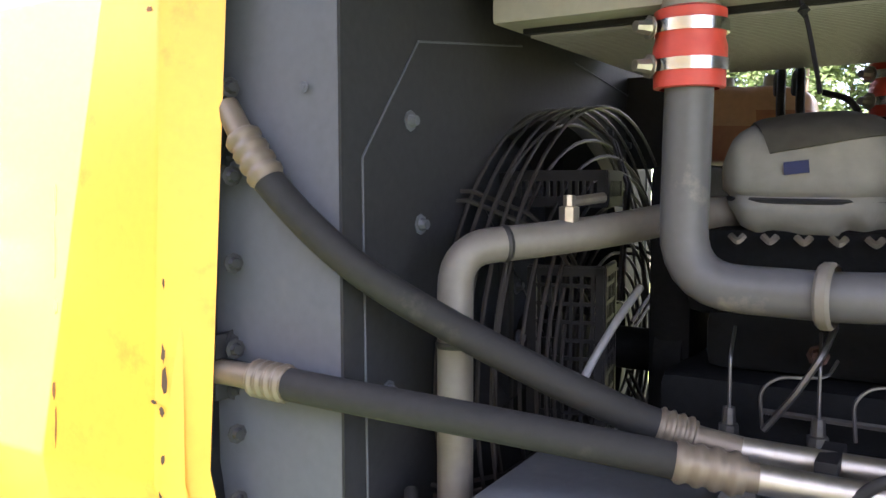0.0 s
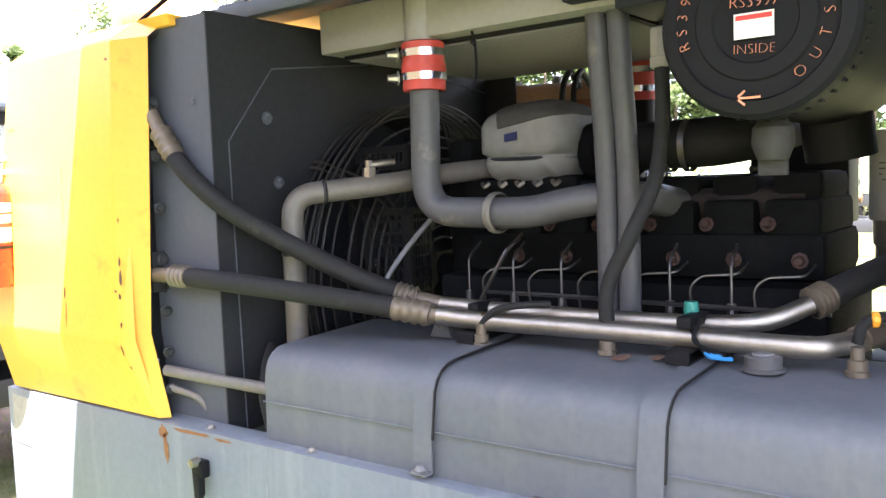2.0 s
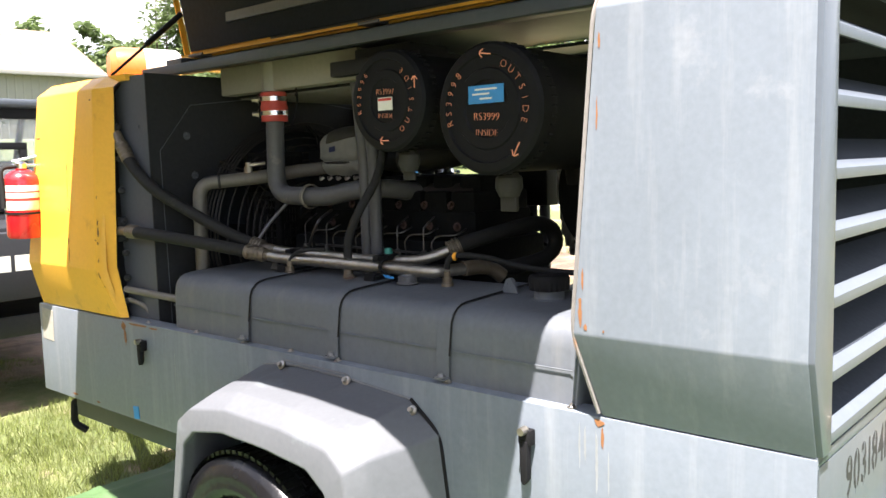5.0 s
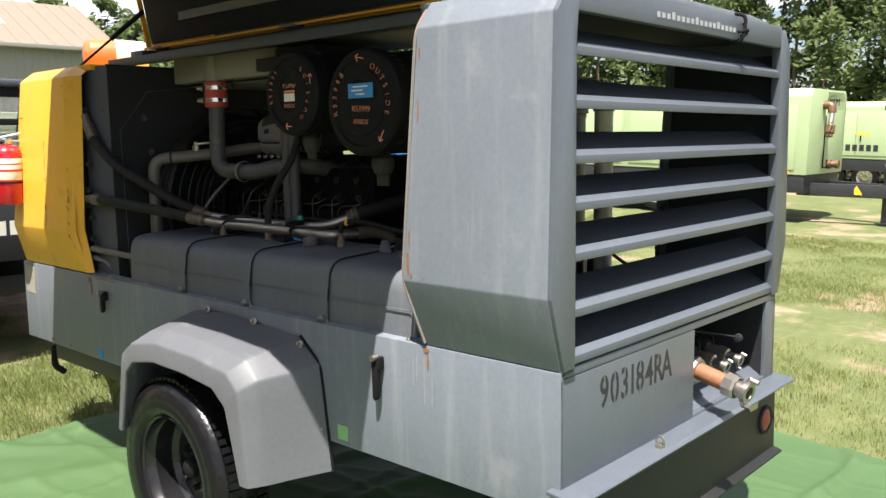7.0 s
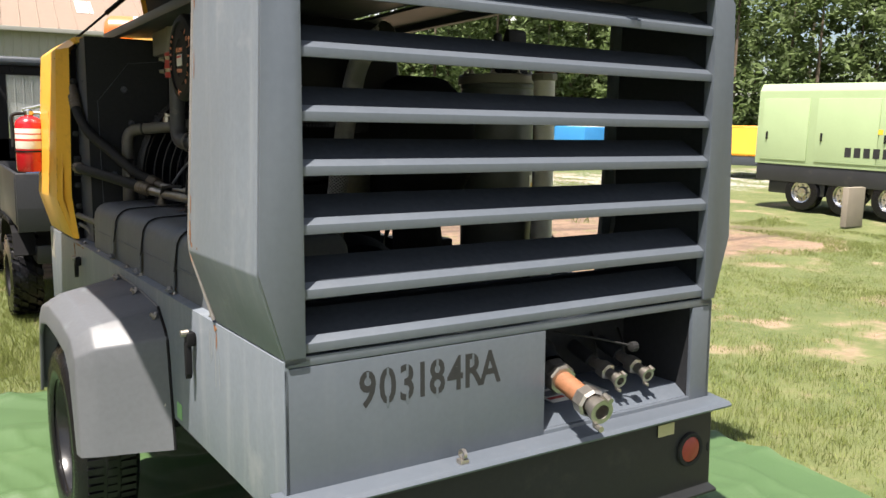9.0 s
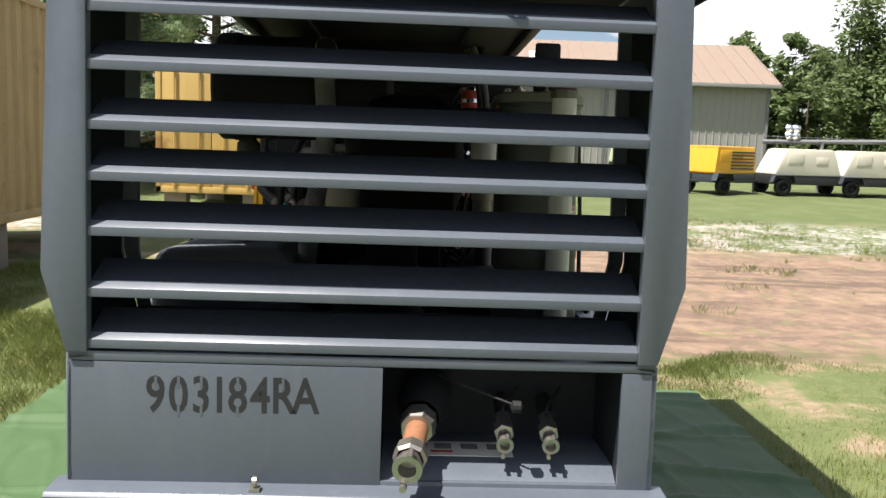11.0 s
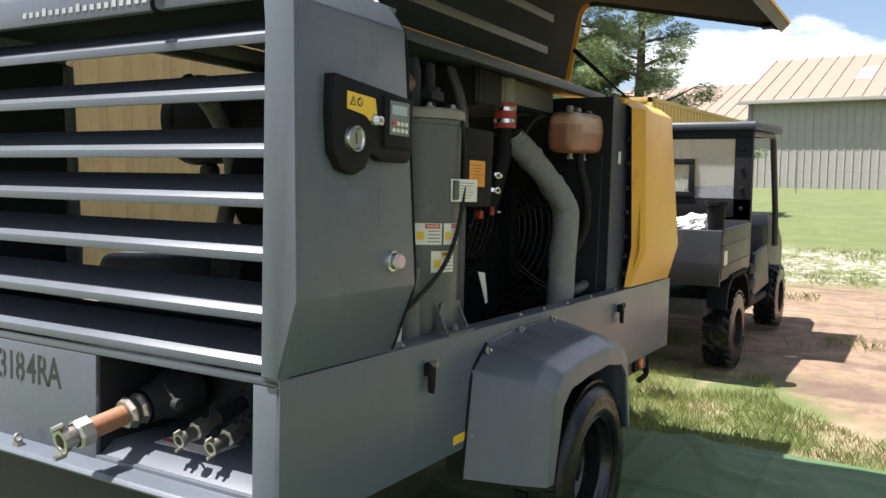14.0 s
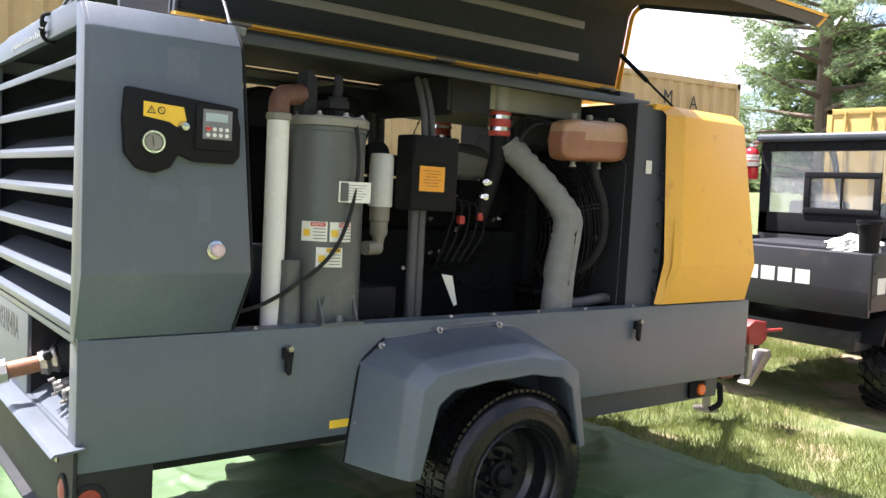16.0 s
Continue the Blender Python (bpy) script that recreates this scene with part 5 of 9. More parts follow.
tube(bm, line, 0.036, 16)
M["braid"] = material("woven_silver_braid", (0.20, 0.20, 0.20), 0.45, metal=0.5, vary=0.5, grain=220, bump=0.5)
bh = part("braided_hose", bm, "rubber", comp, "thick hose in a silver braided sleeve")
bm = B()
for way in (-1, 1):
    for k in range(14):
        strand = []
        for j in range(0, len(line) * 2 - 1):
            t = min(j / 2, len(line) - 1.001)
            p, q = line[int(t)], line[int(t) + 1]
            along = (q - p).normalized()
            u = along.cross(Vector((0, 1, 0))).normalized()
            ang = way * (j * 0.42) + 2 * math.pi * k / 14
            strand.append(p.lerp(q, t - int(t)) + (u * math.cos(ang) + along.cross(u) * math.sin(ang)) * (0.0362 + 0.0008 * way * math.cos(j * 1.3)))
        tube(bm, strand, 0.0026, 4, False)
tagged(part("braid", bm, "braid", bh), kind="stuff")
bm = B()
lathe(bm, [(0, 0.03), (0.09, 0.03), (0.12, 0.01), (0.12, -0.03), (0, -0.03)], (-0.12, 1.0, 1.57), (-0.35, 1, 0), 28)
lathe(bm, [(0.11, 0.0), (0.13, 0.0), (0.13, 0.04), (0.11, 0.04)], (-0.12, 1.0, 1.57), (-0.35, 1, 0), 28)
part("flange_disc", bm, "steel", comp)

# ---- engine ----
M["rusty_bolt"] = material("rusty_bolt", (0.035, 0.016, 0.013), 0.8)
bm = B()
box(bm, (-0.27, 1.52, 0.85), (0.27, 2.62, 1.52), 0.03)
engine = part("engine", bm, "engine", comp, "diesel engine block, near black with shade in its colour")
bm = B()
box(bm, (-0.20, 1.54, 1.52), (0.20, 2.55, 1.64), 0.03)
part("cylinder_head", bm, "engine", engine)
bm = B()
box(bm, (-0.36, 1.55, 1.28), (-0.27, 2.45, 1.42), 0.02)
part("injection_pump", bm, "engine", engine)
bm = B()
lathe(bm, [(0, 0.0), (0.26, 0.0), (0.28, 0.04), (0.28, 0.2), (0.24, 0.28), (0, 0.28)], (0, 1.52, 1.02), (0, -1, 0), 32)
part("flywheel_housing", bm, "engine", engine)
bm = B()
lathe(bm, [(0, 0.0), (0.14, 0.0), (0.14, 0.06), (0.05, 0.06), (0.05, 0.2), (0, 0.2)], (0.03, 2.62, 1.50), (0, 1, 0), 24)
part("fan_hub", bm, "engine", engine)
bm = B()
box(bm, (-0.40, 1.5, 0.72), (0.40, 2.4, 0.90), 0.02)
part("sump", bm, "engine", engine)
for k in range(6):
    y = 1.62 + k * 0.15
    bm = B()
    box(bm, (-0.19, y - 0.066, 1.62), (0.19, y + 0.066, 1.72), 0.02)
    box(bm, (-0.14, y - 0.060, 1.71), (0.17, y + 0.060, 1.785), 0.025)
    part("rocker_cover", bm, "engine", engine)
    bm = B()
    tube(bm, eased([(-0.32, y + 0.10, 1.46), (-0.32, y + 0.10, 1.575), (-0.24, y + 0.11, 1.615)], 0.02), 0.0034, 6)
    tube(bm, eased([(-0.33, y + 0.04, 1.45), (-0.335, y + 0.045, 1.52), (-0.325, y + 0.02, 1.545), (-0.30, y - 0.06, 1.548), (-0.25, y - 0.07, 1.57)], 0.02), 0.0032, 6)
    pieces("injector_pipe", bm, "dark_steel", engine, "thin steel injector pipe")
    bm = B()
    lathe(bm, [(0, 0.05), (0.011, 0.05), (0.013, 0.02), (0.018, 0.018), (0.018, 0)], (-0.32, y + 0.10, 1.43), (0, 0, 1), 8)
    part("injector_nut", bm, "dark_steel", engine)
    bm = B()
    bolt(bm, (-0.27, y - 0.04, 1.58), (-1, 0, 0), 0.013, 0.016)
    bolt(bm, (-0.20, y + 0.05, 1.66), (-1, 0, 0.3), 0.013, 0.016)
    pieces("manifold_bolt", bm, "rusty_bolt", engine)
bm = B()
tube(bm, eased([(-0.30, 2.42, 1.475), (-0.33, 2.2, 1.48), (-0.335, 1.9, 1.475), (-0.33, 1.5, 1.47)], 0.05), 0.006, 6)
tube(bm, eased([(-0.37, 2.40, 1.46), (-0.38, 2.35, 1.53), (-0.37, 2.31, 1.60), (-0.30, 2.30, 1.64)], 0.02), 0.006, 6)
part("fuel_rail", bm, "dark_steel", engine)
bm = B()
tube(bm, [(-0.10, 1.6, 1.70), (-0.10, 2.4, 1.70)], 0.05, 14)
part("exhaust_manifold", bm, material("rusty_manifold", (0.016, 0.011, 0.009), 0.75, vary=0.3, bump=0.4), engine)
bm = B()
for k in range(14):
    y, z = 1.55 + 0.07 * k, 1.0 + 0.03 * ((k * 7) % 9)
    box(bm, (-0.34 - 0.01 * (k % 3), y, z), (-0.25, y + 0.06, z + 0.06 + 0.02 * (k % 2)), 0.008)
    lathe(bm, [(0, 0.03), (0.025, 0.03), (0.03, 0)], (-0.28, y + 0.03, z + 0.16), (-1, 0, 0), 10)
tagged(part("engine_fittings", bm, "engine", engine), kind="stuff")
# belt guard cages
def cage(bm, lo, hi, axis, nu, nv):
    """A perforated guard plate: a frame with bars across."""
    (u0, v0, w0), (u1, v1, w1) = lo, hi
    def slab(a0, a1, b0, b1):
        p, q = put(axis, a0, b0, w0), put(axis, a1, b1, w1)
        box(bm, [min(i, j) for i, j in zip(p, q)], [max(i, j) for i, j in zip(p, q)])
    for k in range(nu + 1):
        u = u0 + (u1 - u0) * k / nu
        slab(u - 0.0035, u + 0.0035, v0, v1)
    for k in range(nv + 1):
        v = v0 + (v1 - v0) * k / nv
        slab(u0, u1, v - 0.004, v + 0.004)
def turned_cage(bm, a, b, z0, z1, nu, nv):
    """A perforated plate standing between two points of the plan, with a rim."""
    a, b = Vector((*a, 0)), Vector((*b, 0))
    d = (b - a).normalized()
    m = Matrix((d, Vector((-d.y, d.x, 0)), Vector((0, 0, 1)))).transposed().to_4x4()
    m.translation = a
    one, w = B(), (b - a).length
    cage(one, (0.0, z0, 0.0), (w, z1, 0.006), "y", nu, nv)
    for z in (z0, z1 - 0.018):
        box(one, (0, -0.002, z), (w, 0.008, z + 0.018))
    for u in (0, w - 0.016):
        box(one, (u, -0.002, z0), (u + 0.016, 0.008, z1))
    one.transform(m)
    for f in one.faces:
        bm.faces.new([bm.verts.new(v.co) for v in f.verts])
    one.free()


bm = B()
turned_cage(bm, (-0.30, 2.885), (-0.262, 2.735), 1.26, 1.715, 7, 12)
turned_cage(bm, (-0.257, 2.733), (-0.11, 2.765), 1.26, 1.715, 7, 12)
tagged(part("belt_guard", bm, "plastic", comp, "black perforated belt guard"), kind="stuff")
bm = B()
turned_cage(bm, (-0.29, 2.945), (-0.255, 2.735), 1.842, 1.91, 14, 1)
turned_cage(bm, (-0.25, 2.733), (-0.08, 2.765), 1.842, 1.91, 12, 1)
box(bm, (-0.302, 2.93, 1.36), (-0.278, 2.955, 1.91), 0.003)
tagged(part("upper_belt_guard", bm, "plastic", comp, "black slotted belt guard"), kind="stuff")
# coolant pipe
bm = B()
tube(bm, eased([(-0.625, 2.87, 1.12), (-0.615, 2.875, 1.772), (-0.49, 2.78, 1.783), (-0.358, 2.69, 1.797), (-0.18, 2.58, 1.825), (-0.05, 2.5, 1.83)], 0.07, 7), 0.032, 16)
coolant = part("coolant_pipe", bm, "pipe_tan", comp, "tan painted coolant pipe with a bend")
bm = B()
for p, n in (((-0.619, 2.873, 1.605), (0, 0, 1)), ((-0.54, 2.818, 1.779), (-0.8, 0.6, -0.07))):
    lathe(bm, [(0.0335, -0.006), (0.0358, 0), (0.0335, 0.006)], p, n, 16)
pieces("pipe_mark", bm, "ink", coolant)
bm = B()
lathe(bm, [(0, 0.05), (0.012, 0.05), (0.012, 0.03), (0.02, 0.028), (0.02, 0)], (-0.43, 2.74, 1.815), (0, 0, 1), 8)
tube(bm, [(-0.43, 2.74, 1.852), (-0.36, 2.70, 1.86)], 0.010, 8)
part("bleed_valve", bm, "brass", coolant)
# charge air duct, red sleeve and pipe
bm = B()
box(bm, (-0.455, 1.93, 2.185), (0.455, 2.89, 2.315), 0.008)
cooler = part("charge_air_cooler", bm, "duct", comp, "pale beige charge air cooler with a finned underside")
bm = B()
for k in range(48):
    x = -0.37 + k * 0.0155
    box(bm, (x, 1.96, 2.169), (x + 0.0050, 2.85, 2.176))
tagged(part("finned_core", bm, "rail", cooler), kind="stuff")
bm = B()
box(bm, (-0.385, 1.95, 2.174), (0.385, 2.86, 2.1865), 0.002)
part("core_recess", bm, "plastic", cooler)
bm = B()
box(bm, (-0.47, 1.62, 2.17), (-0.25, 1.93, 2.30), 0.006)
box(bm, (-0.50, 1.55, 2.20), (-0.44, 2.05, 2.26), 0.006)
part("cooler_bracket", bm, "inner", cooler)
# Dark cover added over the cooler's pale far end.
bm = B()
box(bm, (0.457, 1.88, 2.15), (0.468, 2.17, 2.32), 0.003)
part("cooler_end_plate", bm, "inner", cooler)
# Second added cover, darkening the pale rear face.
bm = B()
box(bm, (-0.24, 1.905, 2.13), (0.475, 1.92, 2.33), 0.003)
part("cooler_rear_plate", bm, "inner", cooler)
for s, x, y in ((-1, -0.425, 2.525), (1, 0.445, 2.267)):
    bm = B()
    tube(bm, [(x, y, 2.31), (x, y, 2.14)], 0.050, 20)
    part("cooler_neck", bm, "duct", cooler)
    bm = B()
    prof = [(0.050, 2.180), (0.060, 2.175), (0.060, 2.140), (0.057, 2.130), (0.0615, 2.115), (0.0615, 2.087), (0.058, 2.077), (0.060, 2.067), (0.060, 2.047), (0.05, 2.045)]
    lathe(bm, [(r, z) for r, z in prof], (x, y, 0), (0, 0, 1), 28)
    sleeve = part("red_sleeve", bm, "red", comp, "red silicone sleeve with steel clamps")
    for z in (2.147, 2.083):
        bm = B()
        lathe(bm, [(0.060, -0.010), (0.064, -0.010), (0.064, 0.010), (0.060, 0.010)], (x, y, z), (0, 0, 1), 28)
        clamp = part("hose_clamp", bm, "chrome", sleeve)
        bm = B()
        bolt(bm, (x - 0.045, y + 0.055, z), (-0.8, 0.6, 0), 0.014, 0.03)
        part("clamp_screw", bm, "steel", clamp)
bm = B()
tube(bm, eased([(-0.425, 2.525, 2.06), (-0.43, 2.53, 1.712), (-0.422, 2.30, 1.705), (-0.40, 2.20, 1.705), (-0.37, 2.12, 1.725), (-0.338, 2.05, 1.735), (-0.28, 1.95, 1.735), (-0.05, 1.90, 1.70)], 0.10, 7), 0.041, 20)
charge = part("charge_pipe", bm, "pipe", comp, "grey painted charge air pipe with an elbow")
bm = B()
lathe(bm, [(0.05, -0.014), (0.055, -0.008), (0.055, 0.006), (0.05, 0.012)], (-0.423, 2.30, 1.706), (0.1, 1, 0), 24)
part("weld_bead", bm, "pipe_tan", charge)
# heat blanket round the turbocharger
def pillow(bm, grow=1.0, above=None):
    """A quilted pillow, pinched along its seam and at its ties; above: only what lies over that height."""
    bmesh.ops.create_uvsphere(bm, u_segments=56, v_segments=36, radius=1.0)
    for v in bm.verts:
        p = v.co.copy()
        taper = 1 - 0.30 * max(0.0, p.y) ** 2
        q = Vector((math.copysign(abs(p.x) ** 0.7, p.x) * 0.158, math.copysign(abs(p.y) ** 0.5, p.y) * 0.165, math.copysign(abs(p.z) ** 0.75, p.z) * 0.128 * taper))
        puff = 1 + 0.06 * noise.noise(q * 9) - 0.09 * math.exp(-((q.z + 0.035 - 0.02 * q.y) / 0.008) ** 2) + 0.03 * noise.noise(q * 24)
        for tie in (-0.085, -0.02, 0.055):
            puff -= 0.13 * math.exp(-((q.y - tie) / 0.018) ** 2 - ((q.z + 0.10) / 0.03) ** 2)
        v.co = q * puff * grow + Vector((-0.045, 2.378, 1.892))
    if above is not None:
        for co, no in (((0, 2.378, above), (0, 0.16, 1)), ((-0.12, 2.465, 1.95), (0.35, -1, 0.25))):
            bmesh.ops.bisect_plane(bm, geom=bm.verts[:] + bm.edges[:] + bm.faces[:], plane_co=co, plane_no=no, clear_inner=True)
    return bm


blanket = part("heat_blanket", pillow(B()), "blanket", comp, "quilted silver heat blanket round the turbocharger", 60)
M["blanket_top"] = material("dark_olive_blanket_cloth", (0.060, 0.058, 0.050), 0.8, vary=0.2, grain=35, bump=0.4, spec=0.2)
bm = pillow(B(), 1.03, 1.952)
bmesh.ops.solidify(bm, geom=bm.faces[:], thickness=0.006)
part("blanket_flap", bm, "blanket_top", blanket, "dark flap laid over the blanket", 60)
bm = B()
plate(bm, facing((-0.209, 2.385, 1.915), (-1, 0.05, 0.12), roll=6), 0.044, 0.024)
part("maker_tag", bm, material("navy_tag", (0.012, 0.018, 0.07), 0.6), blanket, "small navy tag")
bm = B()
for k in range(5):
    tube(bm, curved([(-0.185, 2.24 + k * 0.06, 1.785), (-0.195, 2.25 + k * 0.06, 1.775), (-0.185, 2.265 + k * 0.06, 1.785)], 4), 0.007, 6)
pieces("blanket_tie", bm, "steel", blanket)
bm = B()
tube(bm, [(-0.035 + 0.163 * math.cos(a) * -1, 2.378 + 0.163 * math.copysign(abs(math.sin(a)) ** 0.7, math.sin(a)), 1.852 + 0.004 * math.sin(a)) for a in [-1.35 + 0.1 * k for k in range(28)]], 0.006, 6)
part("blanket_seam", bm, "inner", blanket)
bm = B()
lathe(bm, [(0.07, 0), (0.082, 0.01), (0.086, 0.03), (0.082, 0.05), (0.07, 0.06), (0.06, 0.09)], (-0.04, 2.225, 1.865), (0, -1, 0), 24)
lathe(bm, [(0.05, 0), (0.065, 0.02), (0.07, 0.05), (0.05, 0.08), (0, 0.09)], (-0.02, 2.13, 1.86), (0, -1, 0), 24)
part("turbocharger", bm, "engine", comp)
# Added filler: closes the bright gap under the heat blanket.
bm = B()
box(bm, (-0.16, 2.20, 1.62), (0.20, 2.60, 1.80), 0.03)
part("exhaust_elbow", bm, "engine", engine)
# Unseen block, added to stop light showing between fan guard and blanket.
bm = B()
box(bm, (-0.10, 2.60, 1.20), (0.34, 2.70, 1.93), 0.03)
part("timing_cover", bm, "engine", engine)
# intake duct beside the upright pipes
bm = B()
tube(bm, eased([(-0.10, 2.12, 1.87), (-0.19, 1.98, 1.865), (-0.20, 1.80, 1.865), (-0.12, 1.72, 1.88), (0.15, 1.68, 1.92)], 0.10), 0.062, 20)
duct = part("intake_duct", bm, "plastic", comp, "black rubber intake duct with steel clamps")
for y in (1.91, 1.86):
    bm = B()
    lathe(bm, [(0.063, -0.008), (0.066, -0.008), (0.066, 0.008), (0.063, 0.008)], (-0.20, y, 1.86), (0, 1, 0), 28)
    part("hose_clamp", bm, "dark_steel", duct)
# twin loop hoses from the bottle
bm = B()
for d in (0.0, 0.045):
    tube(bm, curved([(0.56, 2.56 - d, 2.13), (0.48, 2.545 - d, 2.165), (0.42, 2.525 - d, 2.17), (0.36, 2.515 - d, 2.13), (0.33, 2.51 - d, 2.06), (0.33, 2.50 - d, 1.96)]), 0.011, 8)
pieces("loop_hose", bm, "rubber", comp)
# two upright grey pipes
for y, x in ((2.014, -0.356), (1.957, -0.356)):
    bm = B()
    tube(bm, eased([(x, y, 1.40), (x, y, 1.85), (x - 0.012, y + 0.004, 2.0), (x - 0.03, y + 0.01, 2.3)], 0.1), 0.027, 14)
    part("upright_pipe", bm, "pipe", comp, "upright grey pipe")

# ---- air filters ----
for y, z, r, x0, names in ((1.555, 2.065, 0.182, -0.665, ("RS3996", "RS3997")), (1.10, 2.008, 0.215, -0.66, ("RS3998", "RS3999"))):
    bm = B()
    prof = [(0, 0.008), (r * 0.42, 0.008), (r * 0.44, 0.014), (r * 0.60, 0.014), (r * 0.62, 0.008), (r * 0.80, 0.008), (r * 0.82, 0.016), (r * 0.95, 0.012), (r, 0.0), (r, -0.07), (r * 0.99, -0.075)]
    lathe(bm, prof, (x0, y, z), (-1, 0, 0), 48)
    flt = part("air_filter", bm, "plastic", comp, "round black air filter with orange writing on its cap")
    bm = B()
    for k in range(44):
        a = 2 * math.pi * k / 44
        n = Vector((0, math.cos(a), math.sin(a)))
        box(bm, (x0 + 0.045, y - 0.004 + n.y * r, z - 0.003 + n.z * r), (x0 + 0.07, y + 0.004 + n.y * r, z + 0.003 + n.z * r))
    tagged(part("rim_teeth", bm, "plastic", flt), kind="stuff")
    bm = B()
    lathe(bm, [(r * 0.985, -0.075), (r * 0.97, -0.10), (r * 0.95, -0.62), (r * 0.85, -0.67), (r * 0.5, -0.69), (0, -0.69)], (x0, y, z), (-1, 0, 0), 40)
    part("filter_body", bm, "plastic", flt)
    n = Vector((-1, 0, 0))
    lx = x0 - 0.0165
    words(names[1], r * 0.165, "chalk", flt, facing((lx, y, z + r * (0.17 if r < 0.2 else -0.12)), n, roll=-3), "marker_writing", bold=-0.0011)
    words("INSIDE", r * 0.145, "chalk", flt, facing((lx, y, z - r * (0.30 if r < 0.2 else 0.36)), n, roll=-3), "marker_writing", bold=-0.0011)
    for k, ch in enumerate("OUTSIDE"):
        a = radians(-52 + k * 17) if r < 0.2 else radians(62 - k * 13)
        pos = Vector((lx, y - r * 0.72 * math.cos(a), z + r * 0.72 * math.sin(a)))
        words(ch, r * 0.16, "chalk", flt, facing(pos, n, roll=math.degrees(a) + (90 if r < 0.2 else -90)), "marker_writing", bold=-0.0011)
    for k, ch in enumerate(names[0]):
        a = radians(195 - k * 12)
        pos = Vector((lx, y - r * 0.74 * math.cos(a), z + r * 0.74 * math.sin(a)))
        words(ch, r * 0.165, "chalk", flt, facing(pos, n, roll=math.degrees(a) - 90), "marker_writing", bold=-0.0011)
    for c, rot in (((0.05, -0.78), 180), ((-0.80, 0.30), 90)) if r < 0.2 else (((0.0, 0.82), 170), ((-0.55, -0.62), 240)):
        pos = Vector((lx, y + r * c[0], z + r * c[1]))
        m_ = facing(pos, n, roll=rot)
        bm = B()
        plate(bm, m_, r * 0.22, 0.004, 0.001)
        plate(bm, m_ @ Matrix.Translation((r * 0.08, 0.008, 0)) @ Matrix.Rotation(-0.7, 4, "Z"), r * 0.09, 0.004, 0.001)
        plate(bm, m_ @ Matrix.Translation((r * 0.08, -0.008, 0)) @ Matrix.Rotation(0.7, 4, "Z"), r * 0.09, 0.004, 0.001)
        part("marker_arrow", bm, "chalk", flt)
    bm = B()
    if r < 0.2:
        plate(bm, facing((x0 - 0.0155, y, z - r * 0.06), n), 0.072, 0.046)
        lab = part("filter_label", bm, "label", flt, "small white warning label")
        bm = B()
        plate(bm, facing((x0 - 0.0178, y, z - r * 0.06 + 0.015), n), 0.066, 0.009, 0.0006)
        part("label_band", bm, "label_red", lab)
    else:
        plate(bm, facing((x0 - 0.0155, y, z + r * 0.22), n), 0.145, 0.058)
        lab = part("filter_label", bm, "label_blue", flt, "blue printed label")
        bm = B()
        for k in range(3):
            plate(bm, facing((x0 - 0.0178, y + 0.02 * (k % 2), z + r * 0.22 + 0.016 - 0.015 * k), n), 0.09 - 0.02 * k, 0.006, 0.0006)
        part("label_print", bm, "label", lab)
    bm = B()
    k = r / 0.215
    lathe(bm, [(0.030 * k, 0.02), (0.034 * k, 0.0), (0.046 * k, -0.012), (0.048 * k, -0.045), (0.040 * k, -0.062), (0.034 * k, -0.075)], (x0 + 0.10, y, z - r), (0, 0, 1), 20)
    box(bm, (x0 + 0.10 - 0.008 * k, y - 0.034 * k, z - r - 0.125 * k), (x0 + 0.10 + 0.008 * k, y + 0.034 * k, z - r - 0.06), 0.005)
    part("dust_valve", bm, "dusty_black", flt, "dusty rubber dust valve")
    bm = B()
    tube(bm, eased([(x0 + 0.40, y, z), (x0 + 0.56, y, z), (x0 + 0.60, y - 0.02, z - 0.25)], 0.10), r * 0.45, 18)
    part("filter_elbow", bm, "plastic", flt)
# ---- far side: separator vessel, filter, electric box, exhaust, bottle ----
VC = Vector((0.645, 1.09, 0))
bm = B()
lathe(bm, [(0, 0.95), (0.10, 0.955), (0.16, 1.0), (0.168, 1.06), (0.168, 1.955), (0.172, 1.96), (0.172, 1.975), (0.168, 1.98)], VC, (0, 0, 1), 40)
vessel = part("separator_vessel", bm, "green_dark", comp, "grey-green oil separator vessel with warning labels")
bm = B()
lathe(bm, [(0.168, 1.978), (0.182, 1.98), (0.182, 2.012), (0.175, 2.02), (0, 2.022)], VC, (0, 0, 1), 40)
part("vessel_lid", bm, "duct", vessel, "pale flat bolted lid")
bm = B()
for k in range(8):
    a = 2 * math.pi * k / 8
    bolt(bm, VC + Vector((0.15 * math.cos(a), 0.15 * math.sin(a), 2.022)), (0, 0, 1), 0.013, 0.018)
pieces("lid_bolt", bm, "steel", vessel)
bm = B()
lathe(bm, [(0, 0.20), (0.02, 0.19), (0.022, 0.10), (0.045, 0.095), (0.045, 0.05), (0.03, 0.045), (0.03, 0)], VC + Vector((0.02, 0.03, 2.02)), (0, 0, 1), 14)
box(bm, (0.60, 1.05, 2.06), (0.72, 1.15, 2.10), 0.008)
part("minimum_pressure_valve", bm, "inner", vessel)
bm = B()
prism(bm, [(0.93, 2.02), (1.0, 2.02), (1.0, 2.17), (0.975, 2.22), (0.95, 2.21), (0.945, 2.12)], "x", 0.60, 0.70, 0.01)
part("lid_bracket", bm, "inner", vessel)
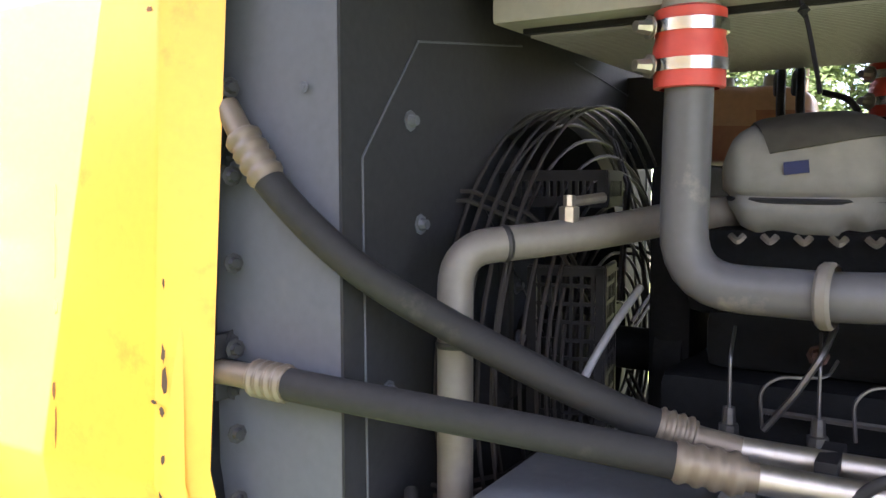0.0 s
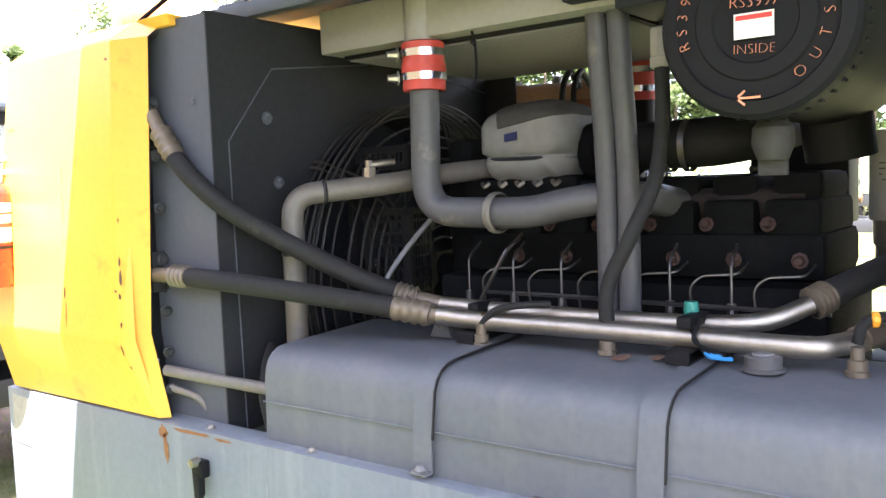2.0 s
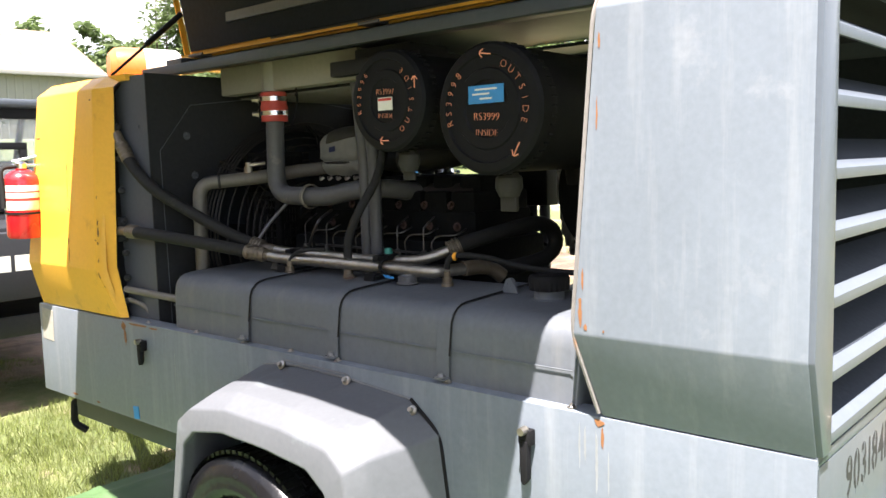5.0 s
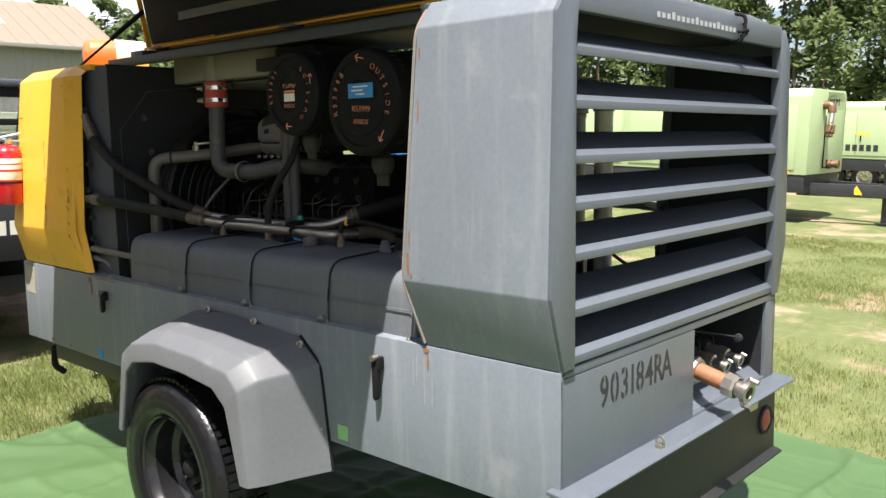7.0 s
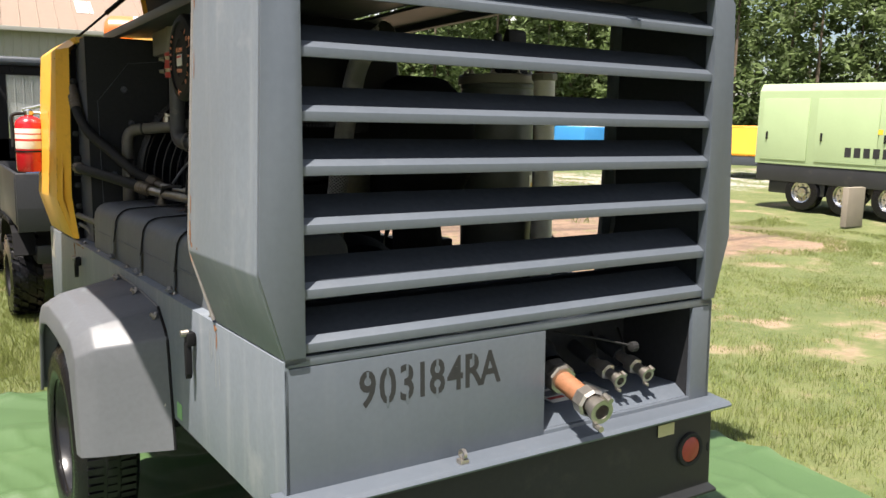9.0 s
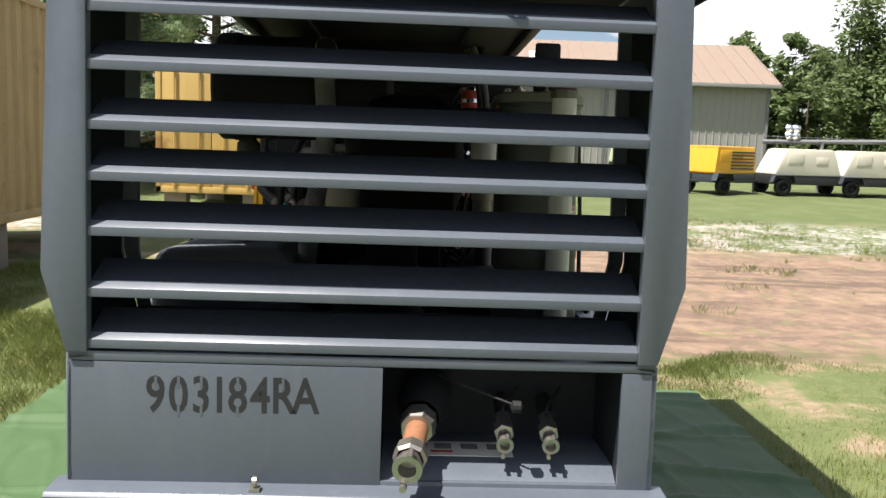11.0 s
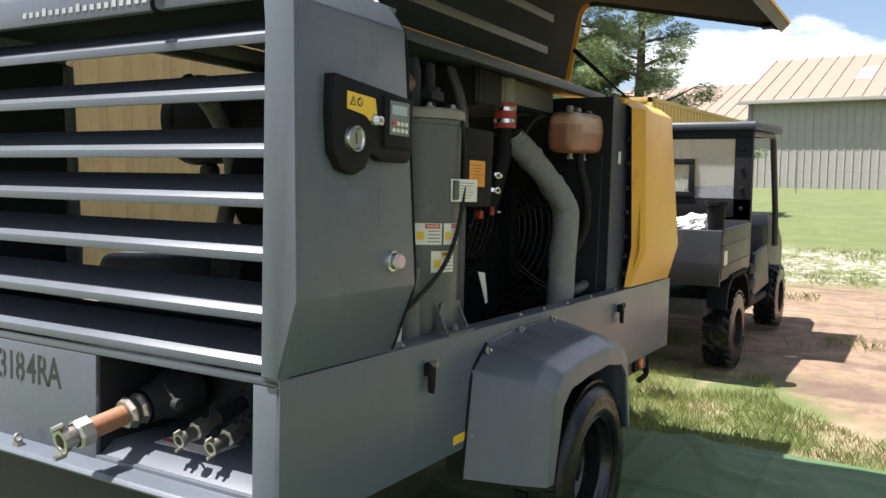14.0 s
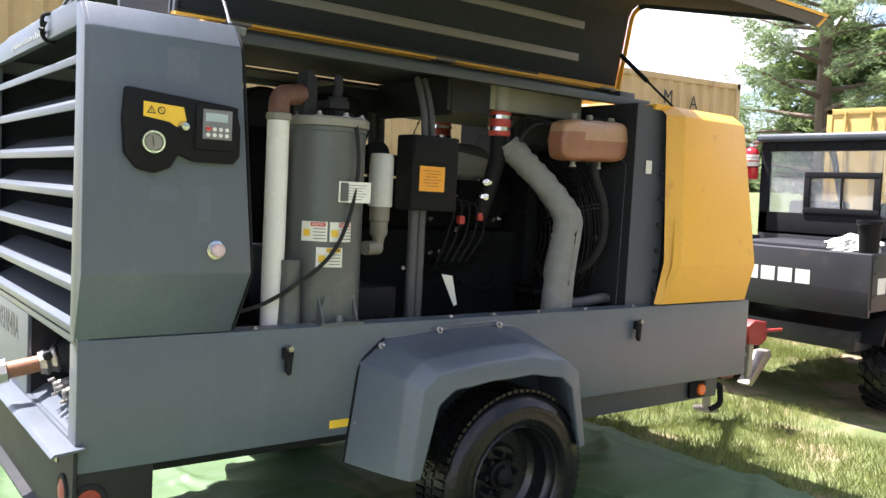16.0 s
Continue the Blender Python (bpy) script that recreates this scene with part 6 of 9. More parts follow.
def on_vessel(a_deg, z, w, h, mat, parent, name, label="", lift=0.002):
    """A label bent round the vessel."""
    bm = B()
    a0, half, r = radians(a_deg), w / 2 / 0.168, 0.168 + lift
    cols = []
    for k in range(7):
        a = a0 - half + 2 * half * k / 6
        cols.append([bm.verts.new(VC + Vector((r * math.cos(a), r * math.sin(a), zz))) for zz in (z - h / 2, z + h / 2)])
    for c0, c1 in zip(cols, cols[1:]):
        bm.faces.new((c0[0], c1[0], c1[1], c0[1]))
    bmesh.ops.solidify(bm, geom=bm.faces[:], thickness=0.001)
    return part(name, bm, mat, parent, label)
for a, z, w in ((-44, 1.525, 0.115), (-4, 1.525, 0.10), (-20, 1.415, 0.115)):
    lab = on_vessel(a, z, w, 0.085, "label", vessel, "warning_label", "white warning label with a triangle")
    on_vessel(a + 6, z + 0.031, w * 0.55, 0.018, "label_red" if z > 1.5 else "label_yellow", lab, "label_band", lift=0.0035)
    am = radians(a + 6)
    words("DANGER" if z > 1.5 else "CAUTION", 0.015, "label" if z > 1.5 else "ink", lab, facing(VC + Vector((math.cos(am), math.sin(am), 0)) * 0.1726 + Vector((0, 0, z + 0.031)), (math.cos(am), math.sin(am), 0)), "label_word", depth=0.0008, squeeze=0.85)
    for k in range(4):
        on_vessel(a + 8, z + 0.012 - 0.014 * k, w * 0.45, 0.004, "rail", lab, "label_print", lift=0.0035)
    on_vessel(a - w * 95, z - 0.006, 0.03, 0.03, "label_yellow", lab, "label_triangle", lift=0.0035)
bm = B()
plate(bm, facing((0.835, 1.125, 1.70), (1, -0.35, 0)), 0.14, 0.09, 0.004)
plate_ = part("data_plate", bm, "label", vessel, "white metal data plate on a bracket")
bm = B()
for k in range(6):
    plate(bm, facing((0.8395, 1.126, 1.73 - 0.012 * k), (1, -0.35, 0)), 0.10 - 0.02 * (k % 3), 0.0025, 0.0008)
pieces("print_line", bm, "pipe_tan", plate_)
bm = B()
box(bm, (0.76, 1.065, 1.66), (0.83, 1.165, 1.74), 0.005)
part("plate_bracket", bm, "green_dark", vessel)
bm = B()
tube(bm, curved([(0.72, 1.10, 2.02), (0.79, 1.12, 2.03), (0.82, 1.135, 1.95), (0.83, 1.14, 1.78), (0.835, 1.10, 1.58), (0.825, 1.02, 1.42), (0.80, 0.88, 1.30), (0.78, 0.74, 1.22), (0.78, 0.62, 1.19)]), 0.009, 10)
part("control_hose", bm, "rubber", vessel, "thin black hose looped over the vessel")
bm = B()
lathe(bm, [(0.055, 1.10), (0.05, 1.18), (0.042, 1.36), (0.045, 1.37), (0.045, 1.40), (0, 1.40)], (0.74, 0.88, 0), (0, 0, 1), 20)
part("sight_tube", bm, "green_dark", vessel)
bm = B()
prism(bm, [(0.98, 1.135), (1.16, 1.135), (1.17, 1.25), (1.02, 1.25)], "x", 0.80, 0.808)
prism(bm, [(0.80, 1.135), (0.86, 1.135), (0.80, 1.25)], "y", 0.985, 0.992)
prism(bm, [(0.80, 1.135), (0.86, 1.135), (0.80, 1.25)], "y", 1.155, 1.162)
box(bm, (0.78, 0.97, 1.128), (0.875, 1.18, 1.14), 0.003)
bolt(bm, (0.84, 1.07, 1.14), (0, 0, 1), 0.02, 0.025)
part("vessel_foot", bm, "green_dark", vessel)
bm = B()
tube(bm, [(0.70, 0.82, 0.90), (0.70, 0.82, 2.0)], 0.047, 20)
blow = part("white_pipe", bm, material("chalky_white_paint", (0.74, 0.73, 0.69), 0.5, vary=0.06, wear=(0.5, 0.46, 0.38), wear_amount=0.3), comp, "dusty white painted riser pipe")
bm = B()
lathe(bm, [(0.05, 0), (0.056, 0.004), (0.056, 0.028), (0.05, 0.032)], (0.70, 0.82, 1.985), (0, 0, 1), 8)
part("pipe_nut", bm, "duct", blow)
bm = B()
tube(bm, eased([(0.70, 0.82, 2.01), (0.70, 0.82, 2.09), (0.66, 0.94, 2.11)], 0.06), 0.045, 16)
part("pipe_elbow", bm, material("rusty_brown", (0.13, 0.06, 0.04), 0.6, vary=0.25, bump=0.3), blow)
bm = B()
lathe(bm, [(0, 1.635), (0.058, 1.635), (0.060, 1.642), (0.060, 1.875), (0.052, 1.895), (0, 1.90)], (0.454, 1.505, 0), (0, 0, 1), 28)
oil_filter = part("oil_filter", bm, "white", comp, "white spin-on oil filter with fine print")
bm = B()
for k in range(24):
    a = radians(160 + 9 * (k % 6))
    if k % 5 != 3:
        plate(bm, facing(Vector((0.454, 1.505, 1.80 - 0.016 * (k // 6))) + Vector((math.cos(a), math.sin(a), 0)) * 0.0603, (math.cos(a), math.sin(a), 0)), 0.0095, 0.004, 0.0006)
pieces("print_line", bm, "rail", oil_filter)
bm = B()
lathe(bm, [(0, 1.44), (0.025, 1.44), (0.03, 1.48), (0.044, 1.50), (0.044, 1.56), (0.05, 1.565), (0.05, 1.635), (0, 1.64)], (0.454, 1.505, 0), (0, 0, 1), 20)
lathe(bm, [(0, 0), (0.035, 0), (0.035, 0.1), (0, 0.1)], (0.454, 1.505, 1.43), (0.3, -1, 0), 14)
part("filter_head", bm, "duct", oil_filter)
bm = B()
box(bm, (0.42, 1.612, 1.625), (0.565, 1.90, 2.0), 0.012)
M["brown_print"] = material("brown_print", (0.36, 0.13, 0.02), 0.5, bump=0.0)
ebox = part("electric_box", bm, "plastic", comp, "black electrical box with an orange label")
bm = B()
box(bm, (0.562, 1.62, 1.865), (0.572, 1.89, 1.995), 0.004)
part("box_lid", bm, "plastic", ebox)
bm = B()
plate(bm, facing((0.5665, 1.735, 1.785), (1, 0, 0)), 0.155, 0.125)
lab = part("box_label", bm, "label_orange", ebox, "orange printed label")
bm = B()
for k in range(6):
    plate(bm, facing((0.5688, 1.73 + 0.01 * (k % 2), 1.825 - 0.015 * k), (1, 0, 0)), 0.11 - 0.02 * (k % 3), 0.004, 0.0006)
pieces("label_line", bm, "brown_print", lab)
bm = B()
for y, x in ((1.68, 0.50), (1.74, 0.48)):
    tube(bm, [(x, y, 0.9), (x, y, 1.63)], 0.026, 12)
    tube(bm, eased([(x - 0.02, y + 0.06, 2.0), (x - 0.04, y + 0.06, 2.15), (x - 0.10, y + 0.05, 2.3)], 0.08), 0.018, 12)
pieces("conduit_pipe", bm, "pipe", ebox, "grey conduit pipe")
line = curved([(0.45, 2.30, 2.03), (0.47, 2.33, 1.985), (0.52, 2.385, 1.92), (0.58, 2.455, 1.83), (0.64, 2.53, 1.72), (0.675, 2.575, 1.63), (0.685, 2.565, 1.52), (0.688, 2.53, 1.3), (0.69, 2.515, 1.0)], 8)
bm = B()
tube(bm, line[4:], [0.071 + 0.010 * noise.noise(Vector((k * 0.9, 3.1, 0))) for k in range(len(line) - 4)], 20)
for v in bm.verts:
    v.co += 0.010 * noise.noise_vector(v.co * 11) + 0.004 * noise.noise_vector(v.co * 30)
wrap = part("wrapped_exhaust", bm, "blanket", comp, "exhaust pipe wrapped in a silver heat sleeve", 60)
bm = B()
seam = [p + Vector((0.045, 0.055, 0.0)) for p in line[7:]]
loft(bm, seam, [p + Vector((0.008, 0.032, 0.006 * math.sin(k * 1.3))) for k, p in enumerate(seam)])
bmesh.ops.solidify(bm, geom=bm.faces[:], thickness=0.006)
part("sleeve_seam", bm, "blanket", wrap)
bm = B()
tube(bm, [(0.445, 2.267, 2.07), (0.44, 2.262, 1.9), (0.42, 2.235, 1.76), (0.39, 2.20, 1.6)], 0.046, 16)
pipe_ob = part("charge_pipe", bm, "plastic", comp, "black charge air pipe")
for z in (1.79, 1.71):
    bm = B()
    lathe(bm, [(0.050, -0.010), (0.054, -0.010), (0.054, 0.010), (0.050, 0.010)], (0.405 + 0.15 * (z - 1.75), 2.223 + 0.2 * (z - 1.75), z), (0.1, 0.16, 1), 22)
    bolt(bm, (0.452, 2.19, z), (0.8, -0.6, 0), 0.012, 0.02)
    part("hose_clamp", bm, "chrome", pipe_ob)
bm = B()
def bottle_point(u, v):
    """A point on a blow-moulded box with soft corners, a seam round its middle and two pinched ribs."""
    c = Vector((math.cos(v) * math.cos(u), math.cos(v) * math.sin(u), math.sin(v)))
    q = Vector([math.copysign(abs(k) ** e, k) for k, e in zip(c, (0.42, 0.34, 0.42))])
    pinch = 1.0
    for y in (-0.33, 0.33):
        pinch -= 0.20 * math.exp(-((q.y - y) / 0.07) ** 2)
    seam = 1 + 0.035 * math.exp(-(q.z / 0.05) ** 2)
    lean = 0.012 * q.y
    return Vector((0.672 + 0.083 * q.x * pinch * seam, 2.735 + 0.262 * q.y * seam, 2.052 + lean + 0.116 * q.z * (0.6 + 0.4 * pinch)))


rows = [[bm.verts.new(bottle_point(2 * math.pi * i / 72, math.pi * (j / 30 - 0.5))) for i in range(72)] for j in range(1, 30)]
for r0, r1 in zip(rows, rows[1:]):
    for i in range(72):
        bm.faces.new((r0[i], r0[(i + 1) % 72], r1[(i + 1) % 72], r1[i]))
bm.faces.new(rows[0][::-1])
bm.faces.new(rows[-1])
bottle = part("coolant_bottle", bm, "bottle", comp, "translucent brown coolant bottle, half full", 60)
bottle.data.materials.append(M["bottle_full"])
heights = [f.center.z for f in bottle.data.polygons]
level = 0.42 * min(heights) + 0.58 * max(heights)
for f in bottle.data.polygons:
    f.material_index = 1 if f.center.z < level else 0
bm = B()
for y in (2.63, 2.84):
    lathe(bm, [(0.007, 0.006), (0.007, 0.0), (0.016, 0.0), (0.016, 0.006), (0.007, 0.006)], (0.742, y, 2.02), (1, 0, 0), 14)
for y in (2.60, 2.72, 2.90):
    lathe(bm, [(0.02, 0), (0.02, 0.03), (0.012, 0.036), (0, 0.036)], (0.68, y, 2.16), (0, 0, 1), 14)
for y in (2.60, 2.80):
    lathe(bm, [(0.014, 0), (0.014, -0.03), (0.02, -0.032), (0.02, -0.04), (0, -0.04)], (0.69, y, 1.94), (0, 0, 1), 12)
pieces("bottle_stud", bm, "duct", bottle)
# Added dark plate, hides the bottle's front end from the near side.
bm = B()
box(bm, (0.556, 2.84, 1.93), (0.566, 3.02, 2.20), 0.003)
part("bottle_bracket", bm, "inner", bottle, "dark plate added behind the bottle")
bm = B()
tube(bm, curved([(0.60, 2.45, 2.13), (0.57, 2.38, 2.10), (0.53, 2.34, 2.02), (0.50, 2.33, 1.94)]), 0.009, 8)
part("bottle_hose", bm, "rubber", bottle)
bm = B()
tube(bm, curved([(0.68, 2.78, 1.95), (0.68, 2.80, 1.85), (0.70, 2.86, 1.70), (0.69, 2.88, 1.5), (0.62, 2.84, 1.35), (0.5, 2.8, 1.28)]), 0.024, 12)
part("coolant_hose", bm, "rubber", bottle)
bm = B()
cage(bm, (0.38, 1.62, 2.78), (0.58, 1.92, 2.788), "y", 9, 9)
tagged(part("upper_guard", bm, "plastic", comp, "black perforated guard"), kind="stuff")
bm = B()
tube(bm, curved([(0.62, 3.05, 1.14), (0.68, 2.92, 1.16), (0.70, 2.75, 1.15), (0.66, 2.62, 1.13)]), 0.03, 12)
part("drain_hose", bm, "pipe", comp)
bm = B()
plate(bm, facing((0.808, 3.10, 1.93), (1, 0, 0)), 0.05, 0.075)
part("radiator_label", bm, "label", comp)
bm = B()
for k in range(5):
    tube(bm, curved([(0.35, 1.95 + 0.05 * k, 1.75 - 0.03 * k), (0.42, 2.0 + 0.05 * k, 1.66), (0.40, 1.98 + 0.06 * k, 1.5), (0.38, 1.93 + 0.05 * k, 1.35)]), 0.007, 6)
pieces("wire", bm, "plastic", comp)
bm = B()
for y, z in ((2.05, 1.58), (2.18, 1.60)):
    box(bm, (0.40, y - 0.018, z - 0.022), (0.435, y + 0.018, z + 0.022), 0.008)
pieces("red_terminal", bm, "red", comp, "red battery terminal cover")
bm = B()
prism(bm, [(1.86, 1.30), (1.93, 1.29), (1.97, 1.14), (1.95, 1.13)], "x", 0.52, 0.524)
part("paper_tag", bm, "label", comp, "white paper tag hanging on wires")
bm = B()
box(bm, (0.30, 1.32, 1.02), (0.56, 1.56, 1.25), 0.02)
for k in range(4):
    bolt(bm, (0.56, 1.36 + 0.05 * k, 1.10), (1, 0, 0), 0.012, 0.012)
part("battery_box", bm, "plastic", comp)
rng_wire = random.Random(12)
bm = B()
for k in range(22):
    y, z = rng_wire.uniform(1.65, 2.45), rng_wire.uniform(1.2, 1.75)
    pts = [(0.30, y, z)]
    for j in range(4):
        pts.append((rng_wire.uniform(0.30, 0.42), pts[-1][1] + rng_wire.uniform(-0.12, 0.12), pts[-1][2] + rng_wire.uniform(-0.12, 0.06)))
    tube(bm, curved(pts, 5), rng_wire.choice((0.003, 0.004, 0.006, 0.008)), 8)
tagged(part("engine_cabling", bm, "engine", engine), kind="stuff")
bm = B()
for k in range(12):
    y, z = rng_wire.uniform(1.62, 2.40), rng_wire.uniform(1.25, 1.80)
    lathe(bm, [(0, 0.02), (0.007, 0.02), (0.008, 0.006), (0.012, 0.005), (0.012, 0)], (rng_wire.uniform(0.32, 0.40), y, z), (1, rng_wire.uniform(-1, 1), rng_wire.uniform(-0.3, 1)), 7)
pieces("cable_clip", bm, "steel", engine)
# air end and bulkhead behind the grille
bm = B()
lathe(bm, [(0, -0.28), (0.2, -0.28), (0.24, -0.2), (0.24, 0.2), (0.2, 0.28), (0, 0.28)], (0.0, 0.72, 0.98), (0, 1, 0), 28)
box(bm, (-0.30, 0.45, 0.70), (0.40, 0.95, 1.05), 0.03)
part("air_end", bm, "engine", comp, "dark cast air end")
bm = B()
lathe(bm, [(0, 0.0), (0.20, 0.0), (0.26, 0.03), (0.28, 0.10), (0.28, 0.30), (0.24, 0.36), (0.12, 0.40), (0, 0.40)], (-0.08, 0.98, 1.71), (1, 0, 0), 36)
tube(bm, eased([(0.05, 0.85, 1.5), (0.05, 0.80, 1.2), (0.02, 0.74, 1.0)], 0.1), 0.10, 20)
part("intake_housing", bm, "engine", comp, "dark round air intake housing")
bm = B()
box(bm, (-0.80, 0.40, 1.10), (0.80, 0.44, 1.20), 0.005)
part("oil_cooler", bm, "lining", comp, "dark oil cooler behind the grille")
# ---- ground ----
def rise(x, y):
    """Height of the ground: level round the machine, a little higher towards the warehouse."""
    t = min(1.0, max(0.0, (y - 14.0) / 32.0))
    return 0.95 * t * t * (3 - 2 * t)


def ground_material():
    m = bpy.data.materials.new("grass_dirt_and_gravel")
    m.use_nodes = True
    n, l = m.node_tree.nodes, m.node_tree.links
    b = n["Principled BSDF"]
    b.inputs["Roughness"].default_value = 0.95
    geo = n.new("ShaderNodeNewGeometry")
    sep = n.new("ShaderNodeSeparateXYZ")
    units = n.new("ShaderNodeVectorMath")
    units.operation = "SCALE"
    units.inputs["Scale"].default_value = 1 / UNIT
    l.new(geo.outputs["Position"], units.inputs[0])
    l.new(units.outputs["Vector"], sep.inputs[0])
    def fbm(scale, detail=6.0, rough=0.6):
        t = n.new("ShaderNodeTexNoise")
        t.inputs["Scale"].default_value, t.inputs["Detail"].default_value, t.inputs["Roughness"].default_value = scale, detail, rough
        l.new(units.outputs["Vector"], t.inputs["Vector"])
        return t.outputs["Fac"]
    def math_(op, a, b_=0.0, c=0.0):
        t = n.new("ShaderNodeMath")
        t.operation = op
        for i, v in enumerate((a, b_, c)):
            if hasattr(v, "links"):
                l.new(v, t.inputs[i])
            else:
                t.inputs[i].default_value = v
        return t.outputs[0]
    def step(v, lo, hi, amount=1.0):
        t = n.new("ShaderNodeMapRange")
        t.interpolation_type = "SMOOTHSTEP"
        l.new(v, t.inputs["Value"])
        t.inputs["From Min"].default_value, t.inputs["From Max"].default_value, t.inputs["To Max"].default_value = lo, hi, amount
        return t.outputs["Result"]
    def mix(f, a, c):
        t = n.new("ShaderNodeMix")
        t.data_type = "RGBA"
        if hasattr(f, "links"):
            l.new(f, t.inputs["Factor"])
        else:
            t.inputs["Factor"].default_value = f
        for k, v in (("A", a), ("B", c)):
            if hasattr(v, "links"):
                l.new(v, t.inputs[k])
            else:
                t.inputs[k].default_value = (*v, 1)
        return t.outputs["Result"]
    big, mid, fine, grit = fbm(0.22), fbm(1.1), fbm(9.0), fbm(70.0, 3.0)
    grass = mix(step(mid, 0.4, 0.62), (0.090, 0.116, 0.034), (0.128, 0.148, 0.050))
    grass = mix(step(fine, 0.45, 0.75, 0.7), grass, (0.165, 0.16, 0.07))
    sand = mix(step(fine, 0.35, 0.65), (0.32, 0.235, 0.16), (0.25, 0.175, 0.115))
    # bare patches in the grass
    bare = step(math_("ADD", math_("MULTIPLY", big, 0.55), math_("MULTIPLY", mid, 0.45)), 0.515, 0.575, 0.85)
    # a well-kept lawn beyond the gravel
    lawn = mix(step(mid, 0.4, 0.65), (0.080, 0.104, 0.030), (0.105, 0.126, 0.042))
    col = mix(step(sep.outputs["Y"], 18.5, 21.0), mix(bare, grass, sand), lawn)
    # the dirt track: a band between two wavy edges, on the far side of the machine
    wob = math_("MULTIPLY", math_("SUBTRACT", mid, 0.5), 3.2)
    y = math_("ADD", sep.outputs["Y"], wob)
    x = math_("ADD", sep.outputs["X"], math_("MULTIPLY", math_("SUBTRACT", mid, 0.5), 2.0))
    near_edge = math_("SUBTRACT", y, math_("MULTIPLY", math_("MAXIMUM", math_("SUBTRACT", sep.outputs["X"], 2.2), 0.0), 0.12))
    band = math_("MULTIPLY", step(near_edge, 4.5, 5.6), math_("SUBTRACT", 1.0, step(y, 12.5, 14.5)))
    side = math_("ADD", math_("SUBTRACT", x, 2.13), math_("MULTIPLY", math_("SUBTRACT", sep.outputs["Y"], 4.87), 0.72))
    band = math_("MULTIPLY", band, math_("MULTIPLY", step(side, -0.3, 0.5), math_("SUBTRACT", 1.0, step(x, 10.0, 13.0))))
    band = math_("MULTIPLY", band, math_("SUBTRACT", 1.0, step(step(fine, 0.58, 0.66), 0.0, 1.0, 0.45)))
    dirt = mix(step(fine, 0.3, 0.7), (0.25, 0.165, 0.108), (0.19, 0.122, 0.080))
    clods = fbm(3.6, 8.0, 0.7)
    dirt = mix(step(clods, 0.45, 0.58, 0.85), dirt, (0.135, 0.090, 0.066))
    dirt = mix(step(grit, 0.5, 0.75, 0.5), dirt, (0.34, 0.255, 0.18))
    # wheel tracks: long dark ruts drawn out along the track, with a pressed pattern
    stretch = n.new("ShaderNodeMapping")
    stretch.inputs["Scale"].default_value = (0.12, 1.1, 1.0)
    stretch.inputs["Rotation"].default_value = (0, 0, radians(33))
    l.new(units.outputs["Vector"], stretch.inputs["Vector"])
    rut = n.new("ShaderNodeTexNoise")
    rut.inputs["Scale"].default_value, rut.inputs["Detail"].default_value, rut.inputs["Distortion"].default_value = 1.6, 5.0, 0.5
    l.new(stretch.outputs["Vector"], rut.inputs["Vector"])
    ruts = step(rut.outputs["Fac"], 0.525, 0.585)
    dirt = mix(math_("MULTIPLY", math_("MULTIPLY", ruts, step(big, 0.34, 0.50)), 0.7), dirt, (0.092, 0.060, 0.044))
    dirt = mix(step(mid, 0.5, 0.7, 0.5), dirt, (0.34, 0.235, 0.155))
    # low weeds on the track
    weeds = math_("MULTIPLY", step(fbm(1.9, 6.0, 0.65), 0.56, 0.62), step(fine, 0.42, 0.6))
    dirt = mix(math_("MULTIPLY", weeds, 0.8), dirt, (0.15, 0.16, 0.06))
    col = mix(band, col, dirt)
    gravel_band = math_("MULTIPLY", step(y, 13.5, 14.6), math_("SUBTRACT", 1.0, step(y, 18.5, 20.5)))
    gravel_band = math_("MULTIPLY", gravel_band, step(math_("ADD", math_("MULTIPLY", fine, 0.6), math_("MULTIPLY", mid, 0.4)), 0.475, 0.555))
    gravel = mix(step(grit, 0.35, 0.65), (0.26, 0.245, 0.215), (0.43, 0.41, 0.375))
    col = mix(gravel_band, col, gravel)
    l.new(col, b.inputs["Base Color"])
    bp = n.new("ShaderNodeBump")
    bp.inputs["Strength"].default_value, bp.inputs["Distance"].default_value = 0.7, 0.05
    l.new(math_("ADD", math_("MULTIPLY", fine, 0.7), math_("ADD", math_("MULTIPLY", grit, 0.5), math_("MULTIPLY", ruts, -0.5))), bp.inputs["Height"])
    l.new(bp.outputs["Normal"], b.inputs["Normal"])
    return m


def coordinates(stops):
    out = []
    for a, b, step_ in stops:
        out += list(np.arange(a, b, step_))
    return out + [stops[-1][1]]


gx = coordinates([(-600, -120, 60), (-120, -30, 15), (-30, -12, 3), (-12, 20, 0.5), (20, 50, 3), (50, 120, 14), (120, 600, 60)])
gy = coordinates([(-600, -120, 60), (-120, -30, 15), (-30, -9, 3), (-9, 24, 0.5), (24, 80, 3), (80, 160, 16), (160, 640, 60)])
bm = B()
grid = []
for y in gy:
    row = []
    for x in gx:
        near = max(0.0, 1 - max(abs(x) / 14, abs(y - 6) / 18))
        bumps = 0.05 * noise.noise(Vector((x * 0.35, y * 0.35, 1.0))) + 0.025 * noise.noise(Vector((x * 1.3, y * 1.3, 4.0)))
        flat = 0.15 if (abs(x) < 2.7 and -2.4 < y < 4.3) else 1.0
        row.append(bm.verts.new((x, y, rise(x, y) + min(1, near * 3) * bumps * flat - 0.03)))
    grid.append(row)
for r0, r1 in zip(grid, grid[1:]):
    for i in range(len(r0) - 1):
        bm.faces.new((r0[i], r0[i + 1], r1[i + 1], r1[i]))
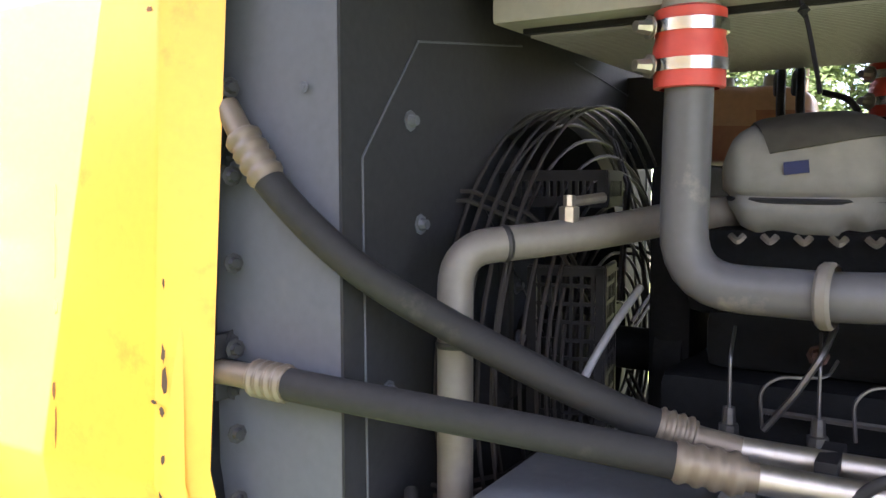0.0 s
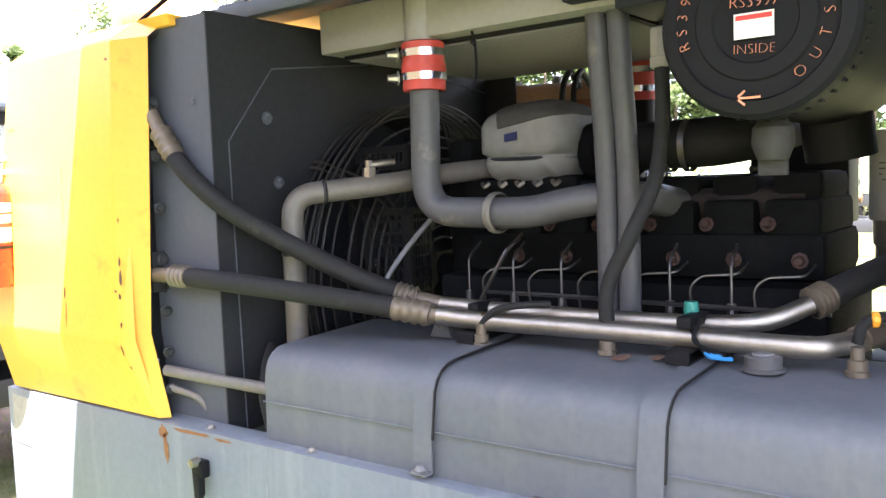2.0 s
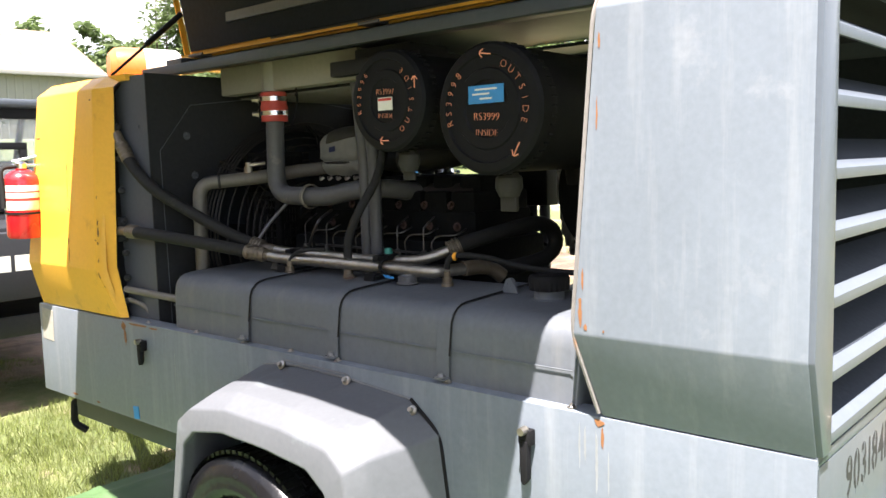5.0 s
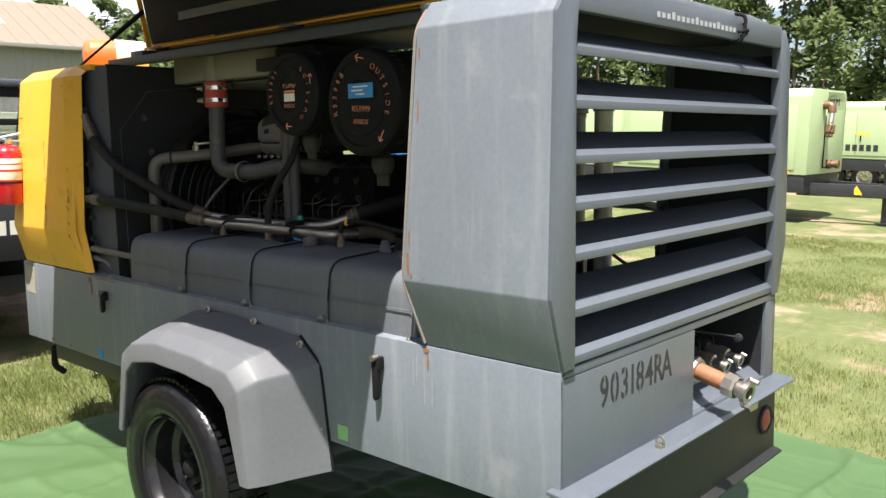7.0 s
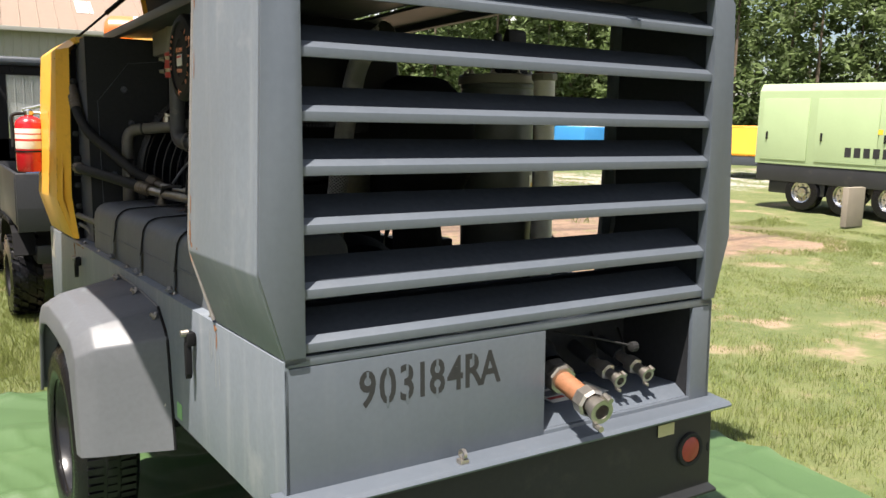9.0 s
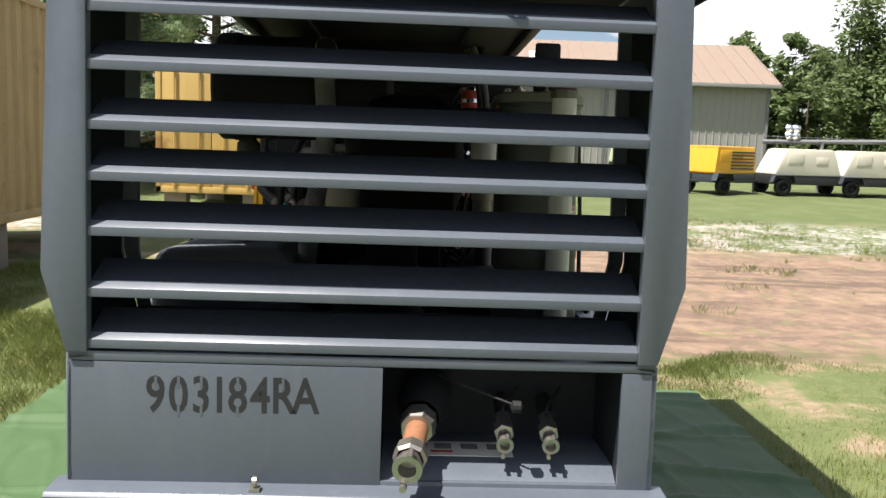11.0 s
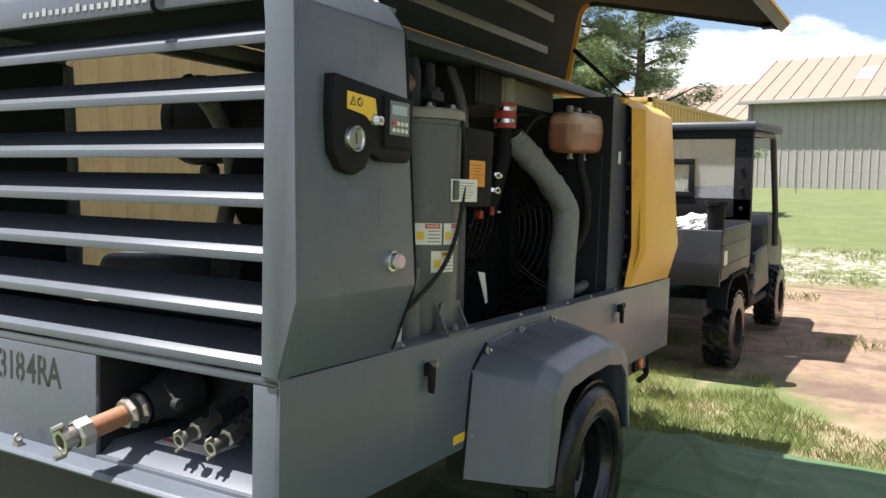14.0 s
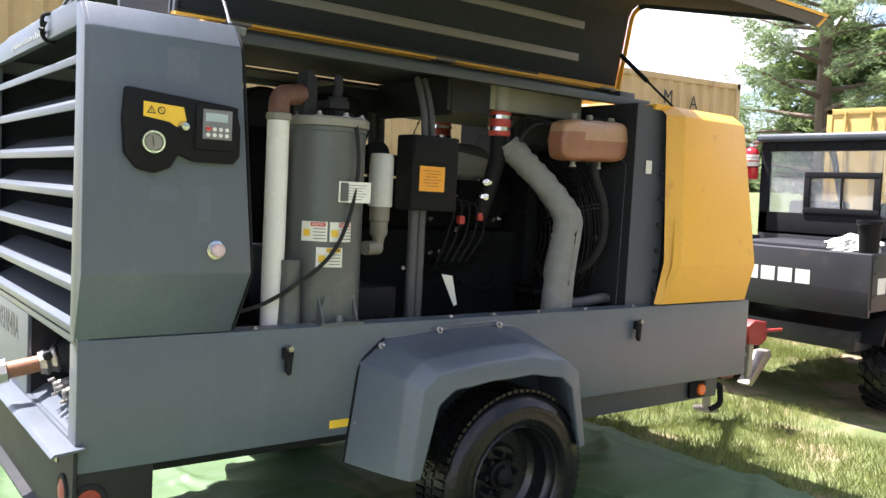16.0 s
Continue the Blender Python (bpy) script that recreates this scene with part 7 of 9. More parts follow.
M["ground"] = ground_material()
ground = new("ground", mesh_of("ground", bm, "ground", angle=180))
tagged(ground, "patchy grass with bare sandy soil, a dirt track and white gravel", "ground", kind="structure")

# green tarpaulin under the machine
M["tarp"] = material("green_tarpaulin", (0.050, 0.100, 0.034), 0.6, vary=0.18, grain=160, blotch=1.5, bump=0.1, wear=(0.09, 0.14, 0.06), wear_amount=0.5, wear_scale=3)
bm = B()
rows = []
nx, ny = 200, 250
for j in range(ny + 1):
    row = []
    for i in range(nx + 1):
        x, y = -2.45 + 4.9 * i / nx, -2.3 + 6.32 * j / ny
        edge = 0.05 * noise.noise(Vector((x * 1.2, y * 1.2, 9.0)))
        if i in (0, nx):
            x += edge
        if j in (0, ny):
            y += edge
        fold = abs(noise.noise(Vector((x * 0.9 + 0.5 * y, y * 1.7, 2.0)))) 
        z = 0.014 + 0.030 * max(0.0, 0.16 - fold) / 0.16 + 0.012 * noise.noise(Vector((x * 2.2, y * 2.2, 7.0)))
        # creases from having been folded
        for u, pitch in ((x + 0.02 * math.sin(y * 1.7), 0.83), (y + 0.02 * math.sin(x * 2.1), 0.97)):
            d = (u / pitch - round(u / pitch)) * pitch
            z += 0.012 * math.exp(-(d / 0.028) ** 2)
        ridge = noise.noise(Vector((x * 3.1 + 0.8 * y, y * 0.9, 4.0)))
        z += 0.010 * max(0.0, 0.10 - abs(ridge)) / 0.10 + 0.004 * noise.noise(Vector((x * 7, y * 5, 1.0)))
        row.append(bm.verts.new((x, y, max(0.004, z))))
    rows.append(row)
for r0, r1 in zip(rows, rows[1:]):
    for i in range(nx):
        bm.faces.new((r0[i], r0[i + 1], r1[i + 1], r1[i]))
bmesh.ops.solidify(bm, geom=bm.faces[:], thickness=0.004)
tarp = new("tarpaulin", mesh_of("tarpaulin", bm, "tarp", angle=180))
tagged(tarp, "creased green tarpaulin spread under the machine", "tarpaulin")
# ---- the yard round the machine ----
def colour_glass(name, colour, rough=0.05, clear=0.85):
    m = bpy.data.materials.new(name)
    m.use_nodes = True
    n, l = m.node_tree.nodes, m.node_tree.links
    b = n["Principled BSDF"]
    b.inputs["Base Color"].default_value, b.inputs["Roughness"].default_value = (*colour, 1), rough
    tr, mx = n.new("ShaderNodeBsdfTransparent"), n.new("ShaderNodeMixShader")
    tr.inputs["Color"].default_value = (0.86, 0.88, 0.88, 1)
    mx.inputs["Fac"].default_value = clear
    l.new(b.outputs["BSDF"], mx.inputs[1])
    l.new(tr.outputs["BSDF"], mx.inputs[2])
    l.new(mx.outputs["Shader"], n["Material Output"].inputs["Surface"])
    return m


M["clear_sheet"] = colour_glass("clear_plastic_sheet", (0.5, 0.52, 0.52), 0.15, 0.72)
M["utv"] = material("black_utility_paint", (0.022, 0.023, 0.026), 0.4, vary=0.15, wear=(0.07, 0.06, 0.05), wear_amount=0.4, bump=0.05)
M["container_tan"] = material("weathered_tan_container_paint", (0.42, 0.30, 0.14), 0.6, vary=0.12, wear=(0.16, 0.07, 0.03), wear_amount=0.7, wear_scale=1.6, streak=0.5, streak_colour=(0.28, 0.15, 0.06))
M["container_yellow"] = material("weathered_yellow_container_paint", (0.46, 0.31, 0.09), 0.6, vary=0.1, wear=(0.20, 0.08, 0.03), wear_amount=0.6, wear_scale=1.6, streak=0.3, streak_colour=(0.3, 0.15, 0.05))
M["wall_metal"] = material("grey_metal_wall", (0.27, 0.265, 0.24), 0.6, vary=0.05, streak=0.15, streak_colour=(0.24, 0.22, 0.19))
M["roof_metal"] = material("tan_metal_roof", (0.215, 0.165, 0.130), 0.75, vary=0.08, streak=0.15, streak_colour=(0.17, 0.13, 0.10), spec=0.12)
M["green_unit"] = material("pale_green_paint", (0.35, 0.45, 0.25), 0.4, vary=0.05, bump=0.02)
M["cream_unit"] = material("pale_cream_green_paint", (0.50, 0.55, 0.36), 0.45, vary=0.05, bump=0.02)
M["white_unit"] = material("cream_white_paint", (0.62, 0.58, 0.47), 0.45, vary=0.06, bump=0.02)
M["timber"] = material("grey_timber", (0.22, 0.19, 0.15), 0.8, vary=0.2, bump=0.3)


def road_wheel(name, c, r, width, parent, axis=(1, 0, 0), rim_mat="chrome", lugs=0):
    """A wheel with tyre, rim and, where lugs are asked for, blocks of tread."""
    bm = B()
    w = width / 2
    lathe(bm, [(r * 0.56, -w), (r * 0.7, -w * 1.04), (r * 0.93, -w * 0.95), (r, -w * 0.6), (r, w * 0.6), (r * 0.93, w * 0.95), (r * 0.7, w * 1.04), (r * 0.56, w), (r * 0.56, -w)], c, axis, 36)
    wheel = part("wheel", bm, "tyre", parent, angle=50)
    if lugs:
        bm = B()
        ax = Vector(axis).normalized()
        for k in range(lugs):
            for row in range(4):
                a = 2 * math.pi * (k + 0.5 * (row % 2)) / lugs
                q = Matrix.Translation(c) @ Matrix.Rotation(a, 4, ax)
                off = ax * (row - 1.5) * width * 0.25
                side = ax.orthogonal().normalized()
                other = ax.cross(side)
                pts = []
                for h in (r * 0.98, r * 1.045):
                    for sa, so in ((-1, -1), (1, -1), (1, 1), (-1, 1)):
                        pts.append(q @ (off + side * h + ax * sa * width * 0.105 + other * (so * r * 0.085 + sa * r * 0.05)))
                v = [bm.verts.new(p) for p in pts]
                for f in ((4, 5, 6, 7), (0, 1, 5, 4), (1, 2, 6, 5), (2, 3, 7, 6), (3, 0, 4, 7)):
                    bm.faces.new([v[i] for i in f])
        tagged(part("tread", bm, "tyre", wheel), kind="stuff")
    bm = B()
    for s in (1, -1):
        lathe(bm, [(r * 0.58, s * w * 0.98), (r * 0.52, s * w * 0.9), (r * 0.48, s * w * 0.5), (r * 0.25, s * w * 0.45), (r * 0.22, s * w * 0.75), (0, s * w * 0.78)], c, axis, 28)
    rim = part("rim", bm, rim_mat, wheel)
    if r * 0.58 > 0.2 and rim_mat == "chrome":
        bm = B()
        ax = Vector(axis).normalized()
        side = ax.orthogonal().normalized()
        for s in (1, -1):
            for k in range(8):
                d = Matrix.Rotation(2 * math.pi * k / 8, 3, ax) @ side
                lathe(bm, [(r * 0.05, 0.0), (r * 0.05, 0.004), (0, 0.004)], Vector(c) + d * r * 0.37 + ax * s * w * 0.47, ax * s, 8)
        pieces("rim_hole", bm, "ink", rim)
    return wheel


def fire_extinguisher(at, height, m=None):
    """Red cylinder with label, valve head, lever and hose."""
    x, y, z = at
    ob = thing("fire_extinguisher", at, "red fire extinguisher with a pale label and silver head", "fire extinguisher", "fire extinguishers")
    r, h = height * 0.19, height * 0.78
    bm = B()
    lathe(bm, [(0, 0), (r * 0.9, 0), (r, r * 0.15), (r, h * 0.86), (r * 0.9, h * 0.93), (r * 0.6, h * 0.99), (r * 0.3, h * 1.01), (r * 0.3, h * 1.03)], at, (0, 0, 1), 28)
    part("cylinder", bm, "red_shiny", ob)
    bm = B()
    lathe(bm, [(r * 1.006, h * 0.42), (r * 1.012, h * 0.425), (r * 1.012, h * 0.78), (r * 1.006, h * 0.785)], at, (0, 0, 1), 28)
    lab = part("label", bm, "label", ob, "pale paper label")
    bm = B()
    for z0, z1 in ((0.56, 0.60), (0.68, 0.70)):
        lathe(bm, [(r * 1.014, h * z0), (r * 1.018, h * z0), (r * 1.018, h * z1), (r * 1.014, h * z1)], at, (0, 0, 1), 28)
    pieces("label_band", bm, "label_red", lab)
    bm = B()
    lathe(bm, [(r * 0.32, h * 1.02), (r * 0.36, h * 1.03), (r * 0.36, h * 1.10), (r * 0.2, h * 1.13), (0, h * 1.13)], at, (0, 0, 1), 16)
    part("valve_head", bm, "chrome", ob)
    bm = B()
    for dz, up in ((1.12, 0.10), (1.08, -0.02)):
        tube(bm, [Vector(at) + Vector((-r * 0.4, r * 0.2, h * dz)), Vector(at) + Vector((r * 1.2, -r * 0.4, h * (dz + up)))], r * 0.12, 6)
    part("lever", bm, "chrome", ob)
    bm = B()
    tube(bm, curved([Vector(at) + Vector((-r * 0.3, 0, h * 1.06)), Vector(at) + Vector((-r * 1.1, 0, h * 1.02)), Vector(at) + Vector((-r * 1.16, 0.0, h * 0.8)), Vector(at) + Vector((-r * 1.14, 0, h * 0.45))]), r * 0.13, 8)
    part("hose", bm, "rubber", ob)
    bm = B()
    lathe(bm, [(r * 1.02, h * 0.36), (r * 1.05, h * 0.36), (r * 1.05, h * 0.39), (r * 1.02, h * 0.39)], at, (0, 0, 1), 28)
    box(bm, (x - r * 0.3, y + r * 0.9, z + h * 0.2), (x + r * 0.3, y + r * 1.5, z + h * 0.8), 0.004) if m is None else box(bm, (x + r * 0.9, y - r * 0.3, z + h * 0.2), (x + r * 1.5, y + r * 0.3, z + h * 0.8), 0.004)
    part("bracket", bm, "plastic", ob)
    return ob


fire_extinguisher((-0.985, 4.0, 1.50), 0.45, m="side")
fire_extinguisher((-0.97, 6.95, 1.92), 0.40)

# utility vehicle with a cargo bed
utv = thing("utility_vehicle", (-0.02, 7.2, 0.0), "black utility vehicle with a cargo bed and a clear rear sheet", "utility vehicle")
bm = B()
box(bm, (-0.90, 5.78, 0.90), (0.87, 7.05, 0.95), 0.01)
for x0, x1 in ((-0.91, -0.875), (0.845, 0.88)):
    box(bm, (x0, 5.78, 0.92), (x1, 7.05, 1.36), 0.01)
box(bm, (-0.90, 7.02, 0.92), (0.87, 7.05, 1.42), 0.01)
bed = part("cargo_bed", bm, "utv", utv)
bm = B()
prism(bm, [(5.755, 0.86), (5.745, 1.06), (5.755, 1.35), (5.79, 1.36), (5.79, 0.86)], "x", -0.90, 0.87, 0.006)
gate = part("tailgate", bm, "utv", utv, "black tailgate with white lettering")
bm = B()
for k in range(7):
    x = -0.60 + k * 0.155
    plate(bm, facing((x, 5.746, 1.13), (0, -1, 0)), 0.125, 0.115)
pieces("lettering_block", bm, "label", gate)
bm = B()
plate(bm, facing((0.882, 5.92, 1.10), (1, 0, 0)), 0.13, 0.13)
part("maker_mark", bm, "label", bed)
bm = B()
for z in (1.02, 1.20, 1.32):
    box(bm, (0.878, 5.80, z), (0.888, 7.03, z + 0.02), 0.002)
pieces("bed_rib", bm, "utv", bed)
bm = B()
lathe(bm, [(0.05, 0), (0.055, 0.02), (0.085, 0.42), (0.10, 0.43), (0.10, 0.46), (0.088, 0.46), (0.05, 0.04)], (0.80, 5.85, 1.15), (0, 0, 1), 20)
part("funnel_bucket", bm, "plastic", utv)
bm = B()
box(bm, (-0.45, 6.0, 1.30), (0.45, 6.7, 1.37), 0.015)
part("box_lid", bm, "utv", bed)
bm = B()
box(bm, (-0.75, 6.1, 1.30), (-0.52, 6.35, 1.40), 0.02)
part("blue_crate", bm, "label_blue", utv, "small blue crate in the bed")
bm = B()
bmesh.ops.create_icosphere(bm, subdivisions=5, radius=1.0)
for v in bm.verts:
    n = v.co.copy()
    puff = 1 + 0.35 * noise.noise(n * 1.7) + 0.25 * abs(noise.noise(n * 4)) + 0.10 * noise.noise(n * 10)
    v.co = Vector((0.55, 6.15, 1.37)) + Vector((n.x * 0.17, n.y * 0.24, n.z * 0.10)) * puff
part("crumpled_cloth", bm, "white", utv, "crumpled white cloth in the bed", 70)
# cab
bm = B()
for x in (-0.87, 0.84):
    tube(bm, eased([(x, 7.10, 1.0), (x, 7.06, 2.26), (x, 8.35, 2.28), (x, 8.75, 1.35), (x, 8.8, 1.0)], 0.12), 0.035, 10)
for y, z in ((7.06, 2.26), (8.35, 2.28), (7.08, 1.45)):
    tube(bm, [(-0.87, y, z), (0.84, y, z)], 0.03, 8)
cab = part("roll_cage", bm, "utv", utv)
bm = B()
prism(bm, rounded([(6.96, 2.29), (6.96, 2.37), (8.55, 2.40), (8.62, 2.30)], 0.04), "x", -0.93, 0.90, 0.01)
part("roof", bm, M["grey_dark"], utv)
bm = B()
box(bm, (-0.90, 7.02, 2.20), (0.87, 7.06, 2.30), 0.006)
box(bm, (-0.90, 7.02, 1.38), (-0.80, 7.06, 2.22), 0.006)
box(bm, (0.70, 7.02, 1.38), (0.87, 7.06, 2.22), 0.006)
box(bm, (-0.90, 7.02, 1.38), (0.87, 7.06, 1.60), 0.006)
back = part("rear_cover", bm, "plastic", utv, "black fabric rear cover round a clear sheet")
bm = B()
for x in (-0.75, -0.35, 0.1, 0.5, 0.8):
    lathe(bm, [(0, 0.02), (0.018, 0.016), (0.022, 0)], (x, 7.02, 2.25), (0, -1, 0), 12)
for z in (1.5, 1.7, 1.9, 2.1):
    lathe(bm, [(0, 0.02), (0.018, 0.016), (0.022, 0)], (0.78, 7.02, z), (0, -1, 0), 12)
pieces("cover_stud", bm, "plastic", back)
bm = B()
box(bm, (-0.80, 7.035, 1.60), (0.70, 7.040, 2.20))
clear = part("clear_sheet", bm, "clear_sheet", back, "hazy clear plastic sheet")
clear.visible_shadow = False
bm = B()
for lo, hi in (((-0.42, 7.005, 1.60), (0.31, 7.03, 1.66)), ((-0.42, 7.005, 1.94), (0.31, 7.03, 2.0)), ((-0.42, 7.005, 1.66), (-0.36, 7.03, 1.94)), ((0.25, 7.005, 1.66), (0.31, 7.03, 1.94)), ((-0.06, 7.01, 1.66), (-0.04, 7.03, 1.94))):
    box(bm, lo, hi, 0.006)
part("sliding_window_frame", bm, "plastic", back)
bm = B()
for x in (-0.45, 0.42):
    box(bm, (x - 0.3, 7.35, 0.95), (x + 0.3, 7.9, 1.12), 0.05)
    box(bm, (x - 0.3, 7.30, 1.10), (x + 0.3, 7.42, 1.72), 0.05)
pieces("seat_cushion", bm, "plastic", utv)
bm = B()
prism(bm, [(8.55, 0.55), (8.55, 1.25), (8.75, 1.38), (9.45, 1.25), (9.85, 1.0), (9.9, 0.55)], "x", -0.80, 0.77, 0.04)
box(bm, (-0.75, 5.9, 0.55), (0.72, 9.6, 0.72), 0.03)
part("bonnet", bm, "utv", utv)
bm = B()
ring = [Vector((-0.42, 8.42, 1.42)) + Matrix.Rotation(radians(-35), 3, "X") @ Vector((0.18 * math.cos(a), 0, 0.18 * math.sin(a))) for a in [2 * math.pi * k / 24 for k in range(25)]]
tube(bm, ring, 0.016, 8, False)
tube(bm, [(-0.42, 8.42, 1.42), (-0.42, 8.7, 1.2)], 0.02, 8)
part("steering_wheel", bm, "plastic", utv)
for x, s in ((-0.86, -1), (0.83, 1)):
    bm = B()
    pts = [(6.0, 0.62), (6.08, 0.80), (6.22, 0.88), (6.75, 0.88), (6.92, 0.80), (7.05, 0.60)]
    sheet(bm, pts, "x", x - 0.12 if s > 0 else x - 0.06, x + 0.06 if s > 0 else x + 0.12, 0.03)
    for k in range(9):
        box(bm, (x + s * 0.05 - 0.02, 6.15 + k * 0.08, 0.885), (x + s * 0.05 + 0.02, 6.19 + k * 0.08, 0.93), 0.004)
    part("wheel_arch", bm, "plastic", utv)
    bm = B()
    for k in range(3):
        box(bm, (x - 0.05, 7.12, 0.50 + 0.16 * k), (x + 0.05, 7.45, 0.60 + 0.16 * k), 0.02)
    box(bm, (x - 0.04, 7.15, 0.45), (x + 0.02, 8.3, 0.52), 0.02)
    part("side_step", bm, "plastic", utv)
    bm = B()
    prism(bm, [(7.45, 0.55), (7.55, 1.0), (8.2, 1.05), (8.45, 0.6)], "x", x - 0.02, x + 0.02, 0.01)
    part("side_panel", bm, "utv", utv)
    for y in (6.50, 9.02):
        road_wheel("wheel", (x - s * 0.06, y, 0.37), 0.36, 0.26, utv, rim_mat="plastic", lugs=22)

# shipping containers
def container(name, lo, hi, mat, label, end_doors):
    """Corrugated box: sides with ribs, corner posts, rails, doors with bars."""
    x0, y0, z0 = lo
    x1, y1, z1 = hi
    ob = thing(name, ((x0 + x1) / 2, (y0 + y1) / 2, z0), label, "shipping container", "shipping containers")
    def ribs(u0, u1, depth):
        pts, u = [], u0
        while u < u1 - 0.05:
            for du, d in ((0, 0), (0.10, 0), (0.16, depth), (0.26, depth), (0.32, 0)):
                if u + du <= u1:
                    pts.append((u + du, d))
            u += 0.32
        return pts + [(u1, 0)]
    for x, s in ((x0, 1), (x1, -1)):
        bm = B()
        pts = ribs(y0 + 0.1, y1 - 0.1, 0.045)
        loft(bm, [(x + s * (0.03 + d), y, z0 + 0.12) for y, d in pts], [(x + s * (0.03 + d), y, z1 - 0.1) for y, d in pts])
        part("side_wall", bm, mat, ob)
    for y, s in ((y0, 1), (y1, -1)):
        bm = B()
        if s > 0 and end_doors:
            for a, b in ((x0 + 0.1, (x0 + x1) / 2 - 0.01), ((x0 + x1) / 2 + 0.01, x1 - 0.1)):
                box(bm, (a, y + 0.02, z0 + 0.14), (b, y + 0.06, z1 - 0.12), 0.005)
            pieces("end_door", bm, mat, ob)
            for k in range(4):
                bm = B()
                x = x0 + (x1 - x0) * (0.17 + 0.22 * k)
                tube(bm, [(x, y - 0.02, z0 + 0.1), (x, y - 0.02, z1 - 0.08)], 0.02, 8)
                for z in (z0 + 0.2, (z0 + z1) / 2, z1 - 0.2):
                    box(bm, (x - 0.05, y - 0.02, z - 0.03), (x + 0.05, y + 0.02, z + 0.03), 0.004)
                part("lock_bar", bm, mat, ob)
        else:
            pts = ribs(x0 + 0.1, x1 - 0.1, 0.045)
            loft(bm, [(x, y + s * (0.03 + d), z0 + 0.12) for x, d in pts], [(x, y + s * (0.03 + d), z1 - 0.1) for x, d in pts])
            part("end_wall", bm, mat, ob)
    bm = B()
    for x in (x0, x1 - 0.12):
        for y in (y0, y1 - 0.12):
            box(bm, (x, y, z0), (x + 0.12, y + 0.12, z1), 0.008)
        box(bm, (x, y0, z0), (x + 0.10, y1, z0 + 0.13), 0.005)
        box(bm, (x, y0, z1 - 0.10), (x + 0.10, y1, z1), 0.005)
    for y in (y0, y1 - 0.1):
        box(bm, (x0, y, z0), (x1, y + 0.1, z0 + 0.14), 0.005)
        box(bm, (x0, y, z1 - 0.12), (x1, y + 0.1, z1), 0.005)
    part("corner_frame", bm, mat, ob)
    bm = B()
    box(bm, (x0 + 0.05, y0 + 0.05, z1 - 0.05), (x1 - 0.05, y1 - 0.05, z1 - 0.02))
    box(bm, (x0 + 0.05, y0 + 0.05, z0 + 0.1), (x1 - 0.05, y1 - 0.05, z0 + 0.13))
    part("roof", bm, mat, ob)
    if z0 > 0.2:
        for y in (y0 + 0.3, y0 + (y1 - y0) * 0.35, y0 + (y1 - y0) * 0.66, y1 - 0.7):
            for x in (x0 + 0.1, x1 - 0.6):
                bm = B()
                box(bm, (x, y, -0.05), (x + 0.5, y + 0.4, z0), 0.01)
                part("timber_block", bm, "timber", ob)
    return ob


tan_box = container("shipping_container", (-7.75, 0.4, 0.62), (-5.22, 13.1, 3.70), "container_tan", "weathered tan shipping container with rust runs, on timber blocks", False)
for ch, y, z, size in (("M", 11.0, 3.3, 0.34), ("A", 11.7, 3.25, 0.34), ("S", 11.0, 3.0, 0.24), ("E", 11.7, 2.96, 0.24)):
    words(ch, size, "ink", tan_box, facing((-5.21, y, z), (1, 0, 0)), "painted_letter", "black painted letter", depth=0.002)
yel_box = container("shipping_container", (-5.65, 17.0, 0.55), (-3.15, 29.2, 3.52), "container_yellow", "faded yellow shipping container with lock bars, on timber blocks", True)
bm = B()
for k in range(7):
    plate(bm, facing((-3.95 + k * 0.075 + (0.08 if k > 3 else 0), 17.012, 3.05), (0, -1, 0)), 0.045, 0.09)
pieces("number_bar", bm, "ink", yel_box)

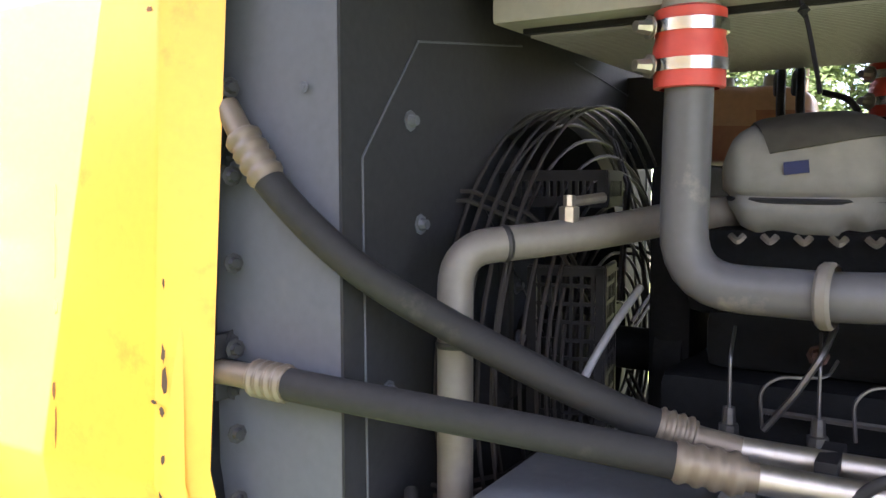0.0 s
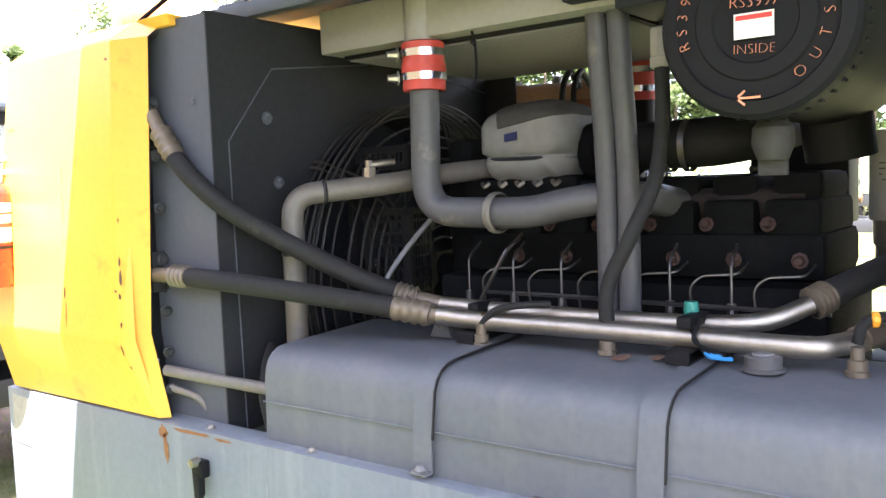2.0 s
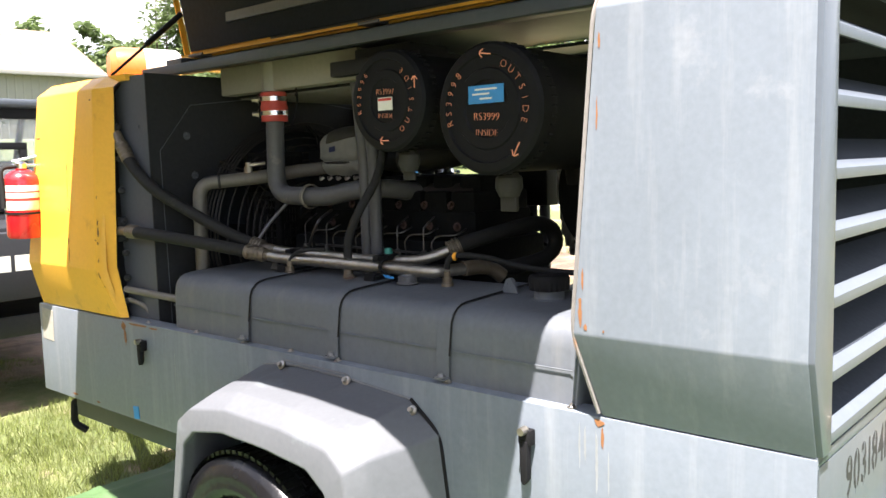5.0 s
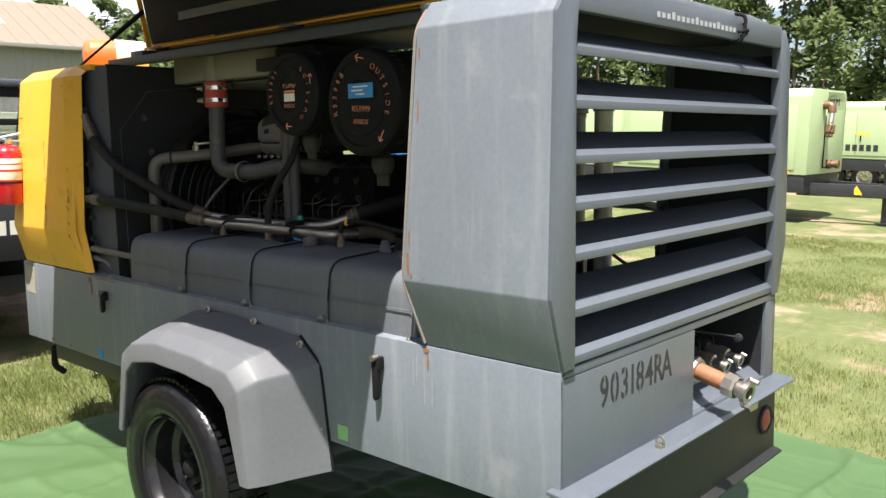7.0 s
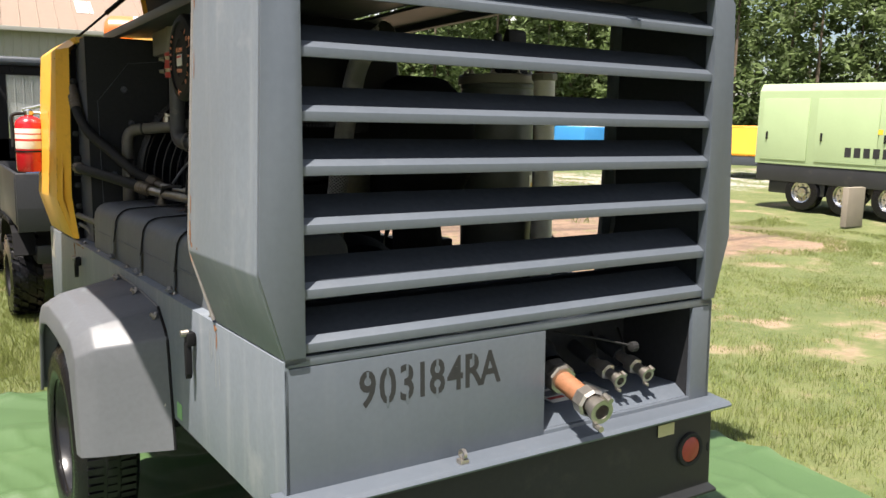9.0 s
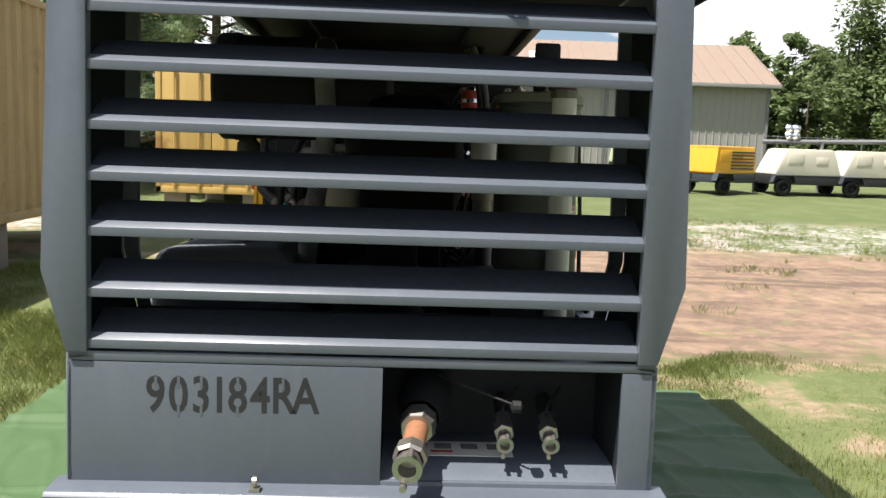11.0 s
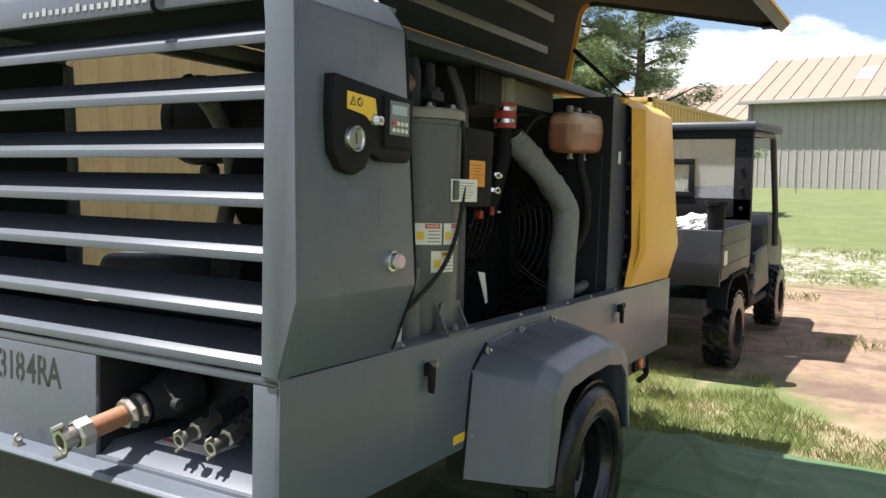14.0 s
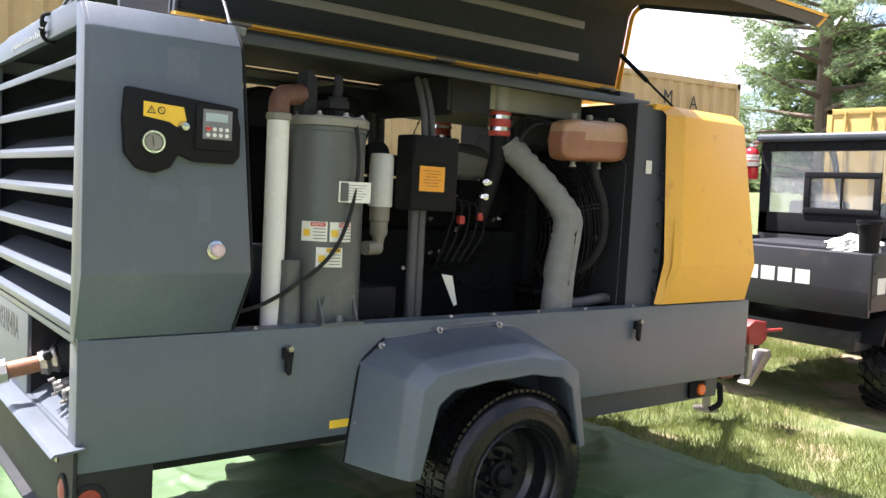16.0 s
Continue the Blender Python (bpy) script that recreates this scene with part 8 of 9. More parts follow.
# green screw compressor on three axles
def big_unit(x0, y0, label, length=5.65, front=True):
    """A long enclosed compressor, its side towards -x and its tow end towards -y."""
    x1, y1 = x0 + 2.25, y0 + length
    ob = thing("screw_compressor", ((x0 + x1) / 2, (y0 + y1) / 2, 0), label, "air compressor", "green compressors")
    bm = B()
    prism(bm, [(x0, 1.0), (x0, 2.62), (x0 + 0.1, 2.78), (x1 - 0.1, 2.78), (x1, 2.62), (x1, 1.0)], "y", y0, y1, 0.015)
    body = part("canopy", bm, "green_unit", ob)
    for a, b in ((0.25, 1.25), (1.35, 2.75), (2.77, 4.15), (4.35, 5.5)):
        if b < length:
            bm = B()
            box(bm, (x0 - 0.022, y0 + a, 1.10), (x0 + 0.01, y0 + b, 2.45), 0.008)
            door = part("side_door", bm, "green_unit", body)
            bm = B()
            box(bm, (x0 - 0.05, y0 + b - 0.16, 1.55), (x0 - 0.02, y0 + b - 0.12, 1.72), 0.004)
            part("door_handle", bm, "plastic", door)
    bm = B()
    for k in range(7):
        y = y0 + 2.15 + k * 0.205
        plate(bm, facing((x0 - 0.0225, y, 1.34), (-1, 0, 0)), 0.14, 0.20, 0.003)
    pieces("lettering_block", bm, "ink", body)
    bm = B()
    for k in range(3):
        m_ = facing((x0 - 0.0225, y0 + 2.72 - 0.16 * k, 1.78), (-1, 0, 0))
        plate(bm, m_, 0.10, 0.10, 0.003)
    pieces("warning_sign", bm, "label_yellow", body)
    bm = B()
    for k in range(8):
        for j in range(4):
            box(bm, (x0 - 0.004, y0 + 1.45 + 0.07 * k, 2.52 + 0.05 * j), (x0 + 0.004, y0 + 1.50 + 0.07 * k, 2.555 + 0.05 * j))
    tagged(part("vent_slots", bm, "ink", body), kind="stuff")
    bm = B()
    box(bm, (x0 + 0.95, y0 - 0.02, 1.15), (x1 - 0.2, y0 + 0.01, 2.35), 0.006)
    door = part("end_door", bm, "green_unit", body)
    bm = B()
    tube(bm, [(x0 + 0.93, y0 - 0.012, 2.0), (x0 + 0.93, y0 - 0.012, 1.13), (x1 - 0.18, y0 - 0.012, 1.13)], 0.014, 6)
    part("door_seal", bm, "plastic", door)
    bm = B()
    tube(bm, eased([(x0 + 0.78, y0 + 0.05, 2.45), (x0 + 0.78, y0 - 0.16, 2.45), (x0 + 0.76, y0 - 0.18, 2.30)], 0.06), 0.085, 12)
    outlet = part("outlet_elbow", bm, "old_bronze", ob, "dark bronze pipe elbow")
    bm = B()
    tube(bm, [(x0 + 0.76, y0 - 0.18, 2.32), (x0 + 0.66, y0 - 0.20, 2.02)], 0.055, 12)
    part("outlet_pipe", bm, "steel", outlet)
    bm = B()
    lathe(bm, [(0.06, 0.10), (0.10, 0.08), (0.10, -0.08), (0.07, -0.10), (0.07, -0.16), (0, -0.16)], (x0 + 0.64, y0 - 0.20, 1.95), (0.3, 0.05, 1), 10)
    part("outlet_valve", bm, "old_bronze", outlet)
    bm = B()
    tube(bm, [(x0 + 0.66, y0 - 0.26, 2.0), (x0 + 0.42, y0 - 0.28, 2.12)], 0.018, 6)
    part("valve_lever", bm, "label", outlet)
    bm = B()
    lathe(bm, [(0.07, 0), (0.10, 0.0), (0.10, 0.10), (0.07, 0.11), (0.07, 0.2), (0.09, 0.21), (0.09, 0.26), (0, 0.26)], (x0 + 1.2, y0, 1.2), (0, -1, 0), 12)
    part("outlet_flange", bm, "old_bronze", ob)
    bm = B()
    plate(bm, facing((x0 - 0.004, y0 + 0.5, 1.06), (-1, 0, 0)), 0.32, 0.10, 0.004)
    part("side_sticker", bm, "label_orange", body)
    bm = B()
    for k in range(6):
        box(bm, (x0 + 1.0, y0 - 0.012, 2.60 + 0.025 * k), (x1 - 0.25, y0 + 0.004, 2.612 + 0.025 * k))
    pieces("vent_slat", bm, "green_unit", body)
    words("1600H", 0.30, "ink", body, facing((x0 + 1.35, y0 - 0.004, 2.55), (0, -1, 0)), "unit_number", "black painted number", depth=0.002)
    bm = B()
    box(bm, (x0 + 0.02, y0 + 0.05, 0.62), (x1 - 0.02, y1 - 0.05, 1.0), 0.01)
    box(bm, (x0 + 0.1, y0 + 3.9, 0.35), (x1 - 0.1, y0 + 5.3, 0.62), 0.02)
    part("chassis", bm, "utv", ob)
    for k in range(3):
        for x in (x0 + 0.16, x1 - 0.16):
            road_wheel("wheel", (x, y0 + 2.42 + 1.0 * k, 0.42), 0.42, 0.26, ob)
    bm = B()
    xm = (x0 + x1) / 2
    for x in (x0 + 0.45, x1 - 0.45):
        prism(bm, [(x - 0.06, y0 + 0.3), (x + 0.06, y0 + 0.3), (xm + 0.08, y0 - 1.9), (xm - 0.08, y0 - 1.9)], "z", 0.55, 0.82, 0.01)
    box(bm, (xm - 0.1, y0 - 2.3, 0.58), (xm + 0.1, y0 - 1.6, 0.80), 0.02)
    tow = part("tow_bar", bm, "utv", ob)
    bm = B()
    box(bm, (xm - 0.09, y0 - 1.40, 0.02), (xm + 0.09, y0 - 1.22, 1.30), 0.015)
    box(bm, (xm - 0.16, y0 - 1.46, 0.0), (xm + 0.16, y0 - 1.16, 0.03), 0.005)
    part("jack_stand", bm, "utv", tow)
    bm = B()
    tube(bm, [(xm - 0.2, y0 - 1.30, 1.24), (xm + 0.75, y0 - 1.30, 1.24)], 0.05, 10)
    part("jack_crank", bm, "rail", tow)
    bm = B()
    prism(bm, [(y0 - 0.92, 0.61), (y0 - 0.68, 0.61), (y0 - 0.80, 0.80)], "x", xm - 0.42, xm - 0.41)
    part("warning_triangle", bm, "label_yellow", tow)
    bm = B()
    tube(bm, curved([(xm - 0.1, y0 - 1.7, 0.6), (xm - 0.15, y0 - 1.75, 0.3), (xm - 0.12, y0 - 1.85, 0.15), (xm - 0.05, y0 - 1.9, 0.3)]), 0.02, 6)
    part("safety_chain", bm, "plastic", tow)
    return ob


big_unit(14.95, 4.78, "long pale green screw compressor on three axles")
big_unit(25.5, 4.2, "long pale green screw compressor parked behind another")
bm = B()
box(bm, (13.2, 7.0, 0.0), (13.75, 7.12, 0.75), 0.01)
stump = new("utility_box", mesh_of("utility_box", bm, "timber", (13.5, 7.06, 0)))
stump.matrix_world = scaled(pose(13.5, 7.06, 0))
tagged(stump, "small grey weathered utility box standing in the grass", "utility box")


def small_unit(at, turn, mat, label, number="", louvres=False, rounded_body=False, long=1.35, sill=0.78):
    """A two-wheeled compressor seen from afar."""
    F = pose(*at, 0, 0, turn)
    ob = thing("portable_compressor", (0, 0, 0), label, "air compressor", "parked compressors", frame_pose=F)
    w, l, h = 1.0, long, 1.75
    bm = B()
    prism(bm, rounded([(-l, sill - 0.03), (-l + (0.5 if rounded_body else 0.12), h), (l - (0.35 if rounded_body else 0.1), h), (l, sill)], 0.15 if rounded_body else 0.05), "y", -w * 0.75, w * 0.75, 0.04)
    body = part("canopy", bm, mat, ob)
    bm = B()
    box(bm, (-l + 0.02, -w * 0.73, 0.42), (l - 0.02, w * 0.73, sill), 0.03)
    part("chassis", bm, "utv" if not louvres else "grey_dark", ob)
    bm = B()
    box(bm, (-0.8, -w * 0.77, 1.2), (-0.2, -w * 0.75, 1.6), 0.006)
    part("side_door", bm, mat, body)
    bm = B()
    box(bm, (0.3, -w * 0.77, 1.2), (0.75, -w * 0.75, 1.45), 0.006)
    part("side_door", bm, mat, body)
    if louvres:
        for k in range(6):
            bm = B()
            box(bm, (-0.25, -w * 0.79, 0.92 + 0.12 * k), (l - 0.15, -w * 0.74, 0.97 + 0.12 * k))
            part("louvre", bm, "grey_dark", body)
    if number:
        words(number, 0.28, "ink", body, facing((-0.6, -w * 0.752, sill + 0.17), (0, -1, 0)), "unit_number", depth=0.002)
        bm = B()
        for k in range(4):
            plate(bm, facing((0.3 + 0.08 * k, -w * 0.751, 1.6), (0, -1, 0)), 0.05, 0.08)
        pieces("number_bar", bm, "ink", body)
    for y in (-w * 0.85, w * 0.85):
        road_wheel("wheel", (0.35 - l, y, 0.32), 0.32, 0.2, ob, (0, 1, 0), "plastic")
        bm = B()
        sheet(bm, [(-0.1 - l, 0.5), (-l, 0.75), (0.7 - l, 0.75), (0.8 - l, 0.5)], "y", y - 0.13, y + 0.13, 0.02)
        part("mudguard", bm, "grey_dark", ob)
    bm = B()
    tube(bm, [(l - 0.2, -0.4, 0.5), (l + 1.1, 0, 0.45)], 0.05, 8)
    tube(bm, [(l - 0.2, 0.4, 0.5), (l + 1.1, 0, 0.45)], 0.05, 8)
    tube(bm, [(l + 0.8, 0, 0.75), (l + 0.8, 0, 0.0)], 0.04, 8)
    part("tow_bar", bm, "utv", ob)
    return ob


g28 = rise(0, 28)
small_unit((8.6, 28.6, g28), -14, "cream_unit", "pale green portable compressor with dark lower half", "375", long=1.1, sill=1.06)
small_unit((11.75, 28.8, g28), 26, "yellow", "yellow portable compressor with a slatted side", louvres=True, long=1.05)
small_unit((14.9, 29.2, g28), 4, "white_unit", "cream white portable compressor with a rounded canopy", rounded_body=True)
small_unit((17.6, 29.4, g28), 4, "white_unit", "cream white portable compressor beside a light tower", rounded_body=True)
small_unit((23.6, 17.2, rise(0, 17)), 20, "yellow", "yellow portable compressor far across the grass", louvres=True)
small_unit((22.4, 23.4, rise(0, 23)), 10, "white_unit", "cream white portable compressor far across the grass")
bm = B()
box(bm, (19.2, 20.9, 0.3), (20.3, 22.6, 1.75), 0.05)
crate = new("blue_unit", mesh_of("blue_unit", bm, "label_blue", (19.7, 21.8, 0.3)))
crate.matrix_world = scaled(pose(19.7, 21.8, rise(0, 21.8)))
tagged(crate, "blue enclosed unit far across the grass", "generator")
# light tower behind the white units
tower = thing("light_tower", (16.4, 30.5, g28), "folded light tower with a wire lamp cluster", "light tower")
bm = B()
tube(bm, [(14.0, 30.5, g28 + 2.0), (19.0, 30.5, g28 + 2.15)], 0.09, 8)
tube(bm, [(16.4, 30.5, g28), (16.4, 30.5, g28 + 2.1)], 0.08, 8)
part("mast", bm, "rail", tower)
for k in range(4):
    bm = B()
    c = Vector((15.1 + 0.28 * (k % 2), 30.4, g28 + 2.3 + 0.28 * (k // 2)))
    lathe(bm, [(0, 0.02), (0.1, 0.0), (0.2, -0.12), (0.19, -0.12), (0, 0.0)], c, (0.3, -1, 0.3), 14)
    part("lamp_head", bm, "chrome", tower)

# warehouse
def warehouse(name, left, right, depth, wall_h, ridge_h, z0, label, skylights=(), door=None, bays=3):
    """A metal shed: its front wall from left to right, the ridge along it."""
    L, Rr = Vector((*left, 0)), Vector((*right, 0))
    along = (Rr - L).normalized()
    length = (Rr - L).length
    back = Vector((-along.y, along.x, 0))
    F = Matrix((along, back, Vector((0, 0, 1)))).transposed().to_4x4()
    F.translation = Vector((left[0], left[1], z0))
    ob = thing(name, (0, 0, 0), label, "building", frame_pose=F)
    bm = B()
    outline = [(0, -0.6), (depth, -0.6), (depth, wall_h), (depth / 2, ridge_h), (0, wall_h)]
    prism(bm, outline, "x", 0, length)
    wall = part("wall", bm, "wall_metal", ob, "grey ribbed metal wall")
    bm = B()
    n = int(length / 0.42)
    for k in range(n):
        x = length * (k + 0.5) / n
        prism(bm, [(x - 0.05, -0.001), (x - 0.025, -0.035), (x + 0.025, -0.035), (x + 0.05, -0.001)], "z", -0.4, wall_h - 0.1)
    ribs_ = part("wall_ribs", bm, "wall_metal", wall)
    tagged(ribs_, kind="stuff")
    bm = B()
    for s, a, b in ((0, (-0.5, wall_h - 0.18), (depth / 2, ridge_h + 0.02)), (1, (depth / 2, ridge_h + 0.02), (depth + 0.5, wall_h - 0.18))):
        sheet(bm, [a, b], "x", -0.4, length + 0.4, 0.08)
    roof = part("roof", bm, "roof_metal", ob, "tan standing seam metal roof")
    bm = B()
    n = int(length / 0.9)
    for k in range(n + 1):
        x = -0.38 + (length + 0.76) * k / n
        tube(bm, [(x, -0.5, wall_h - 0.08), (x, depth / 2, ridge_h + 0.12)], 0.05, 4)
    tagged(part("roof_seams", bm, "roof_metal", roof), kind="stuff")
    bm = B()
    box(bm, (-0.45, -0.62, wall_h - 0.32), (length + 0.45, -0.45, wall_h - 0.08), 0.02)
    part("gutter", bm, "wall_metal", roof)
    for k in range(bays + 1):
        bm = B()
        x = 0.1 + (length - 0.3) * k / bays
        box(bm, (x, -0.14, -0.5), (x + 0.16, -0.03, wall_h - 0.1), 0.01)
        part("downpipe", bm, M["rail"], wall)
    for x, t in skylights:
        bm = B()
        a, b = Vector((0, -0.5, wall_h - 0.06)), Vector((0, depth / 2, ridge_h + 0.14))
        p, q = a.lerp(b, t), a.lerp(b, t + 0.28)
        v = [bm.verts.new(c) for c in (Vector((x, p.y, p.z)), Vector((x + 0.9, p.y, p.z)), Vector((x + 0.9, q.y, q.z)), Vector((x, q.y, q.z)))]
        bm.faces.new(v)
        bmesh.ops.solidify(bm, geom=bm.faces[:], thickness=0.04)
        part("skylight", bm, "label", roof)
    if door is not None:
        bm = B()
        box(bm, (door - 0.62, -0.10, -0.3), (door + 0.62, -0.02, 2.35), 0.01)
        frame_ = part("door_frame", bm, "rail", wall)
        bm = B()
        box(bm, (door - 0.52, -0.13, -0.3), (door + 0.52, -0.095, 2.25), 0.01)
        leaf = part("door", bm, "white", wall, "pale metal door")
        bm = B()
        box(bm, (door + 0.36, -0.16, 0.95), (door + 0.42, -0.125, 1.1), 0.01)
        part("door_handle", bm, "plastic", leaf)
        bm = B()
        box(bm, (door - 1.1, -0.35, 4.0), (door - 0.7, -0.05, 4.2), 0.03)
        part("wall_lamp", bm, "rail", wall)
    return ob


gw = 0.95
warehouse("warehouse", (-7.4, 50.2), (21.4, 47.4), 14.6, 5.1, 8.05, gw, "long grey metal warehouse with a tan roof", skylights=((5.2, 0.38), (14.7, 0.38), (23.0, 0.4)), door=15.3, bays=3)
warehouse("shed", (-22.0, 62.0), (-9.5, 60.0), 14.0, 4.6, 7.6, gw, "grey metal shed with a tan roof far behind")
# fence along the grass
fence = thing("wire_fence", (0, 40.0, gw), "thin wire fence on steel posts across the grass", "fence")
for k in range(12):
    bm = B()
    x = -12 + k * 4.4
    tube(bm, [(x, 40.0, rise(0, 40) - 0.1), (x, 40.0, rise(0, 40) + 2.0)], 0.03, 6)
    part("post", bm, "rail", fence)
for z in (1.95, 1.0):
    bm = B()
    tube(bm, [(-12, 40.0, rise(0, 40) + z), (36.4, 40.0, rise(0, 40) + z)], 0.012, 5)
    part("wire", bm, "rail", fence)
# ---- trees, woods and grass ----
def leaf_material(name, colour, vary=0.35):
    m = material(name, colour, 0.7, vary=0.2, grain=4, blotch=0.4, bump=0.0, island=vary)
    n, l = m.node_tree.nodes, m.node_tree.links
    b, through_light, both = n["Principled BSDF"], n.new("ShaderNodeBsdfTranslucent"), n.new("ShaderNodeMixShader")
    l.new(b.inputs["Base Color"].links[0].from_socket, through_light.inputs["Color"])
    both.inputs["Fac"].default_value = 0.5
    l.new(b.outputs["BSDF"], both.inputs[1])
    l.new(through_light.outputs["BSDF"], both.inputs[2])
    l.new(both.outputs["Shader"], n["Material Output"].inputs["Surface"])
    return m


M["leaf"] = leaf_material("broad_leaves", (0.115, 0.165, 0.055))
M["leaf_light"] = leaf_material("light_leaves", (0.135, 0.185, 0.07))
M["needle"] = leaf_material("pine_needles", (0.17, 0.235, 0.115))
M["bark"] = material("bark", (0.10, 0.075, 0.055), 0.9, vary=0.3, bump=0.6)
M["blade"] = leaf_material("grass_blades", (0.215, 0.25, 0.075), 0.40)


def leaves(name, centres, radii, per, size, mat, seed, narrow=1.0, flat=0.7):
    """Many small leaves scattered in clumps, as one mesh."""
    rng = np.random.default_rng(seed)
    c, r = np.repeat(np.array(centres, float), per, 0), np.repeat(np.array(radii, float), per)
    n = len(c)
    d = rng.normal(size=(n, 3))
    d /= np.linalg.norm(d, axis=1, keepdims=True)
    p = c + d * (r * rng.uniform(0.35, 1.0, n) ** 0.5)[:, None] * np.array([1, 1, flat])
    u = rng.normal(size=(n, 3)) * np.array([1, 1, 0.55])
    u /= np.linalg.norm(u, axis=1, keepdims=True)
    v = np.cross(rng.normal(size=(n, 3)) * np.array([0.6, 0.6, 1]), u)
    v /= np.linalg.norm(v, axis=1, keepdims=True)
    s = size * rng.uniform(0.6, 1.3, n)[:, None]
    quad = np.stack([p - u * s, p - v * s * narrow * 0.5, p + u * s, p + v * s * narrow * 0.5], 1).reshape(-1, 3)
    data = bpy.data.meshes.new(name)
    data.from_pydata((quad * UNIT).tolist(), [], np.arange(n * 4).reshape(-1, 4).tolist())
    data.materials.append(M[mat])
    return data


def tree(at, height, spread, label, seed, pine=False, bare=0.3, n_limbs=22, per=130, leaf_size=0.16, mat=None):
    """A tapered trunk with limbs and a crown of many small leaves."""
    rng = random.Random(seed)
    x, y, z = at
    ob = thing("pine_tree" if pine else "tree", at, label, "tree", "trees")
    bm = B()
    lean = Vector((rng.uniform(-0.03, 0.03), rng.uniform(-0.03, 0.03), 0))
    trunk = [Vector(at) + lean * h * height + Vector((0.12 * math.sin(h * 5 + seed), 0.1 * math.cos(h * 4), 0)) + Vector((0, 0, h * height)) for h in [k / 8 for k in range(9)]]
    r0 = height * 0.022
    tube(bm, trunk, [r0 * (1.15 - h / 8) + 0.02 for h in range(9)], 10)
    centres, radii = [], []
    for k in range(n_limbs):
        h = bare + (1 - bare) * (k + 0.5) / n_limbs
        p = trunk[min(7, int(h * 8))].lerp(trunk[min(8, int(h * 8) + 1)], h * 8 - int(h * 8))
        a = k * 2.4 + rng.uniform(-0.5, 0.5)
        shape = (1.1 - h) ** 0.7 if pine else math.sin(math.pi * min(1, 0.25 + 0.75 * (h - bare) / (1 - bare))) ** 0.6
        ln = spread * max(0.18, shape) * rng.uniform(0.7, 1.15)
        d = Vector((math.cos(a), math.sin(a), 0.12 if pine else 0.45))
        pts = [p, p + d * ln * 0.5 + Vector((0, 0, 0.1)), p + d * ln + Vector((0, 0, rng.uniform(-0.2, 0.5)))]
        tube(bm, pts, [r0 * 0.35 * (1.1 - h) + 0.03, r0 * 0.2 * (1.1 - h) + 0.02, 0.012], 6)
        for t in (0.45, 0.7, 0.88, 1.0):
            q = p + d * ln * t
            for _ in range(2):
                centres.append(q + Vector((rng.uniform(-0.4, 0.4), rng.uniform(-0.4, 0.4), rng.uniform(-0.2, 0.35))))
                radii.append(rng.uniform(0.35, 0.75) * (0.8 if pine else 1.1))
    part("trunk", bm, "bark", ob)
    crown = new("crown", leaves("crown", [c - Vector(at) for c in centres], radii, per, leaf_size, mat or ("needle" if pine else "leaf"), seed, 0.22 if pine else 0.8, 0.6))
    crown.parent = ob
    tagged(crown, kind="stuff")
    return ob


tree((-9.0, 23.2, 0.2), 11.5, 4.3, "tall pine with open branches and light needle tufts", 3, True, 0.10, 52, 120, 0.14)
tree((-6.6, 26.5, 0.3), 9.5, 3.4, "pine with long open branches", 5, True, 0.15, 30, 120, 0.14)
tree((-10.8, 28.5, 0.3), 6.5, 3.2, "broad-leaved tree with a dense dark crown", 11, False, 0.05, 26, 130, 0.16)


def woods(name, line, height, thick, count, seed, label, mat, leaf, per=26):
    """A belt of far trees, too dense to count: trunks and leaves along a line."""
    rng = random.Random(seed)
    pts = [Vector((*p, 0)) for p in line]
    total = sum((b - a).length for a, b in zip(pts, pts[1:]))
    bm = B()
    centres, radii = [], []
    for k in range(count):
        d = total * (k + rng.random()) / count
        for a, b in zip(pts, pts[1:]):
            if d <= (b - a).length:
                p = a.lerp(b, d / (b - a).length)
                break
            d -= (b - a).length
        away = Vector((p.x, p.y, 0)).normalized()
        p = p + away * rng.uniform(0, thick)
        z = rise(p.x, p.y)
        h = height * rng.uniform(0.65, 1.15)
        tube(bm, [p + Vector((0, 0, z - 0.2)), p + Vector((0, 0, z + h * 0.9))], [0.16, 0.03], 5)
        w = h * rng.uniform(0.16, 0.24)
        for j in range(26):
            t = rng.random()
            ww = w * (math.sin(math.pi * (0.12 + 0.83 * t)) ** 0.7)
            a = rng.uniform(0, 6.283)
            centres.append(p + Vector((math.cos(a) * ww * rng.random() ** 0.5, math.sin(a) * ww * rng.random() ** 0.5, z + h * (0.04 + 0.95 * t))))
            radii.append(rng.uniform(0.6, 1.5) * h / 14)
    ob = thing(name, (0, 0, 0), label, "woods", kind="stuff")
    tagged(part("trunks", bm, "bark", ob), kind="stuff")
    crowns = new("crowns", leaves("crowns", centres, radii, per, leaf, mat, seed, 0.8, 0.9))
    crowns.parent = ob
    tagged(crowns, kind="stuff")


woods("woods", [(27, 50), (34, 36), (40, 20), (41, 4), (40, -14)], 13.0, 9.0, 85, 21, "dense green wood at the edge of the yard", "leaf_light", 0.24, 84)
woods("woods", [(-60, 88), (-20, 92), (16, 90)], 7.5, 14.0, 80, 22, "low dark wood far behind the warehouse", "leaf", 0.45, 36)
woods("woods", [(29, 92), (42, 78), (60, 60)], 12.0, 12.0, 50, 24, "tall green wood behind the warehouse", "leaf_light", 0.5, 36)

